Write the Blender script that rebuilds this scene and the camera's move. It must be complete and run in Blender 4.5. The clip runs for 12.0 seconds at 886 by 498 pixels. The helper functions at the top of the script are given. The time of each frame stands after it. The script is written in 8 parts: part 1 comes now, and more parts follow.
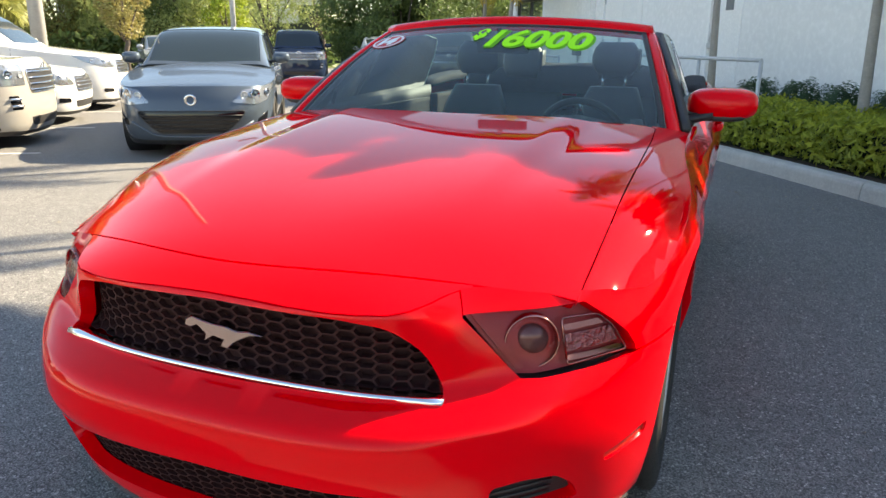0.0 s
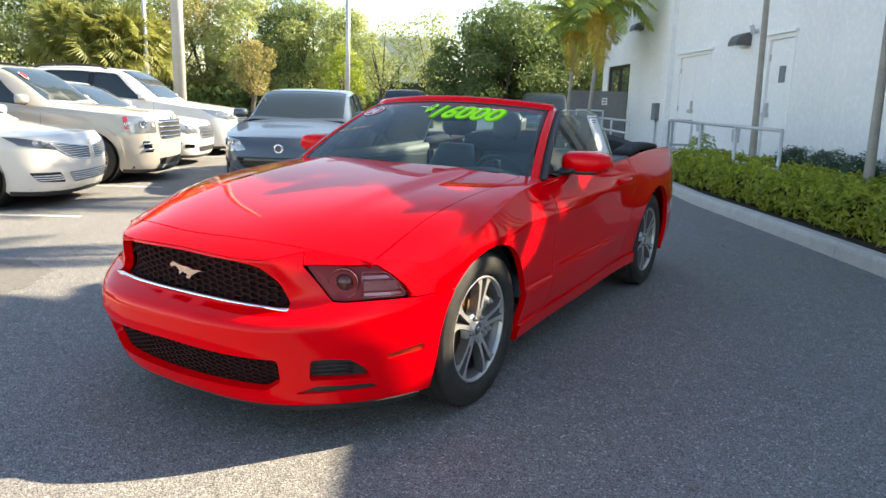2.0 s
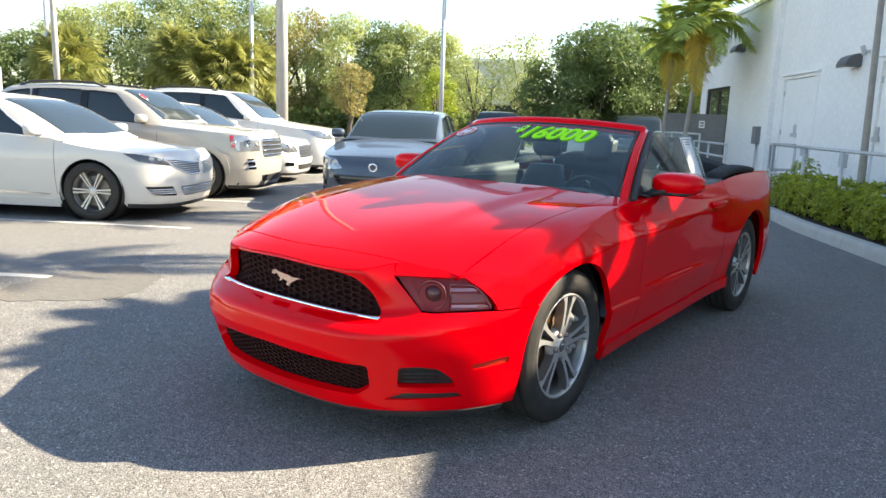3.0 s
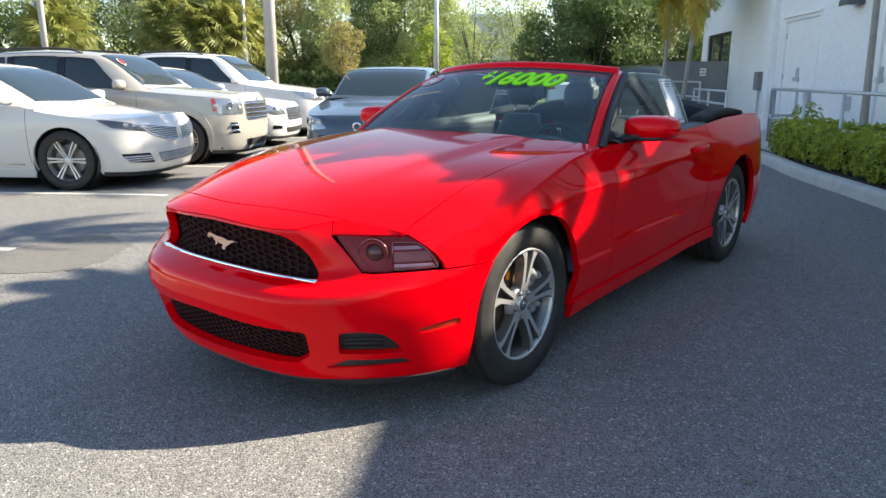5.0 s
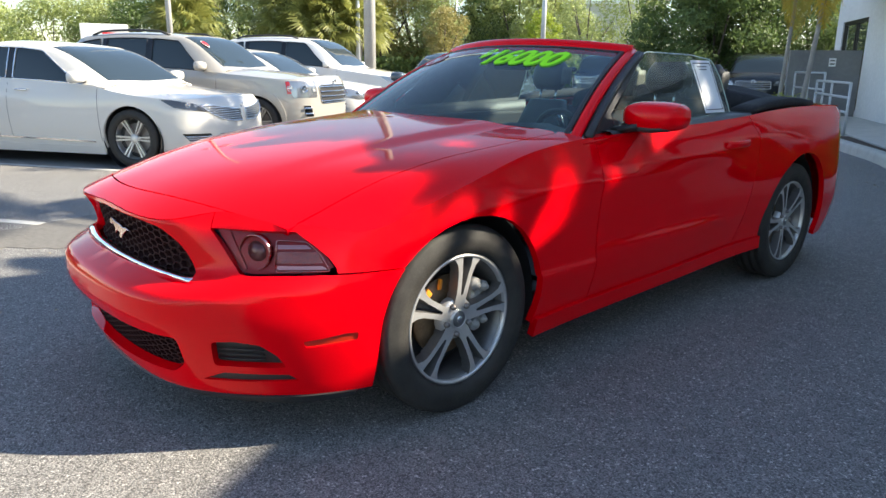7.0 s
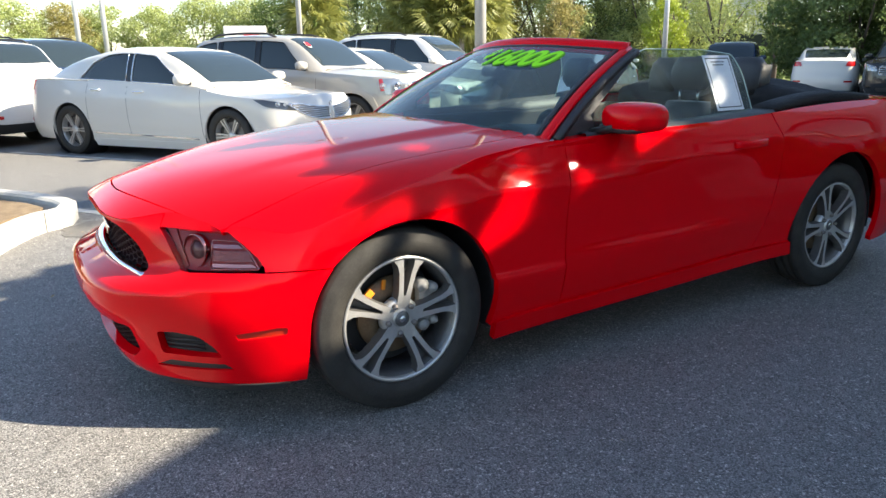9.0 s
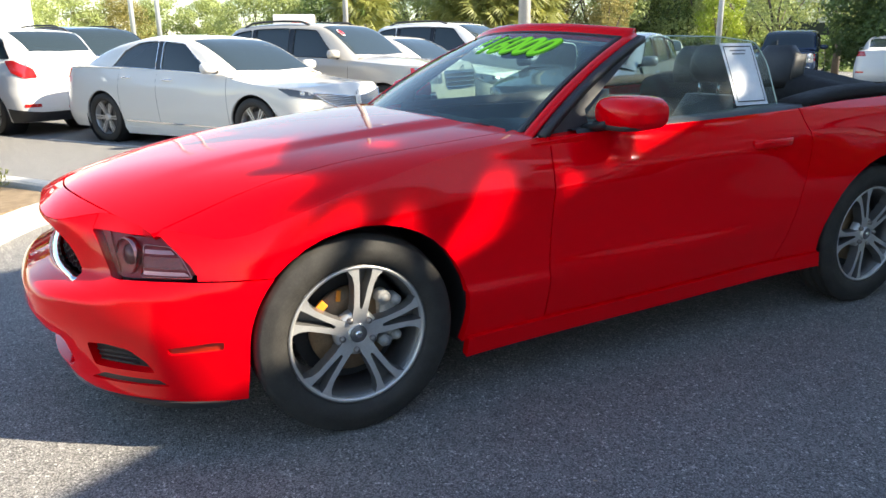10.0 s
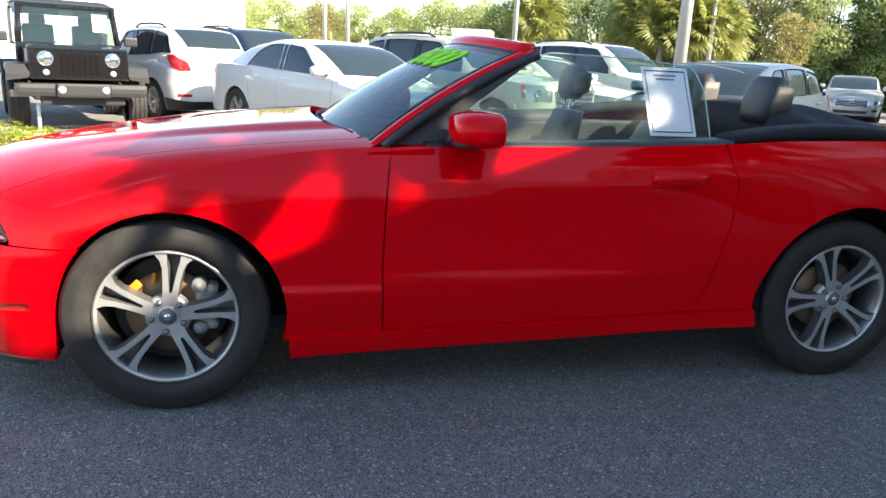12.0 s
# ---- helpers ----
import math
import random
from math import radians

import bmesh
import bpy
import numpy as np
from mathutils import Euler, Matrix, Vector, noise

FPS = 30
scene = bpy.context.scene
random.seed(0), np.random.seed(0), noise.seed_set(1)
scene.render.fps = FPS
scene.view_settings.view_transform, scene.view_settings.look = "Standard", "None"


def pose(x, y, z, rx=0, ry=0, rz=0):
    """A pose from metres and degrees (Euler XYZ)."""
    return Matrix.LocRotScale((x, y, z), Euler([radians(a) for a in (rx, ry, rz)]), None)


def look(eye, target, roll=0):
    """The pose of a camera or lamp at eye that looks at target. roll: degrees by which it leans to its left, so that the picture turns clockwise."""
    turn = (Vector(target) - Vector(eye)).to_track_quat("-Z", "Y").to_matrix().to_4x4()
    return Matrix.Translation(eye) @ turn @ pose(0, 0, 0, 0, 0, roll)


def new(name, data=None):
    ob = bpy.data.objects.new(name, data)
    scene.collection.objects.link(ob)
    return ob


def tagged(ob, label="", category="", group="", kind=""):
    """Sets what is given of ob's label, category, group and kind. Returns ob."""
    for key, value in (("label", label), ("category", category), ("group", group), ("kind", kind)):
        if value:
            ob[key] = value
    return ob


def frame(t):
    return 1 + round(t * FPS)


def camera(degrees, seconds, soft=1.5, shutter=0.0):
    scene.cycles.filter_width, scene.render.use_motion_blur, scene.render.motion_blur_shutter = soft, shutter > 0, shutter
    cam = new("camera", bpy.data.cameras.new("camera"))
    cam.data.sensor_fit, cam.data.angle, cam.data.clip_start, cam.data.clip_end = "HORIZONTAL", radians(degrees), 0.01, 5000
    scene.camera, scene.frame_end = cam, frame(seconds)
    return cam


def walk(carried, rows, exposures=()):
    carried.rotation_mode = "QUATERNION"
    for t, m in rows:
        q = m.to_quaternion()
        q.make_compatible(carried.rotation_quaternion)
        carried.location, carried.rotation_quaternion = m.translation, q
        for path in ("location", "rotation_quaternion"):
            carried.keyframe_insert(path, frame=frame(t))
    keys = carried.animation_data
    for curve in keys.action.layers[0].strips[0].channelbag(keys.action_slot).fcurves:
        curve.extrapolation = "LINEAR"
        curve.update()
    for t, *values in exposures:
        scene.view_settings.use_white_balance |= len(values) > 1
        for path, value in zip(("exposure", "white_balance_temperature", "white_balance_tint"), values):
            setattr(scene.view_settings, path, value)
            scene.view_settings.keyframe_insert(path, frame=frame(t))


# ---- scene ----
cam = camera(63.4, 12.0)
PATH = [
    (0, (0.971, -2.039, 1.267), (0.274, -0.248, 0.714), 0.5),
    (0.5, (1.39, -2.242, 1.281), (0.696, -0.435, 0.779), 1.3),
    (1, (1.702, -2.503, 1.292), (1.002, -0.688, 0.826), 1.0),
    (1.5, (2.03, -2.674, 1.33), (1.242, -0.886, 0.904), -1.1),
    (2, (2.305, -2.747, 1.362), (1.308, -1.062, 0.952), 1.8),
    (2.5, (2.369, -2.808, 1.388), (1.249, -1.186, 1.048), 1.9),
    (3, (2.358, -2.822, 1.354), (1.152, -1.268, 0.994), 2.1),
    (3.2, (2.37, -2.832, 1.343), (1.172, -1.277, 0.959), 1.8),
    (4.8, (2.418, -2.589, 1.309), (1.201, -1.071, 0.843), -0.2),
    (5, (2.419, -2.501, 1.294), (1.211, -0.977, 0.827), 0.1),
    (5.5, (2.386, -2.274, 1.273), (1.15, -0.774, 0.805), 1.4),
    (6, (2.478, -2.051, 1.247), (1.159, -0.634, 0.743), 1.4),
    (6.5, (2.611, -1.862, 1.266), (1.23, -0.498, 0.785), 2.0),
    (7, (2.654, -1.691, 1.245), (1.217, -0.392, 0.747), 0.8),
    (7.2, (2.661, -1.611, 1.243), (1.196, -0.348, 0.733), 2.4),
    (8.8, (3.132, -1.246, 1.294), (1.486, -0.228, 0.789), -0.0),
    (9, (3.102, -1.171, 1.295), (1.45, -0.169, 0.776), -0.7),
    (9.5, (3.019, -0.976, 1.297), (1.342, -0.03, 0.755), 1.6),
    (10, (3.008, -0.771, 1.285), (1.295, 0.107, 0.74), -0.6),
    (10.5, (3.099, -0.486, 1.288), (1.307, 0.241, 0.778), 0.7),
    (11, (3.155, -0.204, 1.29), (1.359, 0.505, 0.768), -0.6),
    (11.5, (3.18, 0.088, 1.293), (1.355, 0.702, 0.754), 1.3),
    (12, (3.386, 0.398, 1.27), (1.501, 0.832, 0.761), 2.9),
]
walk(cam, [(t, look(eye, target, roll)) for t, eye, target, roll in PATH],
     [(0.0, 1.84, 7500, 10), (2.5, 1.90, 7200, 10), (5.0, 1.56, 6600, 10), (7.2, 1.60, 6550, 10), (9.0, 1.67, 6650, 10), (12.0, 1.93, 6650, 10)])

# ---- light: low sun from behind the building, clear sky ----
SUN_WAY = Vector((0.928, 1.042, 1.0)).normalized()      # from the place towards the sun
SUN_ELEV = math.asin(SUN_WAY.z)
SUN_AZ = math.atan2(SUN_WAY.x, SUN_WAY.y)
world = bpy.data.worlds.new("sky")
scene.world = world
world.use_nodes = True
wn = world.node_tree.nodes
sky = wn.new("ShaderNodeTexSky")
sky.sky_type = "NISHITA"
sky.sun_disc = False
sky.sun_elevation = SUN_ELEV
sky.sun_rotation = SUN_AZ
sky.air_density, sky.dust_density, sky.ozone_density = 1.0, 0.15, 1.0
wn["Background"].inputs["Strength"].default_value = 0.101
world.node_tree.links.new(sky.outputs[0], wn["Background"].inputs[0])

sun = new("sun", bpy.data.lights.new("sun", "SUN"))
sun.data.energy = 5.0
sun.data.angle = radians(0.6)
sun.data.color = (1.0, 0.91, 0.735)
sun.matrix_world = look(SUN_WAY * 50, (0, 0, 0))


# ---- materials ----
def material(name, base, rough=0.5, metal=0.0, **more):
    m = bpy.data.materials.new(name)
    m.use_nodes = True
    b = m.node_tree.nodes["Principled BSDF"]
    b.inputs["Base Color"].default_value = (*base, 1)
    b.inputs["Roughness"].default_value = rough
    b.inputs["Metallic"].default_value = metal
    for key, value in more.items():
        b.inputs[key.replace("_", " ").title()].default_value = value
    return m


def bsdf(m):
    return m.node_tree.nodes["Principled BSDF"]


def add_node(m, kind, **values):
    n = m.node_tree.nodes.new(kind)
    for key, value in values.items():
        n.inputs[key.replace("_", " ").title()].default_value = value
    return n


def coords(m, scale=1.0):
    n = add_node(m, "ShaderNodeTexCoord")
    g = add_node(m, "ShaderNodeMapping")
    g.inputs["Scale"].default_value = (scale, scale, scale) if isinstance(scale, (int, float)) else scale
    m.node_tree.links.new(n.outputs["Object"], g.inputs[0])
    return g.outputs[0]


def noise_tex(m, scale, detail=4.0, rough=0.55, space=None):
    n = add_node(m, "ShaderNodeTexNoise", scale=scale, detail=detail, roughness=rough)
    m.node_tree.links.new(space or coords(m), n.inputs["Vector"])
    return n.outputs["Fac"]


def ramp(m, fac, stops):
    n = m.node_tree.nodes.new("ShaderNodeValToRGB")
    m.node_tree.links.new(fac, n.inputs[0])
    e = n.color_ramp.elements
    while len(e) < len(stops):
        e.new(0.5)
    for el, (at, c) in zip(e, stops):
        el.position = at
        el.color = (*c, 1) if len(c) == 3 else c
    return n.outputs[0]


def mix(m, fac, a, b, mode="MIX"):
    n = m.node_tree.nodes.new("ShaderNodeMix")
    n.data_type, n.blend_type = "RGBA", mode
    for socket, v in ((n.inputs[0], fac), (n.inputs[6], a), (n.inputs[7], b)):
        if isinstance(v, (int, float)):
            socket.default_value = v
        elif isinstance(v, tuple):
            socket.default_value = (*v, 1)
        else:
            m.node_tree.links.new(v, socket)
    return n.outputs[2]


def bump(m, height, strength=0.3, distance=0.01):
    n = add_node(m, "ShaderNodeBump", strength=strength, distance=distance)
    m.node_tree.links.new(height, n.inputs["Height"])
    m.node_tree.links.new(n.outputs[0], bsdf(m).inputs["Normal"])


def colour_from(m, socket, target="Base Color"):
    m.node_tree.links.new(socket, bsdf(m).inputs[target])


def mottled(name, a, b, scale, rough=0.6, metal=0.0, grain=0.0, grain_scale=200.0, **more):
    """A surface that varies between two colours, at a coarse and a fine scale."""
    m = material(name, a, rough, metal, **more)
    coarse = noise_tex(m, scale, 5)
    fine = noise_tex(m, scale * 9, 3)
    c = mix(m, ramp(m, coarse, [(0.3, (0, 0, 0)), (0.7, (1, 1, 1))]), a, b)
    lighter = tuple(min(1, v * 1.18) for v in b)
    c = mix(m, ramp(m, fine, [(0.45, (0, 0, 0)), (0.8, (0.6, 0.6, 0.6))]), c, lighter)
    colour_from(m, c)
    if grain:
        bump(m, noise_tex(m, grain_scale, 3), grain, 0.004)
    return m


def car_paint(name, base, flake=0.0, coat=1.0, rough=0.42, metal=0.0, dusty=0.003):
    m = material(name, base, rough, metal, coat_weight=coat, coat_roughness=0.025)
    bsdf(m).inputs["Specular IOR Level"].default_value = 0.0
    dust_haze = noise_tex(m, 3.0, 6, 0.6)
    speck = noise_tex(m, 900.0, 1)
    c = mix(m, ramp(m, speck, [(0.4, (0, 0, 0)), (0.75, (flake, flake, flake))]), base, tuple(min(1, v * 1.5) for v in base))
    c = mix(m, ramp(m, dust_haze, [(0.5, (0, 0, 0)), (0.9, (dusty, dusty, dusty))]), c, (0.35, 0.3, 0.27))
    colour_from(m, c)
    colour_from(m, ramp(m, dust_haze, [(0.3, (0.012,) * 3), (0.9, (0.045,) * 3)]), "Coat Roughness")
    return m


RED = car_paint("red_paint", (0.78, 0.0, 0.004), 0.3, coat=0.95, rough=0.42, dusty=0.0)
bsdf(RED).inputs["Coat IOR"].default_value = 1.31
BLACK_TRIM = mottled("black_trim", (0.020, 0.019, 0.020), (0.030, 0.029, 0.029), 30, 0.5, grain=0.15, grain_scale=700)
BLACK_GLOSS = material("black_gloss", (0.008, 0.008, 0.009), 0.12)
RUBBER = mottled("tyre_rubber", (0.028, 0.026, 0.024), (0.046, 0.043, 0.039), 14, 0.6, grain=0.3, grain_scale=300)
bsdf(RUBBER).inputs["Specular IOR Level"].default_value = 0.25
MACHINED = mottled("machined_alloy", (0.52, 0.51, 0.49), (0.60, 0.58, 0.56), 20, 0.34, 0.6)
POCKET = mottled("painted_grey_alloy", (0.15, 0.145, 0.14), (0.20, 0.19, 0.185), 20, 0.4, 0.6)
CHROME = material("chrome", (0.85, 0.85, 0.86), 0.08, 1.0)
DISC_BRONZE = mottled("dusty_brake_disc", (0.20, 0.13, 0.075), (0.30, 0.20, 0.12), 14, 0.55, 0.5)
EMBLEM = material("satin_emblem", (0.40, 0.32, 0.32), 0.22, 1.0)
STEEL = mottled("brake_steel", (0.20, 0.19, 0.18), (0.28, 0.25, 0.235), 18, 0.55, 0.8)
CAST = mottled("cast_caliper", (0.26, 0.25, 0.24), (0.36, 0.35, 0.33), 22, 0.75, 0.2)
SUN_PATCH = material("sun_patch_orange", (0.75, 0.26, 0.02), 0.45)
AMBER = material("amber_lens", (0.42, 0.022, 0.003), 0.15, coat_weight=1.0)
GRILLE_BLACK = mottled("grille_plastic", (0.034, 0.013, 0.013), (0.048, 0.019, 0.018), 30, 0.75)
bsdf(GRILLE_BLACK).inputs["Specular IOR Level"].default_value = 0.15
LEATHER = mottled("black_leather", (0.022, 0.022, 0.022), (0.036, 0.034, 0.033), 12, 0.42, grain=0.35, grain_scale=350)
STITCH = mottled("grey_leather_edge", (0.08, 0.075, 0.066), (0.12, 0.11, 0.095), 20, 0.5, grain=0.3, grain_scale=300)
DASH = mottled("dashboard_vinyl", (0.013, 0.013, 0.014), (0.022, 0.022, 0.023), 16, 0.55, grain=0.3, grain_scale=500)
CLOTH = mottled("soft_top_cloth", (0.010, 0.010, 0.012), (0.02, 0.02, 0.022), 25, 0.85, grain=0.5, grain_scale=600)
# red in these lamp colours stands in for bodywork mirrored inside the headlight
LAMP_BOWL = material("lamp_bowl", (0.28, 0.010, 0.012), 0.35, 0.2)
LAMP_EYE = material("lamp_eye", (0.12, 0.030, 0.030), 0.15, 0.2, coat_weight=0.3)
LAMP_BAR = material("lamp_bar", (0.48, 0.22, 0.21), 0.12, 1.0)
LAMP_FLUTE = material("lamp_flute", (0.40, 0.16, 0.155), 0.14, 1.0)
bump(LAMP_FLUTE, noise_tex(LAMP_FLUTE, 110, 2), 0.9, 0.01)
REFLECTOR = material("lamp_reflector", (0.7, 0.7, 0.72), 0.12, 1.0)
LIME = material("lime_window_paint", (0.36, 0.95, 0.0), 0.7)
LIME_EDGE = material("lime_window_paint_edge", (0.12, 0.42, 0.0), 0.7)
STICKER_RED = material("sticker_red", (0.6, 0.012, 0.02), 0.5)
STICKER_WHITE = material("sticker_white", (0.82, 0.82, 0.80), 0.5)
PAPER = mottled("printed_paper", (0.82, 0.83, 0.84), (0.76, 0.77, 0.78), 6, 0.55)
INK = material("printed_ink", (0.03, 0.03, 0.035), 0.6)
GREY_INK = material("printed_ink_grey", (0.25, 0.26, 0.27), 0.6)
TINTED = material("dark_tinted_glass", (0.022, 0.032, 0.036), 0.03)
bsdf(TINTED).inputs["Specular IOR Level"].default_value = 0.62
TAIL_RED = material("red_tail_lens", (0.42, 0.01, 0.012), 0.12, coat_weight=1.0)
CAR_LAMP = material("lamp_grey_glass", (0.34, 0.35, 0.36), 0.12, 0.7, coat_weight=1.0)
DARK_LAMP = material("dark_lamp_glass", (0.07, 0.072, 0.078), 0.1, 0.3, coat_weight=1.0)
WHITE_LAMP = material("lamp_glass", (0.55, 0.57, 0.58), 0.1, 0.4, coat_weight=1.0)


def thin_glass(name, tint, dust_haze=0.03, film_tone=(0.55, 0.58, 0.55)):
    """Car glazing: a thin pane that passes light and mirrors by Fresnel."""
    m = bpy.data.materials.new(name)
    m.use_nodes = True
    t = m.node_tree
    t.nodes.remove(t.nodes["Principled BSDF"])
    clear = t.nodes.new("ShaderNodeBsdfTransparent")
    clear.inputs[0].default_value = (*tint, 1)
    mirror = t.nodes.new("ShaderNodeBsdfGlossy")
    mirror.inputs["Roughness"].default_value = 0.015
    fres = t.nodes.new("ShaderNodeFresnel")
    fres.inputs[0].default_value = 1.5
    both = t.nodes.new("ShaderNodeMixShader")
    t.links.new(fres.outputs[0], both.inputs[0])
    t.links.new(clear.outputs[0], both.inputs[1])
    t.links.new(mirror.outputs[0], both.inputs[2])
    film = t.nodes.new("ShaderNodeBsdfDiffuse")
    film.inputs[0].default_value = (*film_tone, 1)
    last = t.nodes.new("ShaderNodeMixShader")
    last.inputs[0].default_value = dust_haze
    t.links.new(both.outputs[0], last.inputs[1])
    t.links.new(film.outputs[0], last.inputs[2])
    t.links.new(last.outputs[0], t.nodes["Material Output"].inputs[0])
    return m


# the windscreen's teal film also paints in the haze of reflected sky
GLASS = thin_glass("windscreen_glass", (0.54, 0.70, 0.70), 0.055, (0.30, 0.50, 0.54))
SIDE_GLASS = thin_glass("side_glass", (0.66, 0.80, 0.72), 0.06)
GLASS_EDGE = material("glass_edge", (0.45, 0.58, 0.50), 0.15, coat_weight=1.0)

HEADLAMP_GLASS = thin_glass("headlamp_glass", (0.96, 0.93, 0.93), 0.0)
HEADLAMP_GLASS.node_tree.nodes["Fresnel"].inputs[0].default_value = 1.18

ASPHALT = material("asphalt", (0.06, 0.06, 0.06), 0.85)
_speck = noise_tex(ASPHALT, 260.0, 2, 0.6)
_grain = add_node(ASPHALT, "ShaderNodeTexVoronoi", scale=155.0)
ASPHALT.node_tree.links.new(coords(ASPHALT), _grain.inputs["Vector"])
_stone = add_node(ASPHALT, "ShaderNodeTexVoronoi", scale=115.0)
ASPHALT.node_tree.links.new(coords(ASPHALT), _stone.inputs["Vector"])
_patch = noise_tex(ASPHALT, 0.35, 6, 0.6)
_stain = noise_tex(ASPHALT, 1.7, 5, 0.7)
_clots = noise_tex(ASPHALT, 11.0, 4, 0.65)
_c = mix(ASPHALT, ramp(ASPHALT, _patch, [(0.35, (0, 0, 0)), (0.7, (1, 1, 1))]), (0.228, 0.224, 0.218), (0.306, 0.293, 0.274))
_c = mix(ASPHALT, ramp(ASPHALT, _clots, [(0.38, (0.35, 0.35, 0.35)), (0.62, (0, 0, 0))]), _c, (0.11, 0.107, 0.104))
# each chip of stone has its own tone; a few are pale
_tone = add_node(ASPHALT, "ShaderNodeSeparateColor")
ASPHALT.node_tree.links.new(_stone.outputs["Color"], _tone.inputs[0])
_c = mix(ASPHALT, ramp(ASPHALT, _tone.outputs[0], [(0.0, (0.45, 0.45, 0.45)), (0.5, (0, 0, 0))]), _c, (0.085, 0.082, 0.08))
_c = mix(ASPHALT, ramp(ASPHALT, _tone.outputs[1], [(0.90, (0, 0, 0)), (0.98, (0.8, 0.8, 0.8))]), _c, (0.58, 0.55, 0.51))
_c = mix(ASPHALT, ramp(ASPHALT, _speck, [(0.585, (0, 0, 0)), (0.64, (0.85, 0.85, 0.85))]), _c, (0.52, 0.50, 0.46))
_c = mix(ASPHALT, ramp(ASPHALT, _grain.outputs["Distance"], [(0.33, (0, 0, 0)), (0.78, (0.8, 0.8, 0.8))]), _c, (0.05, 0.046, 0.045))
_c = mix(ASPHALT, ramp(ASPHALT, _stain, [(0.62, (0, 0, 0)), (0.8, (0.5, 0.5, 0.5))]), _c, (0.085, 0.082, 0.08))
colour_from(ASPHALT, _c)
bump(ASPHALT, _grain.outputs["Distance"], 0.5, 0.005)

REPAIR = mottled("patched_asphalt", (0.105, 0.100, 0.092), (0.155, 0.146, 0.134), 26, 0.9, grain=0.6, grain_scale=160)
LINE_PAINT = mottled("worn_white_line", (0.55, 0.54, 0.51), (0.38, 0.37, 0.34), 7, 0.8, grain=0.4)
CONCRETE = mottled("kerb_concrete", (0.40, 0.385, 0.355), (0.50, 0.48, 0.44), 5, 0.85, grain=0.45, grain_scale=150)
STUCCO = mottled("white_stucco", (0.70, 0.71, 0.715), (0.76, 0.765, 0.765), 1.2, 0.85, grain=0.06, grain_scale=120)
TRIM_WHITE = mottled("white_door_paint", (0.74, 0.75, 0.76), (0.79, 0.79, 0.79), 3, 0.5)
RAIL_GREY = mottled("galvanised_rail", (0.42, 0.44, 0.45), (0.52, 0.53, 0.54), 12, 0.45, 0.3)
BRONZE = mottled("dark_bronze_frame", (0.03, 0.028, 0.026), (0.045, 0.042, 0.04), 8, 0.4, 0.5)
WINDOW_GLASS = material("office_glass", (0.42, 0.45, 0.40), 0.03, 0.85)
MULCH = mottled("mulch", (0.035, 0.022, 0.015), (0.07, 0.045, 0.03), 20, 0.95, grain=0.9, grain_scale=60)
DRY_GRASS = mottled("dry_ground", (0.14, 0.095, 0.055), (0.24, 0.175, 0.105), 12, 0.95, grain=0.9, grain_scale=60)
GRASS = mottled("grass", (0.10, 0.14, 0.03), (0.17, 0.19, 0.05), 4, 0.95, grain=0.9, grain_scale=80)
PALM_BARK = mottled("palm_bark", (0.24, 0.22, 0.20), (0.34, 0.315, 0.285), 6, 0.9, grain=0.6, grain_scale=40)
BARK = mottled("bark", (0.07, 0.055, 0.042), (0.13, 0.105, 0.085), 7, 0.9, grain=0.8, grain_scale=40)
POLE_CONCRETE = mottled("pole_concrete", (0.36, 0.35, 0.33), (0.43, 0.42, 0.40), 3, 0.8, grain=0.2)
FAR_WALL = mottled("far_wall", (0.55, 0.52, 0.46), (0.62, 0.59, 0.53), 0.5, 0.9)
FENCE_DARK = mottled("dark_fence", (0.03, 0.035, 0.03), (0.05, 0.055, 0.045), 3, 0.9)
GREY_WALL = mottled("grey_painted_wall", (0.16, 0.165, 0.175), (0.20, 0.205, 0.21), 1.5, 0.8, grain=0.2)


def foliage(name, dark, light, scale=3.0):
    m = material(name, dark, 0.5)
    r = m.node_tree.nodes.new("ShaderNodeNewGeometry")
    one = ramp(m, r.outputs["Random Per Island"], [(0.0, tuple(a * 0.85 + b * 0.15 for a, b in zip(dark, light))), (0.55, tuple(a * 0.6 + b * 0.4 for a, b in zip(dark, light))), (1.0, tuple(a * 0.25 + b * 0.75 for a, b in zip(dark, light)))])
    clump = noise_tex(m, scale, 2)
    c = mix(m, ramp(m, clump, [(0.35, (0, 0, 0)), (0.7, (0.6, 0.6, 0.6))]), one, light)
    colour_from(m, c)
    t = m.node_tree
    thin = t.nodes.new("ShaderNodeBsdfTranslucent")
    t.links.new(c, thin.inputs[0])
    both = t.nodes.new("ShaderNodeMixShader")
    both.inputs[0].default_value = 0.45
    t.links.new(bsdf(m).outputs[0], both.inputs[1])
    t.links.new(thin.outputs[0], both.inputs[2])
    t.links.new(both.outputs[0], t.nodes["Material Output"].inputs[0])
    return m


LEAF_HEDGE = foliage("hedge_leaf", (0.08, 0.13, 0.015), (0.55, 0.58, 0.07), 6)
LEAF_BUSH = foliage("bush_leaf", (0.035, 0.075, 0.04), (0.09, 0.16, 0.075), 4)
LEAF_DARK = foliage("dark_leaf", (0.070, 0.115, 0.038), (0.20, 0.27, 0.080), 0.6)
LEAF_MID = foliage("mid_leaf", (0.21, 0.26, 0.095), (0.50, 0.545, 0.20), 0.5)
LEAF_OLIVE = foliage("olive_leaf", (0.20, 0.18, 0.06), (0.42, 0.36, 0.12), 0.7)
LEAF_PALM = foliage("palm_leaf", (0.06, 0.12, 0.025), (0.19, 0.27, 0.055), 0.8)
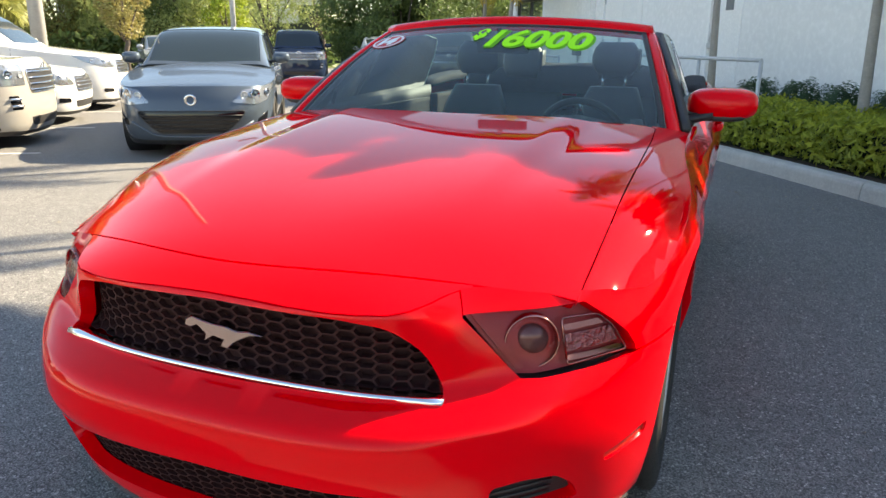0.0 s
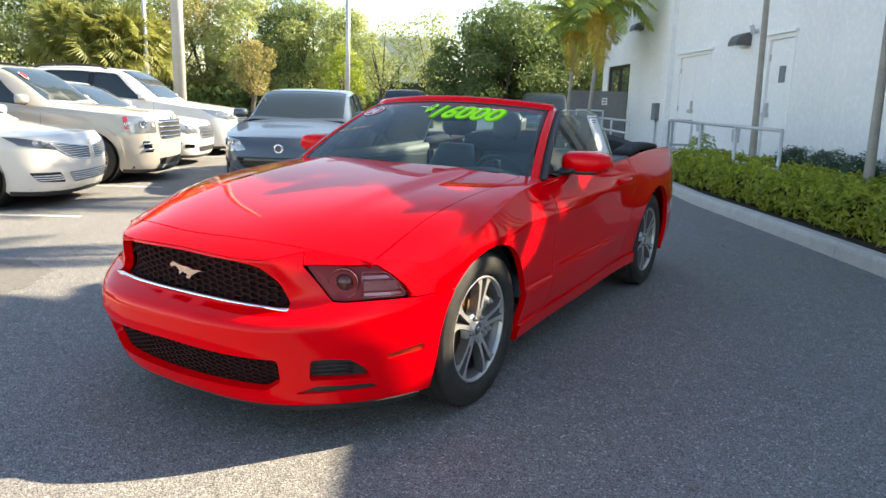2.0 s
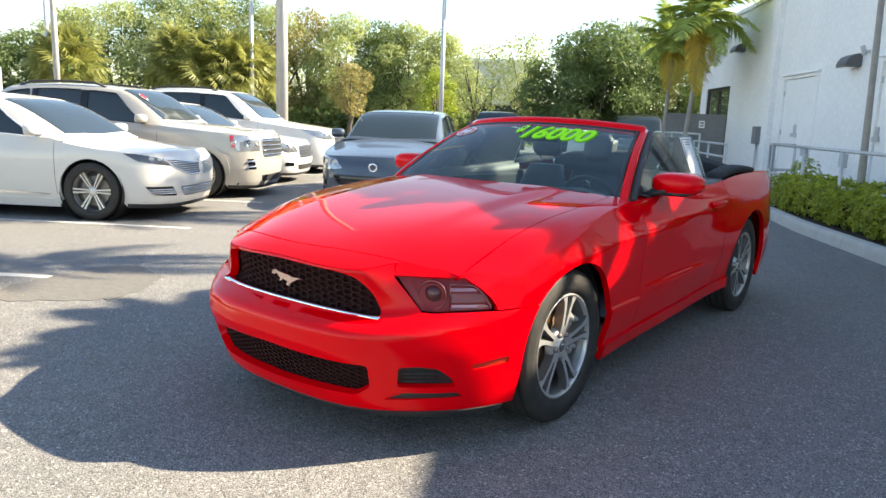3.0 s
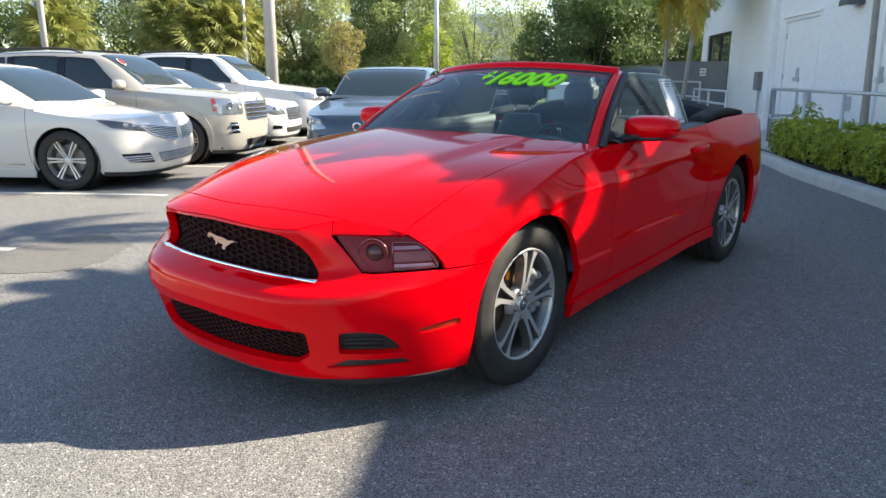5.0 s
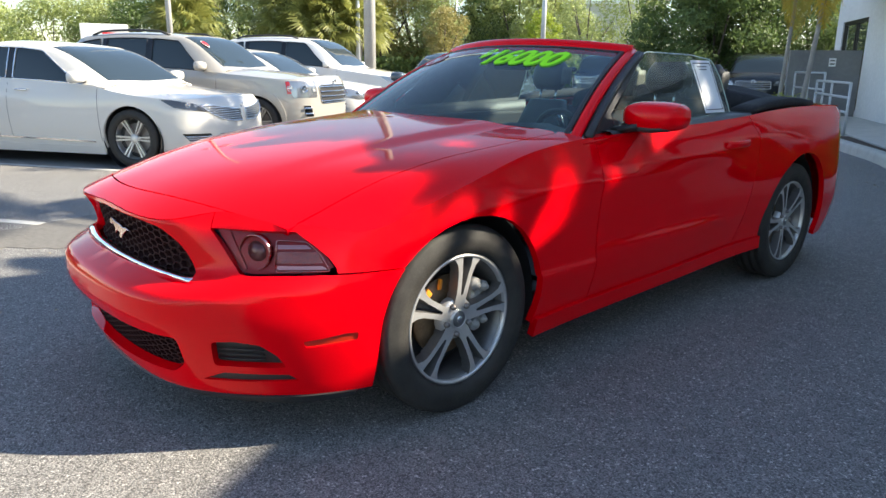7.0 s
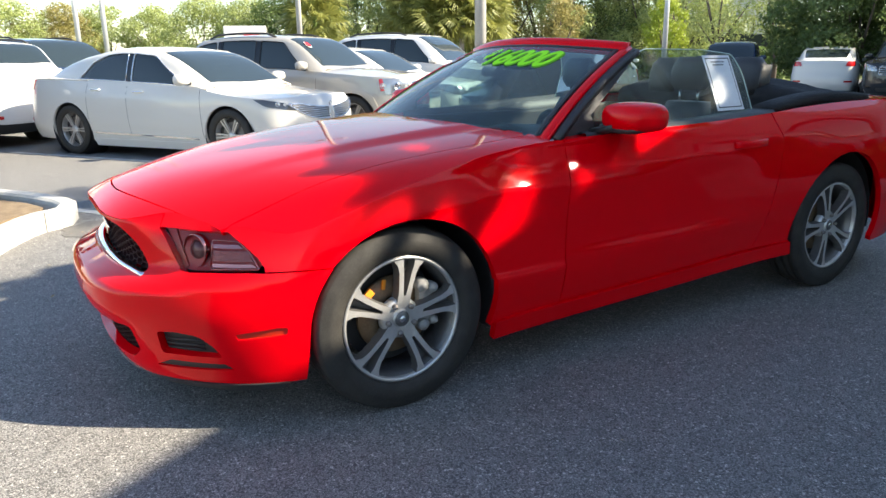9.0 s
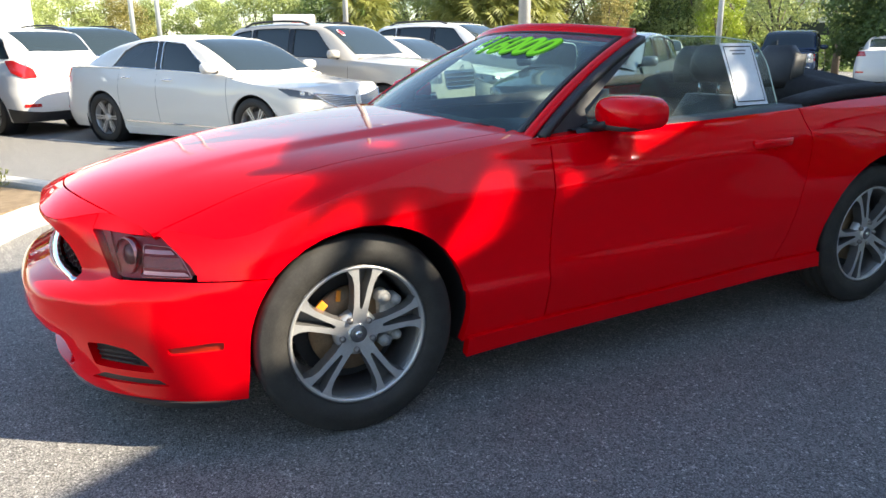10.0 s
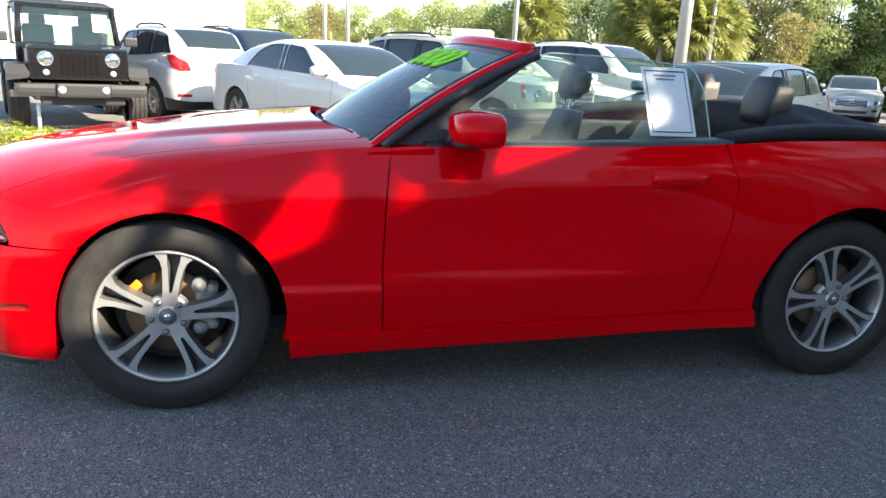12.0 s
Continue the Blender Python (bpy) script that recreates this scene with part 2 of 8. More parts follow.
# palm leaf again, with sunlight on the corner palms put into its colour
LEAF_SUNLIT = foliage("sunlit_palm_leaf", (0.16, 0.25, 0.05), (0.50, 0.56, 0.13), 0.8)
LEAF_LITTER = foliage("dry_leaf", (0.16, 0.11, 0.06), (0.42, 0.34, 0.22), 3.0)
LEAF_LIME = foliage("lime_leaf", (0.20, 0.28, 0.03), (0.44, 0.50, 0.06), 0.6)
LEAF_FAN = foliage("fan_palm_leaf", (0.13, 0.16, 0.035), (0.38, 0.37, 0.10), 0.8)
LEAF_YELLOW = foliage("yellow_frond", (0.45, 0.30, 0.03), (0.62, 0.46, 0.06), 1.0)


# ---- building tools ----
from mathutils.geometry import delaunay_2d_cdt


def part(name, bm, mat, parent=None, label="", smooth=False):
    """Link a bmesh as one mesh object, under a thing or a part."""
    me = bpy.data.meshes.new(name)
    bm.to_mesh(me)
    bm.free()
    if smooth:
        for f in me.polygons:
            f.use_smooth = True
    me.materials.append(mat)
    ob = new(name, me)
    ob.parent = parent
    return tagged(ob, label)


def thing(name, m, label, category, group="", kind=""):
    ob = new(name)
    ob.empty_display_size = 0.1
    ob.matrix_world = m
    return tagged(ob, label, category, group, kind)


def share(name, me, parent, m, label=""):
    ob = new(name, me)
    ob.parent = parent
    ob.matrix_basis = m
    return tagged(ob, label)


def box_bm(sx, sy, sz, centre=(0, 0, 0), bevel=0.0, bm=None, turn=None, segments=2):
    mine = bmesh.new()
    bmesh.ops.create_cube(mine, size=1, matrix=Matrix.Diagonal((sx, sy, sz, 1)))
    if bevel:
        bmesh.ops.bevel(mine, geom=list(mine.edges), offset=bevel, segments=segments, affect="EDGES", profile=0.7)
    mm = Matrix.Translation(centre)
    if turn is not None:
        mm = mm @ turn
    bmesh.ops.transform(mine, matrix=mm, verts=mine.verts)
    if bm is None:
        return mine
    join(bm, mine)
    return bm


def join(bm, other):
    """Add a bmesh to another one, and free it."""
    index = {v: bm.verts.new(v.co) for v in other.verts}
    for f in other.faces:
        g = bm.faces.new([index[v] for v in f.verts])
        g.smooth = f.smooth
    other.free()
    return bm


def lathe(profile, n=48, axis="Z", closed=False, smooth=True, bm=None):
    """Turn (radius, height) points round an axis."""
    bm = bm or bmesh.new()
    rings = []
    for r, h in profile:
        ring = []
        for i in range(n):
            a = 2 * math.pi * i / n
            p = (r * math.cos(a), r * math.sin(a), h)
            if axis == "X":
                p = (h, r * math.cos(a), r * math.sin(a))
            elif axis == "Y":
                p = (r * math.sin(a), h, r * math.cos(a))
            ring.append(bm.verts.new(p))
        rings.append(ring)
    pairs = list(zip(rings, rings[1:])) + ([(rings[-1], rings[0])] if closed else [])
    for a, b in pairs:
        for i in range(n):
            f = bm.faces.new((a[i], a[(i + 1) % n], b[(i + 1) % n], b[i]))
            f.smooth = smooth
    return bm


def tube(points, radius, n=8, bm=None, cap=True):
    """A tube along points; radius may be a number or one for each point."""
    bm = bm or bmesh.new()
    pts = [Vector(p) for p in points]
    rad = [radius] * len(pts) if isinstance(radius, (int, float)) else radius
    side = None
    rings = []
    for i, p in enumerate(pts):
        way = (pts[min(i + 1, len(pts) - 1)] - pts[max(i - 1, 0)]).normalized()
        if side is None:
            side = way.orthogonal().normalized()
        side = (side - way * side.dot(way)).normalized()
        up = way.cross(side)
        rings.append([bm.verts.new(p + (side * math.cos(2 * math.pi * k / n) + up * math.sin(2 * math.pi * k / n)) * rad[i]) for k in range(n)])
    for a, b in zip(rings, rings[1:]):
        for k in range(n):
            f = bm.faces.new((a[k], a[(k + 1) % n], b[(k + 1) % n], b[k]))
            f.smooth = True
    if cap:
        bm.faces.new(list(reversed(rings[0])))
        bm.faces.new(rings[-1])
    return bm


def prism(outline, depth, bm=None, place=None, bevel=0.0):
    """A flat outline in x, y, given thickness along z."""
    mine = bmesh.new()
    f = mine.faces.new([mine.verts.new((x, y, 0)) for x, y in outline])
    f.normal_update()
    got = bmesh.ops.extrude_face_region(mine, geom=[f])
    bmesh.ops.translate(mine, vec=(0, 0, depth), verts=[v for v in got["geom"] if isinstance(v, bmesh.types.BMVert)])
    bmesh.ops.recalc_face_normals(mine, faces=mine.faces)
    if bevel:
        bmesh.ops.bevel(mine, geom=list(mine.edges), offset=bevel, segments=1, affect="EDGES")
    if place is not None:
        bmesh.ops.transform(mine, matrix=place, verts=mine.verts)
    return mine if bm is None else join(bm, mine)


def pchip(xs, ys, q):
    """A smooth curve through points that does not overshoot."""
    xs, ys, q = np.asarray(xs, float), np.asarray(ys, float), np.asarray(q, float)
    h, d = np.diff(xs), np.diff(ys) / np.diff(xs)
    m = np.zeros_like(ys)
    w1, w2 = 2 * h[1:] + h[:-1], h[1:] + 2 * h[:-1]
    ok = d[1:] * d[:-1] > 0
    with np.errstate(divide="ignore", invalid="ignore"):
        inner = (w1 + w2) / (w1 / d[:-1] + w2 / d[1:])
    m[1:-1] = np.where(ok, inner, 0)
    m[0], m[-1] = d[0], d[-1]
    k = np.clip(np.searchsorted(xs, q) - 1, 0, len(xs) - 2)
    t = np.clip((q - xs[k]) / h[k], -0.3, 1.3)
    return ((2 * t**3 - 3 * t**2 + 1) * ys[k] + (t**3 - 2 * t**2 + t) * h[k] * m[k]
            + (-2 * t**3 + 3 * t**2) * ys[k + 1] + (t**3 - t**2) * h[k] * m[k + 1])


def smoothstep(x, a, b):
    t = np.clip((np.asarray(x, float) - a) / (b - a), 0, 1)
    return t * t * (3 - 2 * t)


class Belt:
    """The upright skin of a car: a plan curve from the middle of the nose round one side to the middle of the tail,
    drawn in by an offset that changes with height. u runs along the curve, negative on the other side."""

    def __init__(self, plan, stations):
        plan = np.array(plan, float)
        s = np.concatenate([[0], np.cumsum(np.hypot(*np.diff(plan, axis=0).T))])
        fine = np.linspace(0, s[-1], 3000)
        x, y = pchip(s, plan[:, 0], fine), pchip(s, plan[:, 1], fine)
        for _ in range(3):
            k = np.ones(121) / 121
            xe = np.concatenate([-x[60:0:-1], x, -x[-2:-62:-1]])
            ye = np.concatenate([y[60:0:-1], y, y[-2:-62:-1]])
            x, y = np.convolve(xe, k, "valid"), np.convolve(ye, k, "valid")
        self.u = np.concatenate([[0], np.cumsum(np.hypot(np.diff(x), np.diff(y)))])
        self.x, self.y = x, y
        tx, ty = np.gradient(x, self.u), np.gradient(y, self.u)
        n = np.hypot(tx, ty)
        self.nx, self.ny = ty / n, -tx / n
        self.end = self.u[-1]
        self.widest = int(np.argmax(x))
        self.keys = np.array([self.ux(v) if axis == "x" else self.ux(v, True) if axis == "r" else self.uy(v) for axis, v, _ in stations])
        self.profiles = [(np.array([p[0] for p in prof]), np.array([p[1] for p in prof])) for _, _, prof in stations]

    def ux(self, x, rear=False):
        w = self.widest
        if rear:
            return float(np.interp(-abs(x), -self.x[w:], self.u[w:])) * (1 if x >= 0 else -1)
        return float(np.interp(abs(x), self.x[:w], self.u[:w])) * (1 if x >= 0 else -1)

    def uy(self, y):
        return float(np.interp(y, self.y, self.u))

    def off(self, u, z):
        rows = np.array([pchip(a, b, z) for a, b in self.profiles])
        ks, au = self.keys, np.abs(u)
        k = np.clip(np.searchsorted(ks, au) - 1, 0, len(ks) - 2)
        i = np.arange(len(z))
        h = ks[k + 1] - ks[k]
        t = np.clip((au - ks[k]) / h, 0, 1)
        a, b = rows[k, i], rows[k + 1, i]
        slope = np.zeros_like(rows)
        slope[1:-1] = (rows[2:] - rows[:-2]) / (ks[2:] - ks[:-2])[:, None]
        return ((2 * t**3 - 3 * t**2 + 1) * a + (t**3 - 2 * t**2 + t) * h * slope[k, i]
                + (-2 * t**3 + 3 * t**2) * b + (t**3 - t**2) * h * slope[k + 1, i])

    def at(self, uz, proud=0.0):
        uz = np.atleast_2d(np.asarray(uz, float))
        u, z = uz[:, 0], uz[:, 1]
        au, sg = np.abs(u), np.where(u < 0, -1.0, 1.0)
        d = self.off(u, z) - proud
        x = np.interp(au, self.u, self.x) - np.interp(au, self.u, self.nx) * d
        y = np.interp(au, self.u, self.y) - np.interp(au, self.u, self.ny) * d
        return np.stack([x * sg, y, z], 1)

    def skin(self, proud=0.0):
        return lambda uz: self.at(uz, proud)


def inside(poly, pts):
    poly, pts = np.asarray(poly), np.asarray(pts)
    x, y = pts[:, 0], pts[:, 1]
    got = np.zeros(len(pts), bool)
    for (x1, y1), (x2, y2) in zip(poly, np.roll(poly, -1, 0)):
        if y1 != y2:
            got ^= ((y1 > y) != (y2 > y)) & (x < (x2 - x1) * (y - y1) / (y2 - y1) + x1)
    return got


def resample(poly, step):
    out = []
    for a, b in zip(poly, poly[1:] + poly[:1]):
        n = max(1, int(math.ceil(math.hypot(b[0] - a[0], b[1] - a[1]) / step)))
        out += [(a[0] + (b[0] - a[0]) * i / n, a[1] + (b[1] - a[1]) * i / n) for i in range(n)]
    return out


def rounded(poly, r, n=4):
    """Round the corners of a polygon."""
    out = []
    k = len(poly)
    for i in range(k):
        p0, p, p1 = Vector(poly[i - 1]), Vector(poly[i]), Vector(poly[(i + 1) % k])
        a, b = p0 - p, p1 - p
        q = min(r, a.length * 0.45, b.length * 0.45)
        s, e = p + a.normalized() * q, p + b.normalized() * q
        for j in range(n + 1):
            t = j / n
            w = s * (1 - t) ** 2 + p * 2 * t * (1 - t) + e * t * t
            out.append((w.x, w.y))
    return out


def panel(name, skin, outline, mat, parent, holes=(), step=0.03, rim=0.02, label="", sign=1.0, grid=None):
    """A sheet cut to an outline out of a curved skin, with exact normals and edges turned inwards."""
    loops = [resample(list(map(tuple, outline)), step)] + [resample(list(map(tuple, h)), step) for h in holes]
    edge_pts, edges = [], []
    for lp in loops:
        s = len(edge_pts)
        edge_pts += lp
        edges += [(s + i, s + (i + 1) % len(lp)) for i in range(len(lp))]
    ep = np.array(edge_pts)
    lo, hi = ep.min(0), ep.max(0)
    gx, gy = grid or (step, step)
    gu, gv = np.meshgrid(np.arange(lo[0] + gx / 2, hi[0], gx), np.arange(lo[1] + gy / 2, hi[1], gy))
    g = np.stack([gu.ravel(), gv.ravel()], 1)
    ok = inside(loops[0], g)
    for lp in loops[1:]:
        ok &= ~inside(lp, g)
    g = g[ok]
    near = np.zeros(len(g), bool)
    for i in range(0, len(g), 500):
        d = g[i:i + 500, None, :] - ep[None]
        near[i:i + 500] = (np.abs(d[..., 0] / gx) + np.abs(d[..., 1] / gy)).min(1) < 0.55
    g = g[~near]
    allp = np.concatenate([ep, g])
    vs, _, fs, _, _, _ = delaunay_2d_cdt([Vector(p) for p in allp.tolist()], edges, [], 0, 1e-7)
    uv = np.array([tuple(v) for v in vs])
    tri = np.array([f for f in fs if len(f) == 3])
    cen = uv[tri].mean(1)
    ok = inside(loops[0], cen)
    for lp in loops[1:]:
        ok &= ~inside(lp, cen)
    tri = tri[ok]
    P = skin(uv)
    e = 0.003
    du = skin(uv + [e, 0]) - skin(uv - [e, 0])
    dv = skin(uv + [0, e]) - skin(uv - [0, e])
    N = np.cross(du, dv) * sign
    N /= np.linalg.norm(N, axis=1)[:, None] + 1e-12
    fn = np.cross(P[tri[:, 1]] - P[tri[:, 0]], P[tri[:, 2]] - P[tri[:, 0]])
    flip = (fn * N[tri].sum(1)).sum(1) < 0
    tri[flip] = tri[flip][:, ::-1]
    verts, norms, faces = P.tolist(), N.tolist(), tri.tolist()
    if rim:
        count = {}
        for t in faces:
            for a, b in ((t[0], t[1]), (t[1], t[2]), (t[2], t[0])):
                count[(a, b)] = count.get((a, b), 0) + 1
        border = [ab for ab in count if (ab[1], ab[0]) not in count]
        for a, b in border:
            k = len(verts)
            pa, pb = P[a], P[b]
            ia, ib = pa - N[a] * rim, pb - N[b] * rim
            w = np.cross(pb - pa, N[a])
            w = w / (np.linalg.norm(w) + 1e-12)
            verts += [pa.tolist(), pb.tolist(), ib.tolist(), ia.tolist()]
            norms += [w.tolist()] * 4
            faces.append([k + 1, k, k + 3, k + 2])
    me = bpy.data.meshes.new(name)
    me.from_pydata(verts, [], faces)
    me.polygons.foreach_set("use_smooth", [True] * len(me.polygons))
    me.normals_split_custom_set_from_vertices(norms)
    me.materials.append(mat)
    ob = new(name, me)
    ob.parent = parent
    return tagged(ob, label)


def leaf_mesh(name, places, normals, size, mat, parent, aspect=0.45, seed=1, spread=0.8, label=""):
    """Many small pointed leaves, each a folded pair of triangles."""
    rng = np.random.default_rng(seed)
    n = len(places)
    way = normals + rng.normal(0, spread, (n, 3))
    way /= np.linalg.norm(way, axis=1)[:, None] + 1e-9
    side = np.cross(way, rng.normal(0, 1, (n, 3)))
    side /= np.linalg.norm(side, axis=1)[:, None] + 1e-9
    up = np.cross(way, side)
    s = size * rng.uniform(0.6, 1.35, (n, 1))
    a, b = places - side * s * 0.5, places + side * s * 0.5
    c, d = places + up * s * aspect * 0.5 + way * s * 0.12, places - up * s * aspect * 0.5 + way * s * 0.12
    v = np.stack([a, c, b, d], 1).reshape(-1, 3)
    f = np.arange(4 * n).reshape(-1, 4)
    me = bpy.data.meshes.new(name)
    me.from_pydata(v.tolist(), [], f.tolist())
    me.materials.append(mat)
    ob = new(name, me)
    ob.parent = parent
    return tagged(ob, label)


def hull(name, sections, mat, parent, label="", smooth=True, caps=True):
    """Skin rings of equal count into one closed form."""
    bm = bmesh.new()
    rings = [[bm.verts.new(p) for p in ring] for ring in sections]
    k = len(rings[0])
    for a, b in zip(rings, rings[1:]):
        for i in range(k):
            bm.faces.new((a[i], a[(i + 1) % k], b[(i + 1) % k], b[i]))
    if caps:
        bm.faces.new(rings[0])
        bm.faces.new(rings[-1])
    bmesh.ops.recalc_face_normals(bm, faces=bm.faces)
    return part(name, bm, mat, parent, label, smooth)


def oval(cx, cy, cz, rx, ry, n=16, power=2.6, plane="xz"):
    """A rounded-rectangle ring."""
    out = []
    for i in range(n):
        a = 2 * math.pi * i / n
        c, s = math.cos(a), math.sin(a)
        p = rx * abs(c) ** (2 / power) * (1 if c >= 0 else -1)
        q = ry * abs(s) ** (2 / power) * (1 if s >= 0 else -1)
        out.append({"xz": (cx + p, cy, cz + q), "yz": (cx, cy + p, cz + q), "xy": (cx + p, cy + q, cz)}[plane])
    return out


# ---- setting: ground, building, kerb, planting bed ----
WALL_AT = Vector((0.795, 10.5, 0))          # a point on the face of the building
WALL_WAY = Vector((0.53, -0.848, 0)).normalized()   # along the wall
WALL_OUT = Vector((-0.848, -0.53, 0)).normalized()  # out of the wall, towards the car park
WALL = Matrix.Translation(WALL_AT) @ Matrix((WALL_WAY, -WALL_OUT, (0, 0, 1))).transposed().to_4x4()
ROOF_Z = 4.38


def wall_place(s, out, z):
    """A place s metres along the wall, out metres in front of it."""
    return WALL_AT + WALL_WAY * s + WALL_OUT * out + Vector((0, 0, z))


bm = bmesh.new()
bmesh.ops.create_grid(bm, x_segments=2, y_segments=2, size=400)
ground = tagged(part("ground", bm, ASPHALT), "grey worn asphalt of the car park", "asphalt", kind="structure")


def sheet(name, corners, z, mat, label, category, kind="structure", thick=0.02):
    bm = bmesh.new()
    f = bm.faces.new([bm.verts.new((x, y, z)) for x, y in corners])
    f.normal_update()
    if f.normal.z < 0:
        f.normal_flip()
    got = bmesh.ops.extrude_face_region(bm, geom=[f])
    bmesh.ops.translate(bm, vec=(0, 0, -thick), verts=[v for v in got["geom"] if isinstance(v, bmesh.types.BMVert)])
    bmesh.ops.recalc_face_normals(bm, faces=bm.faces)
    return tagged(part(name, bm, mat), label, category, kind=kind)


# parking bays lie along PARK
PARK = Vector((0.832, 0.555, 0)).normalized()
PARK_SIDE = Vector((PARK.y, -PARK.x, 0))
BAY0 = Vector((-4.93, 1.80, 0))


def stripe(a, b, width=0.10):
    a, b = Vector(a), Vector(b)
    w = (b - a).normalized()
    s = Vector((w.y, -w.x, 0)) * width / 2
    sheet("parking_line", [(p.x, p.y) for p in (a - s, b - s, b + s, a + s)], 0.004, LINE_PAINT, "worn white painted parking line", "parking line", thick=0.003)


for i in range(-2, 7):
    p = BAY0 - PARK_SIDE * 2.6 * i
    stripe(p, p - PARK * 5.2)

# an old repair in the asphalt, with a ragged edge
rg = np.random.default_rng(12)
patch = resample([(-3.40, -0.62), (-3.48, -0.30), (-3.60, 0.05), (-3.47, 0.37), (-2.90, 0.25), (-2.66, 0.02), (-2.51, -0.36), (-2.80, -0.72), (-2.95, -0.92), (-3.30, -0.85)], 0.06)
sheet("asphalt_patch", [(x + rg.normal(0, 0.018), y + rg.normal(0, 0.018)) for x, y in patch], 0.004, REPAIR, "darker repaired patch in the worn asphalt", "asphalt", thick=0.003)

# building
def wall_box(name, s0, s1, y0, y1, z0, z1, mat, parent, label="", bevel=0.0):
    """y counts into the building."""
    bm = box_bm(s1 - s0, y1 - y0, z1 - z0, ((s0 + s1) / 2, (y0 + y1) / 2, (z0 + z1) / 2), bevel)
    return part(name, bm, mat, parent, label)


building = thing("building", WALL, "white stuccoed one-storey building with a flat roof and steel doors", "building", kind="structure")
S0, S1 = -12.4, 16.0
WIN_A = (-11.7, -9.15, 0.25, 2.52)
WIN_B = (3.55, 8.2, 1.22, 3.3)
DOOR_A = (-4.92, -2.97, 0.12, 2.50)
DOOR_B = (-0.52, 0.43, 0.12, 2.56)
openings = [WIN_A, DOOR_A, DOOR_B, WIN_B]
cuts = sorted({S0, S1} | {o[0] for o in openings} | {o[1] for o in openings})
for a, b in zip(cuts, cuts[1:]):
    o = [q for q in openings if q[0] <= a and q[1] >= b]
    if o:
        if o[0][2] > 0.13:
            wall_box("wall_panel", a, b, 0, 0.3, 0, o[0][2], STUCCO, building)
        wall_box("wall_panel", a, b, 0, 0.3, o[0][3], ROOF_Z, STUCCO, building)
    else:
        wall_box("wall_panel", a, b, 0, 0.3, 0, ROOF_Z, STUCCO, building)
wall_box("end_wall", S0, S0 + 0.3, 0.3, 9.0, 0, ROOF_Z, STUCCO, building)
wall_box("end_wall", S1 - 0.3, S1, 0.3, 9.0, 0, ROOF_Z, STUCCO, building)
wall_box("back_wall", S0 + 0.3, S1 - 0.3, 8.7, 9.0, 0, ROOF_Z, STUCCO, building)
wall_box("roof", S0 + 0.3, S1 - 0.3, 0.3, 8.7, ROOF_Z - 0.5, ROOF_Z - 0.3, FAR_WALL, building)
wall_box("parapet_cap", S0 - 0.05, S1 + 0.05, -0.06, 0.36, ROOF_Z, ROOF_Z + 0.10, TRIM_WHITE, building, bevel=0.01)
# the part with the shop window stands a little proud, and a pilaster closes it
wall_box("pilaster", -5.75, -5.35, -0.12, 0.0, 0, ROOF_Z - 0.02, STUCCO, building, bevel=0.01)
wall_box("pilaster", 2.92, 3.2, -0.10, 0.0, 0, ROOF_Z - 0.02, STUCCO, building, bevel=0.01)
wall_box("dark_interior", WIN_B[0] - 0.2, WIN_B[1] + 0.2, 1.6, 1.7, 0.3, 3.6, FENCE_DARK, building)


def glazed(name, o, mullions, parent, fw=0.09):
    w = thing(name, Matrix.Identity(4), "", "")
    w.parent = parent
    for k in ("label", "category"):
        if k in w:
            del w[k]
    s0, s1, z0, z1 = o
    for a, b, c, d in ((s0, s1, z0, z0 + fw), (s0, s1, z1 - fw, z1), (s0, s0 + fw, z0 + fw, z1 - fw), (s1 - fw, s1, z0 + fw, z1 - fw)):
        wall_box("window_frame", a, b, 0.03, 0.13, c, d, BRONZE, w, bevel=0.006)
    edges = [s0 + fw] + [m for m in mullions] + [s1 - fw]
    for m in mullions:
        wall_box("mullion", m - 0.03, m + 0.03, 0.03, 0.13, z0 + fw, z1 - fw, BRONZE, w, bevel=0.006)
    for a, b in zip(edges, edges[1:]):
        wall_box("pane", a + 0.005, b - 0.005, 0.075, 0.085, z0 + fw, z1 - fw, WINDOW_GLASS, w)


glazed("window", WIN_A, [-10.4], building)
glazed("window", WIN_B, [5.9], building)


def steel_door(o, leaves, parent):
    s0, s1, z0, z1 = o
    d = new("door")
    d.parent = parent
    for a, b, c, e in ((s0, s0 + 0.06, z0, z1), (s1 - 0.06, s1, z0, z1), (s0 + 0.06, s1 - 0.06, z1 - 0.06, z1)):
        wall_box("door_frame", a, b, -0.012, 0.14, c, e, TRIM_WHITE, d, bevel=0.006)
    wall_box("drip_cap", s0 - 0.06, s1 + 0.06, -0.07, 0.0, z1 + 0.01, z1 + 0.05, TRIM_WHITE, d, bevel=0.006)
    w = (s1 - s0 - 0.13) / leaves
    for i in range(leaves):
        a = s0 + 0.065 + w * i + 0.004
        leaf = wall_box("door_leaf", a, a + w - 0.008, 0.03, 0.075, z0 + 0.01, z1 - 0.065, TRIM_WHITE, d, bevel=0.004)
        for z in (z0 + 0.3, (z0 + z1) / 2, z1 - 0.35):
            side = a + 0.012 if i == 0 else a + w - 0.02
            wall_box("hinge", side - 0.012, side + 0.012, 0.005, 0.029, z - 0.055, z + 0.055, RAIL_GREY, leaf)
    return d


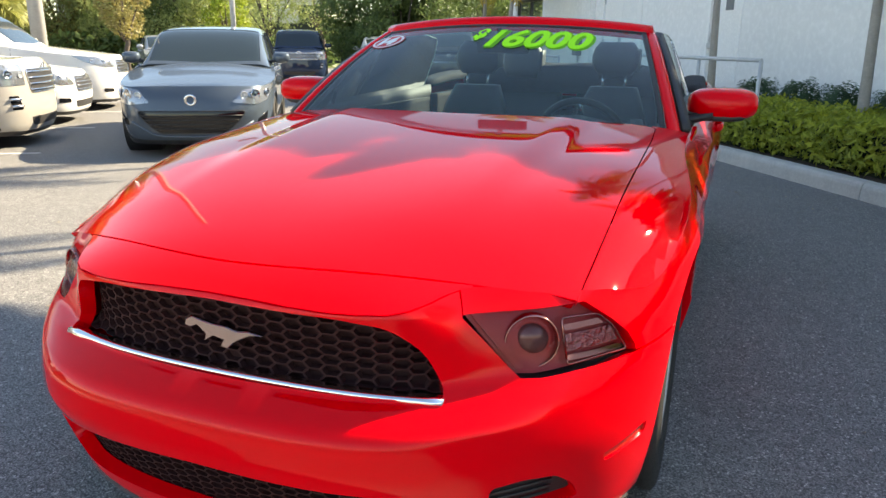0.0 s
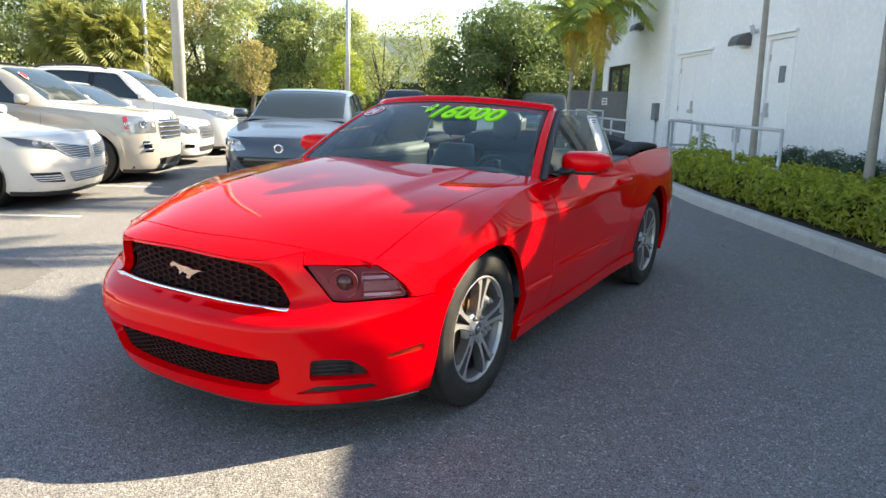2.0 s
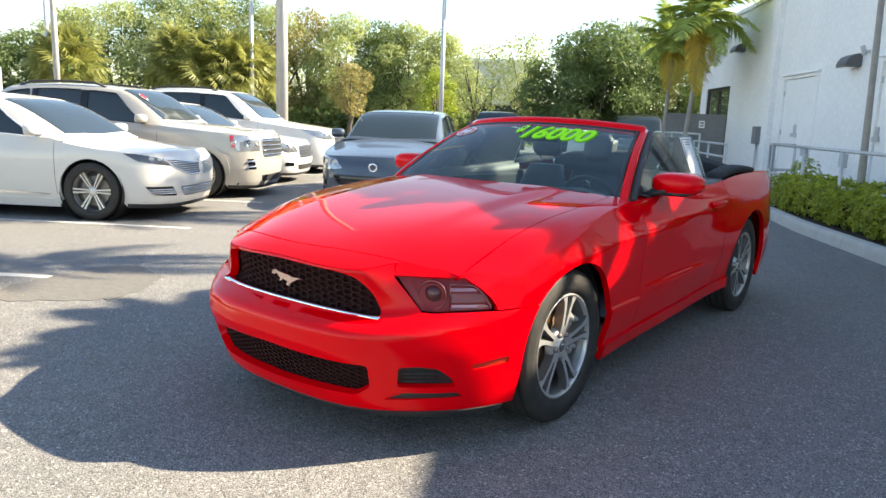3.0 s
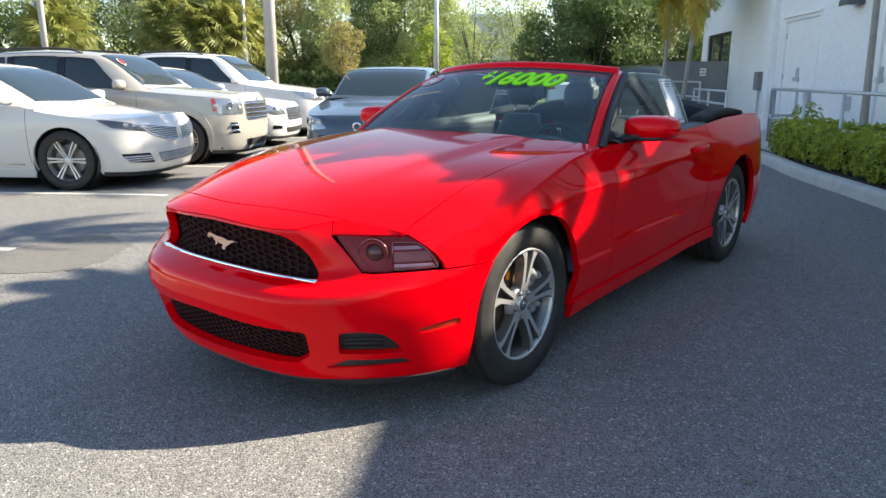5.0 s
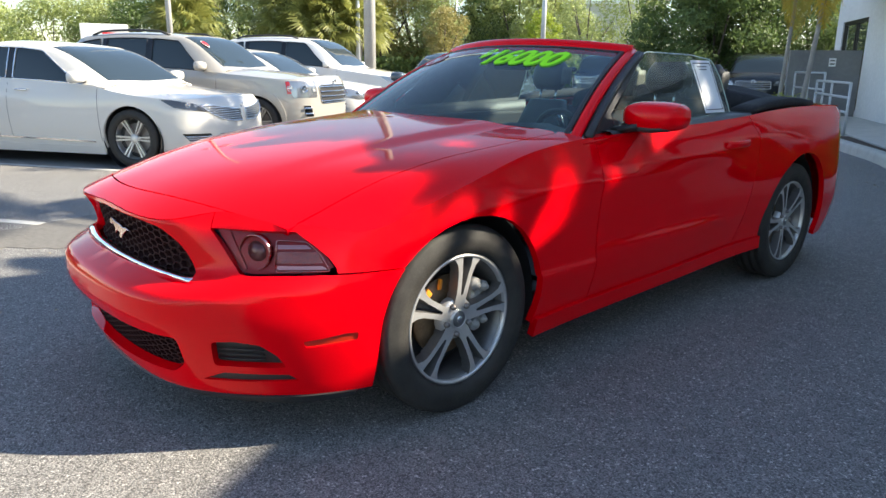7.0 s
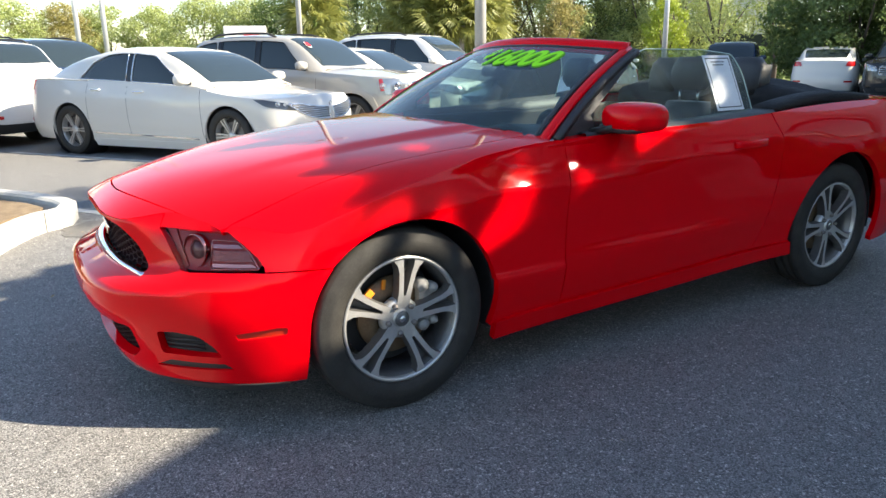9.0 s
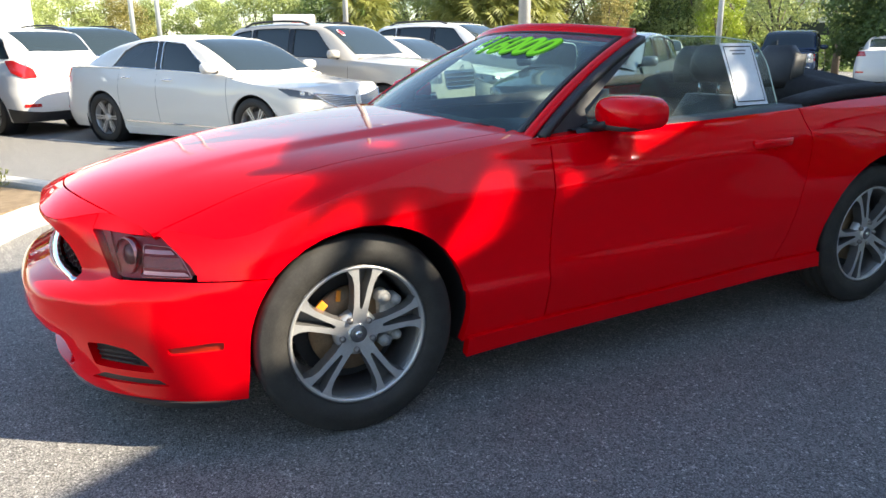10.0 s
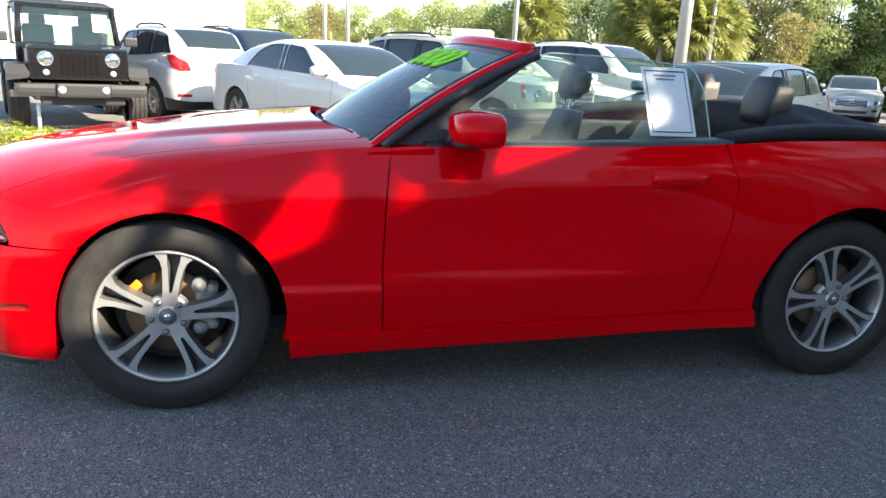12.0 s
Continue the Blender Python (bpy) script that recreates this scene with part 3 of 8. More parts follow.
d = steel_door(DOOR_A, 2, building)
wall_box("door_handle", -4.06, -3.88, -0.05, 0.028, 1.22, 1.30, RAIL_GREY, d, bevel=0.012)
wall_box("lock_case", -3.99, -3.93, -0.02, 0.028, 1.30, 1.48, RAIL_GREY, d, bevel=0.01)
d = steel_door(DOOR_B, 1, building)
wall_box("vision_panel", -0.07, 0.13, 0.016, 0.029, 1.79, 2.06, GREY_WALL, d, "grey glass vision panel")
wall_box("door_handle", -0.43, -0.30, -0.05, 0.028, 1.22, 1.30, RAIL_GREY, d, bevel=0.012)
wall_box("lock_case", -0.39, -0.34, -0.02, 0.028, 1.30, 1.46, RAIL_GREY, d, bevel=0.01)


def wall_lamp(s, z, w=0.62):
    t = thing("wall_lamp", WALL @ Matrix.Translation((s, 0, z)), "dark bronze wedge-shaped wall lamp over the steel doors", "wall lamp")
    bm = prism([(0, -0.11), (-0.27, -0.11), (-0.27, -0.04), (-0.21, 0.06), (-0.10, 0.11), (0, 0.12)], w, bevel=0.012)
    bmesh.ops.transform(bm, matrix=Matrix(((0, 0, 1, -w / 2), (1, 0, 0, 0), (0, 1, 0, 0), (0, 0, 0, 1))), verts=bm.verts)
    part("housing", bm, mottled("lamp_housing", (0.10, 0.10, 0.11), (0.13, 0.13, 0.135), 6, 0.5, 0.4), t)
    part("lens", box_bm(w * 0.8, 0.20, 0.012, (0, -0.18, -0.117)), WHITE_LAMP, t)
    return t


wall_lamp(-1.42, 2.58, 0.40)
wall_lamp(-8.3, 3.45, 0.5)
cctv = thing("security_camera", WALL @ Matrix.Translation((-0.98, 0, 2.72)), "small grey security camera on the white wall", "camera")
part("bracket", box_bm(0.05, 0.06, 0.05, (0, -0.03, -0.02), 0.01), RAIL_GREY, cctv)
part("casing", lathe([(0.001, -0.02), (0.035, -0.02), (0.04, 0.0), (0.04, 0.12), (0.03, 0.14), (0.001, 0.14)], 16, bm=None), RAIL_GREY, cctv).matrix_basis = pose(0, -0.09, -0.06, 20, 0, 0)
for s, z, w, h in ((-1.35, 0.86, 0.16, 0.24), (-3.2, 0.95, 0.14, 0.2)):
    b = thing("outlet_box", WALL @ Matrix.Translation((s, 0, z)), "grey weatherproof outlet box on the white wall", "outlet box")
    part("box", box_bm(w, 0.08, h, (0, -0.04, 0), 0.012), RAIL_GREY, b)
    part("lid", box_bm(w * 0.86, 0.012, h * 0.86, (0, -0.086, 0), 0.004), RAIL_GREY, b)
meter = thing("utility_meter", WALL @ Matrix.Translation((-6.2, 0, 1.05)), "grey utility box with a conduit on the wall", "utility box")
part("box", box_bm(0.28, 0.14, 0.42, (0, -0.07, 0.16), 0.015), GREY_WALL, meter)
part("conduit", tube([(0, -0.05, -1.05), (0, -0.05, -0.05)], 0.025), RAIL_GREY, meter)

# grey low wall past the end of the building
grey = thing("screen_wall", WALL, "low dark grey painted screen wall", "wall", kind="structure")
part("wall_body", box_bm(7.0, 0.2, 1.38, (-15.7, 1.6, 0.69), 0.01), GREY_WALL, grey)
part("wall_body", box_bm(0.2, 1.64, 1.72, (-9.30, -0.83, 0.86), 0.01), GREY_WALL, grey)
part("plate", box_bm(0.01, 0.16, 0.20, (-9.196, -0.66, 1.43), 0.002), TRIM_WHITE, grey)
for z in (1.39, 1.47):
    part("plate_mark", box_bm(0.004, 0.11, 0.03, (-9.190, -0.66, z)), INK, grey)

# concrete landing in front of the doors, with galvanised pipe rails
landing = thing("landing", WALL, "pale concrete landing in front of the steel doors", "landing", kind="structure")
part("slab", box_bm(9.0, 1.45, 0.12, (-4.6, -0.73, 0.06), 0.01), CONCRETE, landing)


def pipe_rail(points, z0, heights, every, label="galvanised pipe handrail beside the landing"):
    """A rail of round pipe along plan points on the wall's axes."""
    r = thing("handrail", WALL, label, "railing", "handrails")
    pts = [Vector((s, -o, 0)) for s, o in points]
    for h in heights:
        part("rail", tube([p + Vector((0, 0, z0 + h)) for p in pts], 0.024, 10), RAIL_GREY, r)
    for a, b in zip(pts, pts[1:]):
        n = max(1, round((b - a).length / every))
        for i in range(n + 1):
            p = a.lerp(b, i / n)
            part("post", tube([p + Vector((0, 0, z0 - 0.1)), p + Vector((0, 0, z0 + heights[0]))], 0.024, 10), RAIL_GREY, r)
    return r


pipe_rail([(-1.15, 1.3), (2.98, 1.3)], 0.10, (1.0, 0.50), 1.42)
pipe_rail([(-1.15, 1.3), (-2.4, 0.95), (-2.4, 0.5)], 0.10, (0.98, 0.5), 1.0)
pipe_rail([(-3.4, 1.5), (-6.3, 1.5)], 0.10, (0.92, 0.66, 0.4), 1.3)
pipe_rail([(-6.6, 1.3), (-9.0, 1.5)], 0.10, (1.08, 0.72), 1.2)

# ---- planting bed along the building, with its kerb ----
def smooth_line(pts, n):
    pts = np.array(pts, float)
    s = np.concatenate([[0], np.cumsum(np.hypot(*np.diff(pts, axis=0).T))])
    q = np.linspace(0, s[-1], n)
    return np.stack([pchip(s, pts[:, 0], q), pchip(s, pts[:, 1], q)], 1)


KERB_LINE = [(-2.6, 12.0), (-1.6, 10.6), (-0.75, 9.45), (0.2, 7.75), (1.0, 6.55), (1.72, 5.45), (2.45, 4.3), (3.0, 3.35), (3.75, 1.9), (4.6, 0.2), (6.0, -2.6), (8.0, -6.5)]


def kerb(line, name, label, width=0.16, height=0.15, piece=2.2, parent_label="", outward=1):
    """A cast kerb with a rounded front edge, in lengths with open joints."""
    k = thing(name, Matrix.Identity(4), label, "kerb", kind="structure")
    total = sum(math.dist(a, b) for a, b in zip(line, line[1:]))
    n = max(1, round(total / piece))
    fine = smooth_line(line, n * 8 + 1)
    t = np.gradient(fine, axis=0)
    t /= np.linalg.norm(t, axis=1)[:, None]
    side = np.stack([-t[:, 1], t[:, 0]], 1) * outward
    prof = [(0.0, -0.05), (0.012, height - 0.045), (0.022, height - 0.018), (0.045, height), (width, height), (width, -0.05)]
    for i in range(n):
        idx = range(i * 8, i * 8 + 9)
        bm = bmesh.new()
        rings = []
        for j in idx:
            p = fine[j]
            if j == idx[0]:
                p = p + t[j] * 0.005
            if j == idx[-1]:
                p = p - t[j] * 0.005
            rings.append([bm.verts.new((p[0] + side[j][0] * o, p[1] + side[j][1] * o, z)) for o, z in prof])
        for a, b in zip(rings, rings[1:]):
            for q in range(len(prof) - 1):
                bm.faces.new((a[q], a[q + 1], b[q + 1], b[q]))
        bm.faces.new(rings[0])
        bm.faces.new(rings[-1])
        bmesh.ops.recalc_face_normals(bm, faces=bm.faces)
        part("kerb_length", bm, CONCRETE, k)
    return k


kerb(KERB_LINE, "kerb", "pale weathered concrete kerb round the planting bed")
bed_front = [tuple(p) for p in smooth_line(KERB_LINE, 40)]
bed_side = [(p[0] + 0.8 * 0.12, p[1] + 0.55 * 0.12) for p in bed_front]
back = [wall_place(s, 0.02, 0) for s in (12.0, 6.0, 3.05)] + [wall_place(s, 1.5, 0) for s in (3.0, -1.2, -3.0)]
sheet("bed_soil", bed_side + [(p.x, p.y) for p in back], 0.11, MULCH, "dark brown mulch of the planting bed", "soil")

# clipped hedge: a tangle of pointed leaves filling a long rounded block
rng = np.random.default_rng(5)
hedge_line = smooth_line([(-0.7, 9.75), (0.45, 8.0), (1.35, 6.65), (2.1, 5.5), (2.85, 4.35), (3.45, 3.35), (4.2, 2.0), (5.05, 0.3), (6.4, -2.3)], 200)
hl = np.gradient(hedge_line, axis=0)
hl /= np.linalg.norm(hl, axis=1)[:, None]
hs = np.stack([-hl[:, 1], hl[:, 0]], 1)
N = 26000
k = rng.integers(0, 200, N)
face = rng.random(N)
across = np.where(face < 0.45, rng.uniform(0.0, 0.10, N), rng.uniform(0.0, 0.95, N))
high = np.where(face < 0.45, rng.uniform(0.03, 0.50, N), 0.50 - rng.uniform(0, 0.10, N))
wob = 0.06 * np.sin(k * 0.35) + 0.04 * np.sin(k * 0.83 + 1.0)
round_in = 0.10 * smoothstep(high, 0.34, 0.5) + 0.06 * smoothstep(-high, -0.2, 0.0)
P = np.stack([hedge_line[k, 0] + hs[k, 0] * (across + round_in + wob * 0.5) + rng.normal(0, 0.03, N),
              hedge_line[k, 1] + hs[k, 1] * (across + round_in + wob * 0.5) + rng.normal(0, 0.03, N),
              0.12 + high + wob * 0.5 * (high > 0.3) + rng.normal(0, 0.02, N)], 1)
NRM = np.stack([np.where(face < 0.45, -hs[k, 0], 0), np.where(face < 0.45, -hs[k, 1], 0), np.where(face < 0.45, 0.45, 1.0)], 1)
hedge = thing("hedge", Matrix.Identity(4), "clipped hedge of glossy yellow-green leaves behind the kerb", "hedge", kind="stuff")
leaf_mesh("leaves", P, NRM, 0.085, LEAF_HEDGE, hedge, 0.42, 7, 0.75)
# solid core, coloured near black as the shade between the leaves
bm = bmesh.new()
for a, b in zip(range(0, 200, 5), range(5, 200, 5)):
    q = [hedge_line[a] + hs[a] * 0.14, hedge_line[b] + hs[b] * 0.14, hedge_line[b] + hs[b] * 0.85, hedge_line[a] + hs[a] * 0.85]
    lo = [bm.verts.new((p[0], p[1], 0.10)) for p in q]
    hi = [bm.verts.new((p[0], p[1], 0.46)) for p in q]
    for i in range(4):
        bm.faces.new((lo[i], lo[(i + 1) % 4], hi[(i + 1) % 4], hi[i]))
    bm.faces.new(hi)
part("shade_core", bm, mottled("hedge_shade", (0.012, 0.018, 0.006), (0.02, 0.026, 0.01), 20, 0.95), hedge)


def shrub(name, at, rx, ry, rz, leaves, size, mat, label, seed, category="bush", group=""):
    """A rounded bush: short stems and a shell of leaves with gaps."""
    r = np.random.default_rng(seed)
    t = thing(name, Matrix.Translation(at), label, category, group)
    d = r.normal(0, 1, (leaves, 3))
    d /= np.linalg.norm(d, axis=1)[:, None]
    lump = 1 + 0.18 * np.sin(d[:, 0] * 5 + seed) * np.cos(d[:, 1] * 6 + seed) + 0.1 * np.sin(d[:, 2] * 9)
    rad = (r.uniform(0.55, 1.0, leaves) ** 0.5) * lump
    p = d * rad[:, None] * [rx, ry, rz]
    p[:, 2] += rz * 0.9
    p[:, 2] = np.maximum(p[:, 2], 0.03)
    leaf_mesh("leaves", p, d, size, mat, t, 0.5, seed)
    bm = bmesh.new()
    for i in range(6):
        a = i * 1.05 + seed
        tube([(0, 0, -0.05), (rx * 0.3 * math.cos(a), ry * 0.3 * math.sin(a), rz * 0.6), (rx * 0.6 * math.cos(a), ry * 0.6 * math.sin(a), rz * 1.2)], [0.015, 0.012, 0.006], 5, bm)
    part("stems", bm, BARK, t)
    return t


i = 0
for s in (1.75, 2.55, 3.35, 4.1, 4.9, 5.7, 6.5, 7.3, 8.1):
    i += 1
    p = wall_place(s, 0.42 + 0.05 * (i % 2), 0.10)
    shrub("bush", p, 0.33, 0.31, 0.38, 6500, 0.042, LEAF_BUSH, "dark green clipped bush against the white wall", 20 + i, group="bushes along the wall")
shrub("shrub", wall_place(-0.4, 1.0, 0.10), 0.32, 0.30, 0.42, 500, 0.10, LEAF_MID, "loose round-leaved green shrub beside the handrail", 41)
for s, o in ((-7.2, 1.7), (-8.0, 1.9)):
    shrub("shrub", wall_place(s, o, 0.0), 0.4, 0.35, 0.35, 500, 0.08, LEAF_HEDGE, "low yellow-green shrub at the foot of the handrail", int(50 - s))


# ---- palms ----
def frond(length, droop, seed, leaflets=34, width=0.30, wilt=0.25, broad=1.0):
    """One feather frond along +x: a curved rib and two rows of leaflets."""
    r = np.random.default_rng(seed)
    verts, faces = [], []
    rib = []
    for i in range(13):
        t = i / 12
        rib.append(Vector((length * (t - 0.18 * t * t * droop), 0, length * (0.30 * t - (0.30 + 0.55 * droop) * t * t))))
    for i in range(leaflets):
        t = 0.12 + 0.88 * i / leaflets
        f = t * 12
        a = min(int(f), 11)
        p = rib[a].lerp(rib[a + 1], f - a)
        way = (rib[a + 1] - rib[a]).normalized()
        w = width * length * (math.sin(math.pi * min(1, 0.18 + t * 0.85)) ** 0.6) * r.uniform(0.85, 1.1)
        for sd in (-1, 1):
            tip = p + Vector((way.x * 0.45, sd * 0.85, way.z * 0.45)) * w + Vector((0, 0, -w * wilt * r.uniform(0.5, 1.6)))
            mid = p.lerp(tip, 0.5) + Vector((0, 0, w * 0.10))
            b = len(verts)
            g = way * 0.015 * broad * length / 1.6
            verts += [p - g * 0.6, p + g, mid + g, tip, mid - g]
            faces.append((b, b + 1, b + 2, b + 3, b + 4))
    b0 = len(verts)
    for i, p in enumerate(rib):
        w = 0.022 * (1 - i / 14)
        verts += [p + Vector((0, w, 0)), p + Vector((0, -w, 0)), p + Vector((0, 0, -w))]
    for i in range(12):
        k = b0 + i * 3
        for q in range(3):
            faces.append((k + q, k + (q + 1) % 3, k + 3 + (q + 1) % 3, k + 3 + q))
    return verts, faces


def fan(seed):
    """One stiff fan leaf along +x: a stalk and a half disc of narrow pointed blades."""
    r = np.random.default_rng(seed)
    verts, faces = [(0, 0.02, 0), (0.5, 0.012, 0.06), (0.5, -0.012, 0.06), (0, -0.02, 0)], [(0, 1, 2, 3)]
    for i in range(26):
        a = radians(-115 + 230 * i / 25) + r.uniform(-0.04, 0.04)
        n = r.uniform(0.42, 0.56) * (0.75 + 0.25 * math.cos(a))
        d, s = Vector((math.cos(a), math.sin(a), 0)), Vector((-math.sin(a), math.cos(a), 0)) * 0.020
        p = Vector((0.5, 0, 0.06))
        mid, tip = p + d * n * 0.6 + Vector((0, 0, 0.03)), p + d * n + Vector((0, 0, -0.10 * r.uniform(0.4, 1.8)))
        b = len(verts)
        verts += [p, mid - s, tip, mid + s]
        faces.append((b, b + 1, b + 2, b + 3))
    return verts, faces


FANS = []
for i in range(4):
    v, f = fan(90 + i)
    me = bpy.data.meshes.new("frond")
    me.from_pydata([tuple(q) for q in v], [], f)
    me.materials.append(LEAF_FAN)
    FANS.append(me)
FRONDS = []
for i in range(4):
    v, f = frond(1.0, 0.5 + 0.28 * i, 60 + i)
    me = bpy.data.meshes.new("frond")
    me.from_pydata([tuple(q) for q in v], [], f)
    me.materials.append(LEAF_PALM)
    FRONDS.append(me)
STIFF = []
for i in range(4):
    v, f = frond(1.0, 0.25 + 0.18 * i, 260 + i, 40, 0.34, 0.3, 1.3)
    me = bpy.data.meshes.new("frond")
    me.from_pydata([tuple(q) for q in v], [], f)
    me.materials.append(LEAF_SUNLIT)
    STIFF.append(me)
DENSE = []
for i in range(4):
    v, f = frond(1.0, 0.4 + 0.2 * i, 160 + i, 46, 0.32, 0.2, 1.5)
    me = bpy.data.meshes.new("frond")
    me.from_pydata([tuple(q) for q in v], [], f)
    me.materials.append(LEAF_PALM)
    DENSE.append(me)
# narrow fronds, shaped to throw finger-like shade on the wing
COMB = []
for i in range(4):
    v, f = frond(1.0, 0.5 + 0.25 * i, 360 + i, 34, 0.085, 0.25, 1.6)
    me = bpy.data.meshes.new("frond")
    me.from_pydata([tuple(q) for q in v], [], f)
    me.materials.append(LEAF_PALM)
    COMB.append(me)
v, f = frond(1.0, 1.6, 77, wilt=0.6)
FROND_YELLOW = bpy.data.meshes.new("frond")
FROND_YELLOW.from_pydata([tuple(q) for q in v], [], f)
FROND_YELLOW.materials.append(LEAF_YELLOW)


def palm(at, height, r0, lean, length, count, label, seed, yellow=3, group="palms", fronds=None, sweep=105):
    r = random.Random(seed)
    t = thing("palm_tree", Matrix.Translation(at), label, "palm tree", group)
    pts, rad = [], []
    for i in range(15):
        f = i / 14
        pts.append((lean[0] * f, lean[1] * f, -0.05 + (height + 0.05) * f))
        rad.append(r0 * (1.25 - 0.3 * min(1, f * 4)) * (1 - 0.22 * f) * (1 + 0.03 * (i % 2)))
    part("trunk", tube(pts, rad, 14), PALM_BARK, t)
    top = Vector(pts[-1])
    part("crownshaft", tube([top, top + Vector((0, 0, 0.25 * length)), top + Vector((0, 0, 0.45 * length))], [r0 * 0.85, r0 * 0.8, r0 * 0.4], 10), LEAF_PALM, t)
    for i in range(count):
        ring = i / count
        a = i * 2.39996 + r.uniform(-0.2, 0.2)
        tilt = (62 - sweep * ring) if fronds is not FANS else (80 - 125 * ring) + r.uniform(-8, 8)
        old = i >= count - yellow
        me = FROND_YELLOW if old else (fronds or FRONDS)[min(3, int(ring * 4))]
        m = Matrix.Translation(top + Vector((0, 0, 0.40 * length * (1 - 0.6 * ring)))) @ Matrix.Rotation(a, 4, "Z") @ Matrix.Rotation(-radians(tilt if not old else -40), 4, "Y") @ Matrix.Rotation(r.uniform(-1.1, 1.1) if fronds is FANS else 0.0, 4, "X") @ Matrix.Scale(length * r.uniform(0.85, 1.1), 4)
        share("frond", me, t, m, "yellowed hanging frond" if old else "")
    return t


palm(wall_place(1.15, 0.8, 0.1), 6.6, 0.050, (-0.20, 0.32), 1.4, 16, "slender palm with a smooth grey trunk in the planting bed", 1, yellow=0)
palm(wall_place(4.1, 0.8, 0.1), 6.2, 0.051, (-0.10, 0.24), 1.3, 15, "slender palm with a smooth grey trunk in the planting bed", 2, yellow=0)
# unseen palms, added and sized to throw ragged shade over bonnet and wing
SHADE_PALM = "slender palm with a smooth grey trunk in the planting bed"
palm(wall_place(6.00, 1.30, 0.1), 4.0, 0.062, (0.0, 0.0), 1.0, 30, SHADE_PALM, 5, yellow=0, fronds=DENSE, sweep=85)
palm(wall_place(6.60, 1.68, 0.1), 4.0, 0.055, (0.0, 0.0), 0.72, 24, SHADE_PALM, 12, yellow=0, fronds=DENSE, sweep=85)
palm(wall_place(6.95, 1.14, 0.1), 4.0, 0.055, (0.0, 0.0), 0.68, 24, SHADE_PALM, 13, yellow=0, fronds=DENSE, sweep=85)
palm(wall_place(7.45, 0.84, 0.1), 4.1, 0.05, (0.0, 0.0), 0.34, 18, SHADE_PALM, 6, yellow=0, fronds=DENSE, sweep=75)
palm(wall_place(6.98, 1.06, 0.1), 3.3, 0.045, (0.0, 0.0), 0.70, 7, SHADE_PALM, 9, yellow=0, fronds=COMB, sweep=70)
palm((-4.35, 15.6, 0), 3.55, 0.06, (0.3, 0.0), 1.6, 24, "palm with drooping feather fronds at the corner of the building", 3, yellow=4, fronds=STIFF)
palm((-5.2, 16.4, 0), 3.15, 0.055, (0.1, 0.1), 1.4, 18, "palm with yellowing lower fronds at the corner of the building", 4, yellow=3, fronds=STIFF)


# ---- the red convertible: nose towards -y, its left side towards +x, front axle at y = 0 ----
convertible = thing("convertible", Matrix.Identity(4), "glossy red two-door convertible with its roof folded down, parked on asphalt", "car")
WB, AXLE_Z, ARCH = 2.72, 0.353, 0.388
PLAN = [(0, -0.93), (0.25, -0.918), (0.47, -0.868), (0.62, -0.768), (0.74, -0.665), (0.825, -0.55), (0.888, -0.40), (0.925, -0.20), (0.938, 0.02),
        (0.930, 0.5), (0.928, 1.1), (0.930, 1.8), (0.940, 2.4), (0.940, 2.9), (0.915, 3.30), (0.84, 3.60), (0.66, 3.76), (0.35, 3.83), (0, 3.845)]
front = [(0.12, 0.10), (0.19, 0.02), (0.27, -0.012), (0.37, -0.045), (0.45, -0.074), (0.515, -0.073), (0.548, -0.035), (0.565, 0.018), (0.60, 0.031), (0.68, 0.019), (0.74, 0.016), (0.79, 0.040), (0.9, 0.16)]
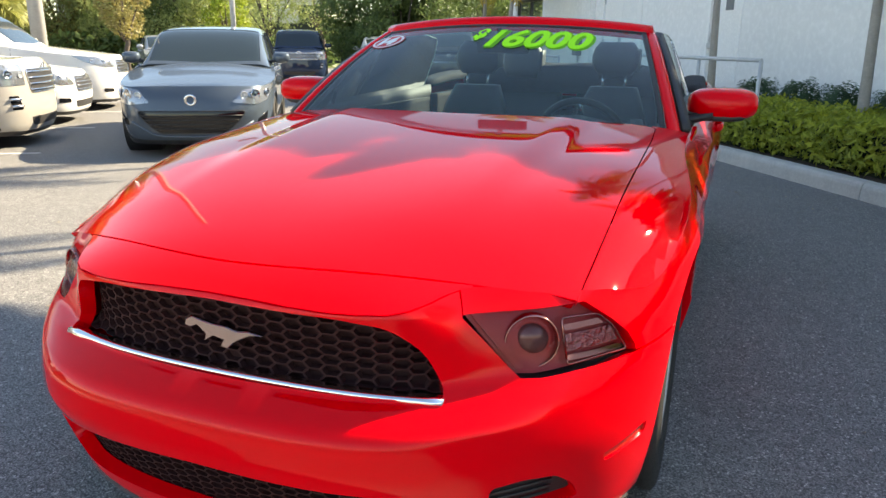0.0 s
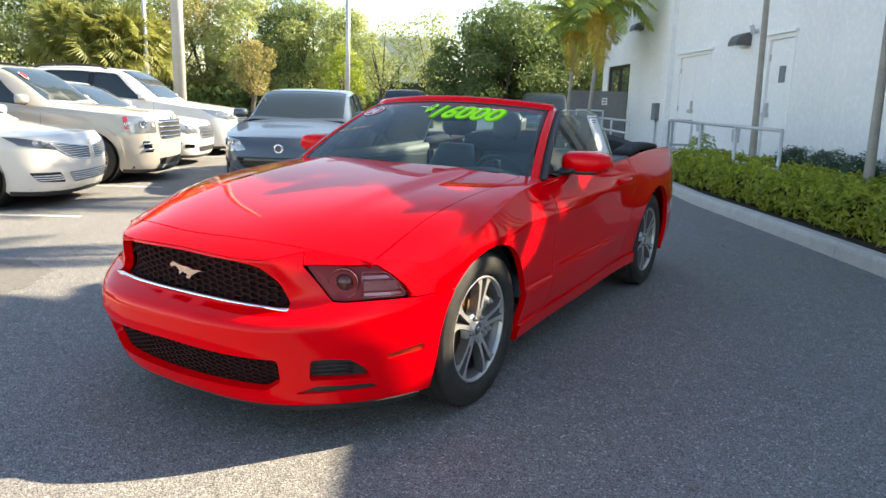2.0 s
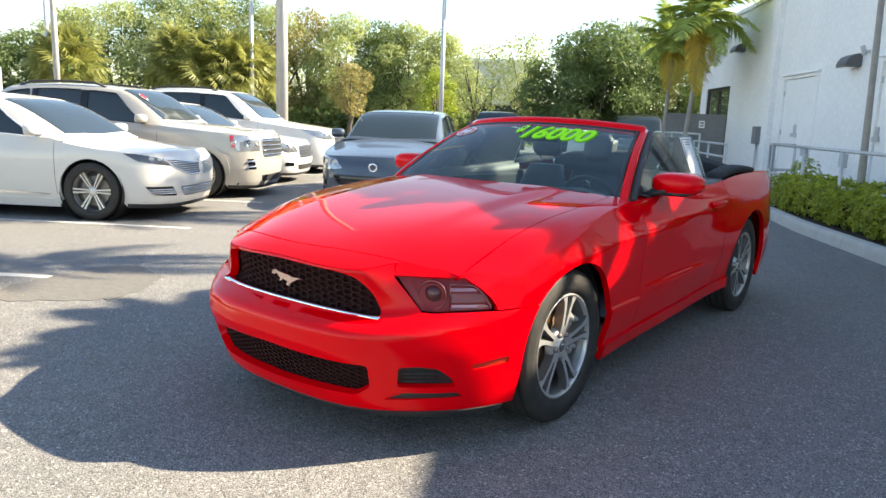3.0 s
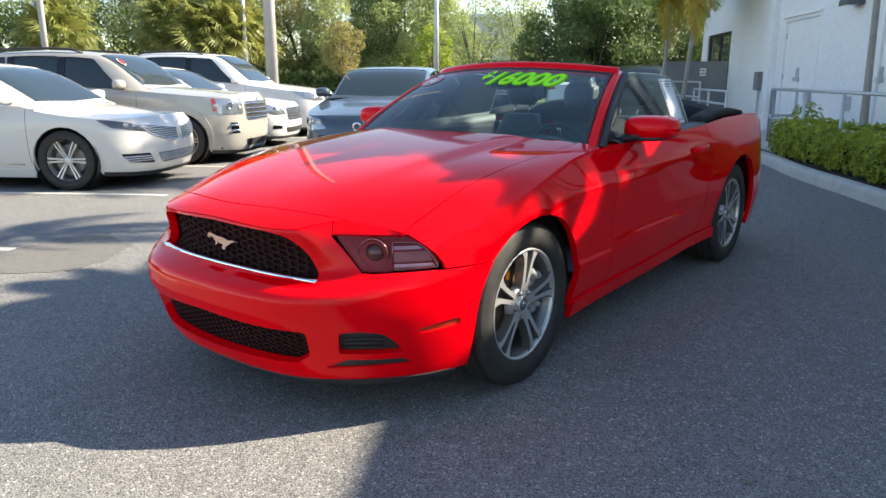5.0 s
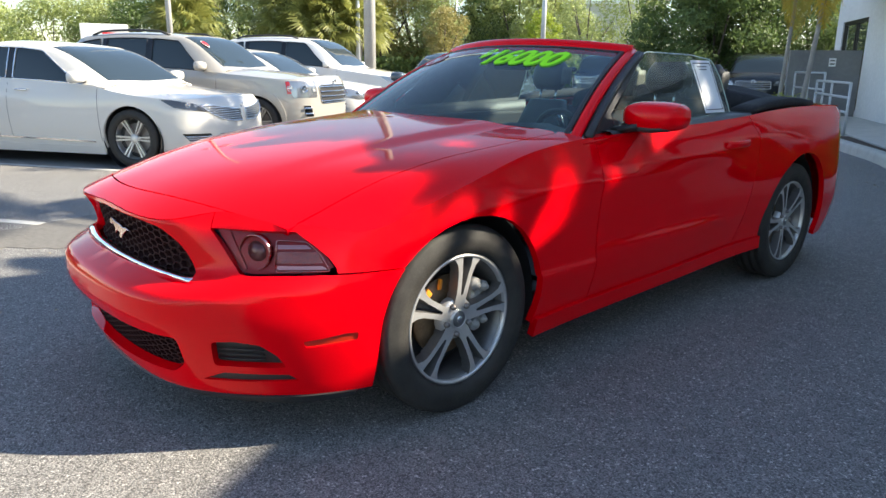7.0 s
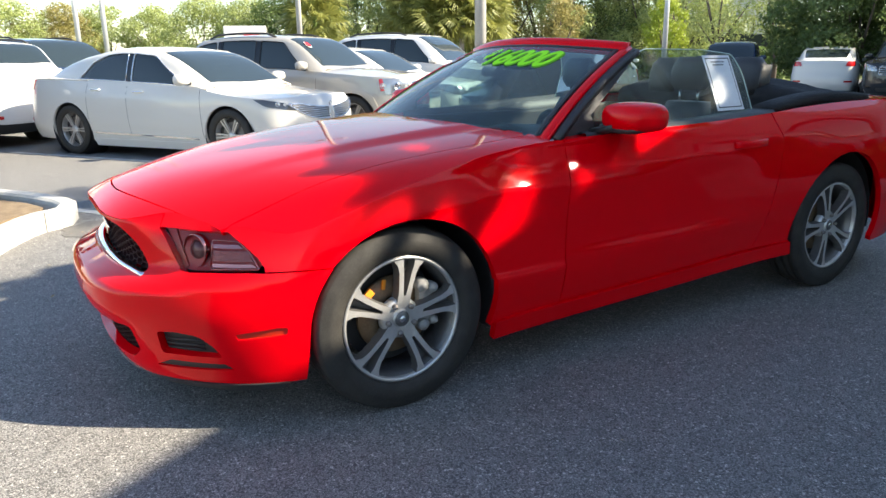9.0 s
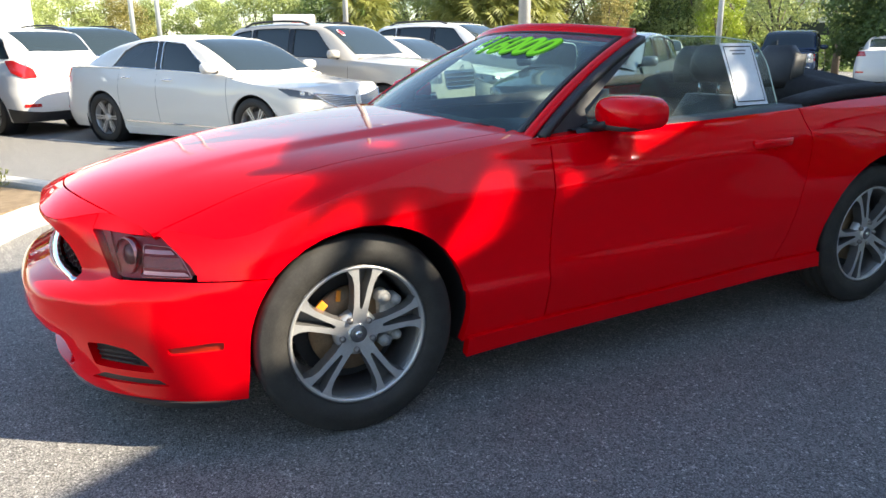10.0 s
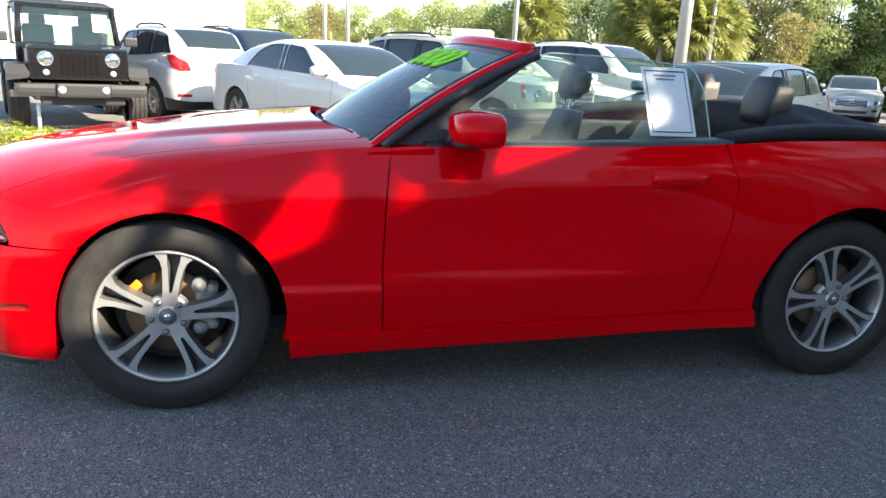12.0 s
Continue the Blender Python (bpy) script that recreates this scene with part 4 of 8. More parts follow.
STATIONS = [
    ("x", 0.0, front),
    ("x", 0.40, front),
    ("x", 0.56, [(0.12, 0.10), (0.19, 0.025), (0.27, -0.002), (0.37, -0.032), (0.46, -0.052), (0.53, -0.044), (0.57, 0.004), (0.595, 0.04), (0.66, 0.052), (0.73, 0.07), (0.79, 0.11), (0.9, 0.25)]),
    ("x", 0.70, [(0.12, 0.09), (0.19, 0.03), (0.27, 0.004), (0.37, -0.018), (0.46, -0.032), (0.54, -0.026), (0.585, 0.0), (0.61, 0.02), (0.66, 0.034), (0.73, 0.062), (0.79, 0.11), (0.9, 0.25)]),
    ("x", 0.84, [(0.12, 0.07), (0.19, 0.028), (0.27, 0.010), (0.37, -0.006), (0.46, -0.013), (0.56, -0.008), (0.62, 0.008), (0.68, 0.024), (0.74, 0.05), (0.80, 0.09), (0.9, 0.2)]),
    ("y", -0.20, [(0.12, 0.06), (0.20, 0.03), (0.30, 0.015), (0.45, 0.004), (0.56, 0.0), (0.66, 0.002), (0.74, 0.012), (0.80, 0.032), (0.86, 0.066), (0.92, 0.115), (1.0, 0.2)]),
    ("y", 0.05, [(0.12, 0.06), (0.20, 0.03), (0.30, 0.015), (0.45, 0.004), (0.60, -0.004), (0.70, -0.008), (0.765, -0.004), (0.775, 0.002), (0.83, 0.020), (0.88, 0.044), (0.92, 0.072), (1.0, 0.16)]),
    ("y", 0.50, [(0.12, 0.10), (0.20, 0.072), (0.28, 0.048), (0.40, 0.014), (0.452, 0.005), (0.468, 0.013), (0.58, 0.012), (0.70, 0.005), (0.790, -0.004), (0.800, 0.002), (0.84, 0.025), (0.88, 0.047), (0.95, 0.082), (1.05, 0.15)]),
    ("y", 1.40, [(0.12, 0.10), (0.20, 0.072), (0.28, 0.050), (0.40, 0.020), (0.492, 0.006), (0.508, 0.013), (0.62, 0.012), (0.74, 0.006), (0.850, -0.004), (0.860, 0.002), (0.90, 0.022), (0.97, 0.062), (1.07, 0.14)]),
    ("y", 2.10, [(0.12, 0.10), (0.20, 0.07), (0.28, 0.060), (0.40, 0.040), (0.54, 0.014), (0.60, 0.010), (0.72, 0.006), (0.84, 0.002), (0.898, 0.003), (0.91, 0.010), (0.96, 0.038), (1.02, 0.078), (1.1, 0.16)]),
    ("y", 2.60, [(0.12, 0.06), (0.20, 0.04), (0.30, 0.02), (0.45, 0.006), (0.60, -0.004), (0.72, -0.010), (0.84, -0.002), (0.92, 0.020), (0.98, 0.052), (1.03, 0.10), (1.1, 0.18)]),
    ("y", 3.20, [(0.12, 0.06), (0.20, 0.04), (0.30, 0.02), (0.45, 0.004), (0.60, 0.0), (0.72, 0.002), (0.84, 0.010), (0.92, 0.028), (0.98, 0.052), (1.03, 0.10), (1.1, 0.18)]),
    ("r", 0.50, [(0.12, 0.16), (0.25, 0.06), (0.35, 0.02), (0.45, 0.0), (0.60, 0.01), (0.75, 0.04), (0.90, 0.05), (0.98, 0.03), (1.03, 0.06), (1.1, 0.15)]),
    ("r", 0.0, [(0.12, 0.16), (0.25, 0.06), (0.35, 0.02), (0.45, 0.0), (0.60, 0.01), (0.75, 0.04), (0.90, 0.05), (0.98, 0.03), (1.03, 0.06), (1.1, 0.15)]),
]
SKIN = Belt(PLAN, STATIONS)
ux, uy = SKIN.ux, SKIN.uy


def bonnet_z(x, y):
    """Height of the bonnet and wing tops, with the raised middle."""
    x, y = np.abs(np.asarray(x, float)), np.asarray(y, float)
    mid = pchip([-1.0, -0.90, -0.86, -0.80, -0.70, -0.55, -0.35, -0.05, 0.3, 0.62, 0.9], [0.70, 0.766, 0.790, 0.816, 0.847, 0.880, 0.912, 0.951, 0.986, 1.010, 1.025], y)
    drop = pchip([-1.0, -0.8, -0.5, -0.2, 0.1, 0.6, 0.9], [0.27, 0.262, 0.183, 0.086, 0.050, 0.044, 0.048], y)
    dome = 0.020 * smoothstep(y, -0.75, 0.5) * (1 - smoothstep(x, 0.40 + 0.06 * y, 0.52 + 0.06 * y))
    over = np.maximum(0.0, 0.165 - (np.interp(y, SKIN.y, SKIN.x) - x))        # the wing rolls over into the side
    roll = 2.4 * np.minimum(over, 0.13) ** 2 * smoothstep(y, -0.60, -0.32) * (1 - np.clip((y + 0.25) / 1.0, 0.0, 1.0))
    return mid - 0.010 * smoothstep(y, -0.6, 0.4) - drop * (x / 0.85) ** (2.65 + 1.05 * smoothstep(y, -0.75, -0.25)) + dome - roll


def top_of(u):
    """Height at which the side skin meets the bonnet."""
    zs = np.linspace(0.6, 1.0, 400)
    p = SKIN.at(np.stack([np.full(400, u), zs], 1))
    d = zs - bonnet_z(p[:, 0], p[:, 1])
    i = int(np.argmax(d > 0))
    return float(zs[max(i, 0)])


def sides(poly):
    """The same outline on the other side."""
    return [(-u, z) for u, z in poly]


def arch(yc, a0, a1, n=14, r=None):
    """Points of a wheel arch, by angle from straight ahead."""
    r = r or (ARCH if yc == 0 else 0.42)
    yc = yc + (0.022 if yc == 0 else 0.0)
    return [(uy(yc - r * math.cos(radians(a0 + (a1 - a0) * i / n))), AXLE_Z + r * math.sin(radians(a0 + (a1 - a0) * i / n))) for i in range(n + 1)]


# outlines on the skin
HL_TOP = [(ux(x), min(0.728, top_of(ux(x)) - 0.010)) for x in (0.557, 0.60, 0.66, 0.735, 0.775)]
HL_OUT = [(ux(0.806), 0.692), (ux(0.828), 0.655), (ux(0.838), 0.622)]
HL_BOTTOM = [(ux(0.815), 0.605), (ux(0.74), 0.603), (ux(0.68), 0.599), (ux(0.648), 0.601)]
HEADLIGHT = HL_TOP + HL_OUT + HL_BOTTOM
SEAM_HIGH = 0.60
seam_angle = math.degrees(math.asin((SEAM_HIGH - AXLE_Z) / ARCH))
nose_line = [(ux(x), top_of(ux(x)) - 0.003) for x in (0.548, 0.52, 0.48, 0.44, 0.40, 0.34, 0.28, 0.20, 0.10)]
half = ([(0.0, 0.178), (ux(0.30), 0.178), (ux(0.50), 0.182), (ux(0.70), 0.19), (ux(0.84), 0.196), (uy(-0.385), 0.198), (uy(-0.374), 0.28)] + arch(0, 4, seam_angle, 7)
        + [(ux(0.838), 0.603)] + HL_BOTTOM + [(ux(0.628), 0.628), (ux(0.59), 0.68), (ux(0.550), HL_TOP[0][1])] + nose_line)
fascia_outline = half + [(0.0, top_of(0.0) - 0.003)] + sides(half[1:])[::-1]
GRILLE = rounded([(ux(-0.520), 0.572), (0.0, 0.574), (ux(0.520), 0.572), (ux(0.472), 0.672), (ux(0.405), 0.728), (ux(0.30), 0.745), (0.0, 0.752), (ux(-0.30), 0.745), (ux(-0.405), 0.728), (ux(-0.472), 0.672)], 0.035)
LOWER = rounded([(ux(-0.43), 0.250), (0.0, 0.240), (ux(0.43), 0.250), (ux(0.486), 0.292), (ux(0.484), 0.392), (0.0, 0.408), (ux(-0.484), 0.392), (ux(-0.486), 0.292)], 0.02)
FOG = rounded([(ux(0.578), 0.302), (ux(0.752), 0.302), (ux(0.735), 0.345), (ux(0.70), 0.384), (ux(0.640), 0.396), (ux(0.584), 0.390)], 0.014)
SLOT = rounded([(ux(0.53), 0.240), (ux(0.775), 0.252), (ux(0.755), 0.276), (ux(0.60), 0.276)], 0.008)
MARKER = rounded([(ux(0.79), 0.372), (uy(-0.44), 0.383), (uy(-0.435), 0.410), (uy(-0.47), 0.412), (ux(0.785), 0.393)], 0.008)
panel("bumper_fascia", SKIN.skin(), fascia_outline, RED, convertible, [GRILLE, LOWER, FOG, sides(FOG), SLOT, sides(SLOT), MARKER, sides(MARKER)], 0.022, 0.035, "glossy red moulded front bumper")

# wings
def crest(y0, y1, n):
    return [(uy(y0 + (y1 - y0) * i / n), top_of(uy(y0 + (y1 - y0) * i / n))) for i in range(n + 1)]


DOOR_Y = 0.775


def sill_top(y):
    return 0.264 + 0.034 * (y - 0.45)


gap = 0.0025
wing = ([(ux(0.552), HL_TOP[0][1] + 0.005)] + [(u, z + 0.006) for u, z in HL_TOP] + [(u + 0.008, z) for u, z in HL_OUT] + [(ux(0.842), 0.608)]
        + [(u, z + (0.005 if i == 0 else 0)) for i, (u, z) in enumerate(arch(0, seam_angle, 196, 16))] + [(uy(0.42), sill_top(0.42)), (uy(0.60), sill_top(0.6)), (uy(DOOR_Y - 0.02), sill_top(0.76)),
        (uy(DOOR_Y - 0.03), 0.5), (uy(DOOR_Y - 0.025), 0.8), (uy(DOOR_Y - gap), 0.955)]
        + [(u, z) for u, z in crest(DOOR_Y - gap, -0.50, 16)] + [(ux(x), top_of(ux(x))) for x in (0.80, 0.77, 0.74, 0.71, 0.68, 0.65, 0.62, 0.58, 0.552)])
for f in (lambda q: q, sides):
    panel("wing", SKIN.skin(), f(wing), RED, convertible, (), 0.025, 0.03)
    panel("side_marker", SKIN.skin(-0.006), f(MARKER), AMBER, convertible, (), 0.02, 0.0, "amber side marker lens")

# bonnet and the strips beside it
crest_xy = [tuple(SKIN.at([(u, z)])[0][:2]) for u, z in [(ux(x), top_of(ux(x))) for x in (0.0, 0.1, 0.2, 0.28, 0.34, 0.40, 0.44, 0.48, 0.52, 0.55, 0.58, 0.62, 0.65, 0.68, 0.71, 0.74, 0.77, 0.80)] + crest(-0.50, 0.70, 14)]
shut = [(0.715, -0.595), (0.735, -0.3), (0.745, 0.1), (0.745, 0.45), (0.735, 0.66)]
front_edge = [p for p in crest_xy if p[1] < -0.60 and p[0] < 0.70]
rear_edge = [(0.70, 0.68), (0.55, 0.655), (0.52, 0.60), (0.46, 0.555), (0.25, 0.53), (0.0, 0.52)]


def bonnet_skin(xy):
    xy = np.atleast_2d(xy)
    return np.stack([xy[:, 0], xy[:, 1], bonnet_z(xy[:, 0], xy[:, 1])], 1)


nose_edge = [p for p in front_edge if p[0] < 0.5505]
corner = nose_edge[-1]


def nose_seam(x):
    """The bonnet's leading edge, behind the painted brow of the grille."""
    return -0.822 + (corner[1] + 0.006 + 0.822) * (x / corner[0]) ** 2


seam = [(x, nose_seam(x)) for x in np.linspace(0.0, corner[0] - 0.004, 12)]
half = nose_edge + [(corner[0] - 0.004, corner[1] + 0.004)] + [(x, y - 0.003) for x, y in seam[-2::-1]]
panel("nose_panel", bonnet_skin, half + [(-x, y) for x, y in half[1:-1]][::-1], RED, convertible, (), 0.02, 0.02, "glossy red brow above the grille")
half = [(x, y + 0.003) for x, y in seam[:-1]] + [(corner[0], corner[1] + 0.008)] + [p for p in front_edge if p[0] > corner[0] + 0.01] + shut + rear_edge
panel("bonnet", bonnet_skin, half + [(-x, y) for x, y in half[1:-1]][::-1], RED, convertible, (), 0.03, 0.03, "glossy red bonnet with a raised middle")
strip = [(x + 0.004, y) for x, y in shut] + [(0.72, 0.70), (0.80, 0.735)] + [p for p in crest_xy if p[1] > -0.66 and p[0] > 0.7][::-1]
for s in (1, -1):
    panel("wing_top", bonnet_skin, [(x * s, y) for x, y in strip], RED, convertible, (), 0.02, 0.02)

# doors, quarters, sills, tail
def belt_z(y):
    return float(pchip([0.7, 0.9, 1.4, 2.0, 2.4, 2.9, 3.4, 3.8], [0.958, 0.966, 0.978, 1.000, 1.022, 1.032, 1.018, 0.985], y))


def belt_run(y0, y1, n):
    return [(uy(y0 + (y1 - y0) * i / n), belt_z(y0 + (y1 - y0) * i / n)) for i in range(n + 1)]


door_rear = [(uy(2.03), sill_top(2.03) + 0.004), (uy(2.07), 0.42), (uy(2.125), 0.70), (uy(2.13), 0.86), (uy(2.10), 0.95)]
door = [(uy(DOOR_Y - 0.02 + 2 * gap), sill_top(0.77) + 0.004)] + door_rear + belt_run(2.09, DOOR_Y + gap, 14) + [(uy(DOOR_Y - 0.025 + 2 * gap), 0.8), (uy(DOOR_Y - 0.03 + 2 * gap), 0.5)]
quarter = ([(u + 0.005, z) for u, z in door_rear[::-1]] + [(uy(2.315), sill_top(2.315))] + arch(WB, -5, 196, 20) + [(uy(3.14), 0.21), (uy(3.45), 0.215), (uy(3.50), 0.5), (uy(3.52), 0.8)]
           + belt_run(3.52, 2.10, 14))
sill = [(uy(0.42), 0.176), (uy(2.33), 0.252), (uy(2.31), sill_top(2.31) - 0.004), (uy(0.415), sill_top(0.415) - 0.004)]
for f in (lambda q: q, sides):
    d = panel("door", SKIN.skin(), f(door), RED, convertible, (), 0.03, 0.03)
    sgn = 1 if f(door)[0][0] > 0 else -1
    cup = rounded([(uy(1.80), 0.845), (uy(1.97), 0.85), (uy(1.98), 0.90), (uy(1.81), 0.895)], 0.024)
    panel("handle_cup", SKIN.skin(0.0025), f(cup), RED, d, (), 0.03, 0.0)
    bm = bmesh.new()
    pts = [Vector(SKIN.at([(uy(y) * sgn, 0.874 + 0.012 * (y - 1.75))], q)[0]) for y, q in ((1.765, 0.004), (1.79, 0.020), (1.85, 0.026), (1.92, 0.026), (1.97, 0.020), (1.995, 0.004))]
    rings = []
    for i, p in enumerate(pts):
        rings.append([(p.x + 0.008 * math.cos(a) * sgn, p.y, p.z + 0.018 * math.sin(a)) for a in [k * math.pi / 5 for k in range(10)]])
    hull("door_handle", rings, RED, d)
    panel("quarter_panel", SKIN.skin(), f(quarter), RED, convertible, (), 0.03, 0.03)
    panel("sill", SKIN.skin(0.014), f(sill), RED, convertible, (), 0.03, 0.03, "red side skirt")
rear = [(uy(3.455), 0.215), (SKIN.end * 0.97, 0.22), (SKIN.end, 0.22), (SKIN.end, 0.975), (ux(0.5, True), 0.985), (uy(3.52), belt_z(3.52)), (uy(3.525), 0.8), (uy(3.505), 0.5)]
for f in (lambda q: q, sides):
    panel("rear_bumper", SKIN.skin(), f(rear), RED, convertible, (), 0.04, 0.02)
    lamp = rounded([(ux(0.75, True), 0.74), (ux(0.42, True), 0.74), (ux(0.42, True), 0.90), (ux(0.75, True), 0.90)], 0.02)
    panel("tail_lamp", SKIN.skin(0.004), f(lamp), TAIL_RED, convertible, (), 0.03, 0.01)


def deck_z(x, y):
    e = np.interp(y, [2.9, 3.3, 3.6, 3.85], [1.034, 1.026, 1.008, 0.98])
    return e + 0.03 * (1 - (np.abs(x) / 0.86) ** 2)


def deck_skin(xy):
    xy = np.atleast_2d(xy)
    return np.stack([xy[:, 0], xy[:, 1], deck_z(xy[:, 0], xy[:, 1])], 1)


def edge_x(y, inset=0.0):
    return float(SKIN.at([(uy(y), belt_z(y))])[0][0]) - inset


deck = [(edge_x(y, 0.004), y) for y in (3.02, 3.2, 3.4, 3.52)] + [(0.74, 3.66), (0.5, 3.77), (0.0, 3.815)]
deck = deck + [(-x, y) for x, y in deck[:-1]][::-1]
panel("boot_lid", deck_skin, deck, RED, convertible, (), 0.04, 0.02)

# grilles: hexagonal mesh set back in the openings, bars of their own depth
def hex_mesh(outline, cell, back, depth, shrink, name):
    bm = bmesh.new()
    op = np.array(outline)
    lo, hi = op.min(0), op.max(0)
    w, h = cell * 2.2, cell
    row = 0
    z = lo[1] - h
    inner = []
    while z < hi[1] + h:
        u = lo[0] - w + (w * 0.75 if row % 2 else 0)
        while u < hi[0] + w:
            inner.append((u, z))
            u += w * 1.5
        z += h / 2
        row += 1
    cell_pts = [(0.5, 0), (0.27, 0.5), (-0.27, 0.5), (-0.5, 0), (-0.27, -0.5), (0.27, -0.5)]
    for u, z in inner:
        ring = np.array([(u + a * w, z + b * h) for a, b in cell_pts])
        if not inside(outline, ring).any():
            continue
        ring[:, 0] = np.clip(ring[:, 0], lo[0], hi[0])
        ring[:, 1] = np.clip(ring[:, 1], lo[1] - 0.004, hi[1] + 0.004)
        mid = ring.mean(0)
        small = mid + (ring - mid) * shrink
        fo, fi, bi = SKIN.at(ring, -back), SKIN.at(small, -back), SKIN.at(mid + (ring - mid) * (shrink - 0.06), -back - depth)
        vo, vi, vb = [[bm.verts.new(p) for p in q] for q in (fo, fi, bi)]
        for i in range(6):
            j = (i + 1) % 6
            bm.faces.new((vo[i], vo[j], vi[j], vi[i]))
            bm.faces.new((vi[i], vi[j], vb[j], vb[i]))
    bmesh.ops.remove_doubles(bm, verts=bm.verts, dist=0.0004)
    bmesh.ops.recalc_face_normals(bm, faces=bm.faces)
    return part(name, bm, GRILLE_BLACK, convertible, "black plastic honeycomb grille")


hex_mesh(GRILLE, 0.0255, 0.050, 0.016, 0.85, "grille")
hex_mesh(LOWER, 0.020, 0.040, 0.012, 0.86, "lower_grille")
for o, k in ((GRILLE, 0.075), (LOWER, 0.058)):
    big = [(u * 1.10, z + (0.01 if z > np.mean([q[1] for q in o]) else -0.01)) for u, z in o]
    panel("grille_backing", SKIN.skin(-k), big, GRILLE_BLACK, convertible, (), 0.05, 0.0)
for f in (lambda q: q, sides):
    panel("fog_pocket", SKIN.skin(-0.030), f(FOG), BLACK_TRIM, convertible, (), 0.02, 0.0)
    bm = bmesh.new()
    for zz in (0.322, 0.340, 0.358):
        p = [SKIN.at([(q if f(FOG)[0][0] > 0 else -q, zz)], -0.022)[0] for q in (ux(0.59), ux(0.63), ux(0.67), ux(0.705))]
        tube(p, 0.0035, 6, bm)
    part("fog_slats", bm, BLACK_TRIM, convertible)
    panel("lower_slot", SKIN.skin(-0.010), f(SLOT), BLACK_TRIM, convertible, (), 0.02, 0.0)
# bright strip along the foot of the grille
bm = bmesh.new()
pts = [SKIN.at([(ux(x), 0.567 + 0.006 * (1 - (x / 0.51) ** 2))], -0.006 - 0.012 * (1 - (x / 0.51) ** 2))[0] for x in np.linspace(-0.508, 0.508, 33)]
rings = [[(p[0], p[1] - 0.005, p[2] + 0.009), (p[0], p[1] - 0.010, p[2]), (p[0], p[1] - 0.004, p[2] - 0.009), (p[0], p[1] + 0.02, p[2] - 0.009), (p[0], p[1] + 0.02, p[2] + 0.009)] for p in pts]
hull("chrome_strip", rings, CHROME, convertible, "polished chrome strip")
# plain bright emblem in the grille
emblem = [(-0.084, 0.006), (-0.080, 0.018), (-0.066, 0.026), (-0.046, 0.021), (-0.020, 0.017), (0.010, 0.016), (0.036, 0.010), (0.060, 0.013), (0.094, 0.009), (0.064, 0.005), (0.044, -0.004),
          (0.026, -0.014), (0.014, -0.026), (-0.004, -0.024), (0.004, -0.010), (-0.018, -0.006), (-0.040, -0.020), (-0.036, -0.004), (-0.054, 0.010), (-0.070, 0.004)]
gp = SKIN.at([(0.0, 0.655)], -0.038)[0]
bm = prism([(1.16 * a, 1.22 * b) for a, b in emblem], 0.012, bevel=0.002)
bmesh.ops.transform(bm, matrix=Matrix(((1, 0, 0, gp[0]), (0, 0, -1, gp[1] + 0.008), (0, 1, 0, gp[2]), (0, 0, 0, 1))), verts=bm.verts)
part("emblem", bm, EMBLEM, convertible, "plain bright metal emblem")

# chin spoiler
chin = [(0.0, 0.150), (ux(0.5), 0.152), (ux(0.78), 0.160), (uy(-0.45), 0.178), (uy(-0.44), 0.196), (ux(0.84), 0.196), (ux(0.70), 0.188), (ux(0.50), 0.180), (ux(0.30), 0.176), (0.0, 0.176)]
panel("chin_spoiler", SKIN.skin(0.008), chin[:-1] + [(0.0, 0.176)] + sides(chin[1:-1])[::-1], BLACK_TRIM, convertible, (), 0.03, 0.03, "black plastic chin spoiler")

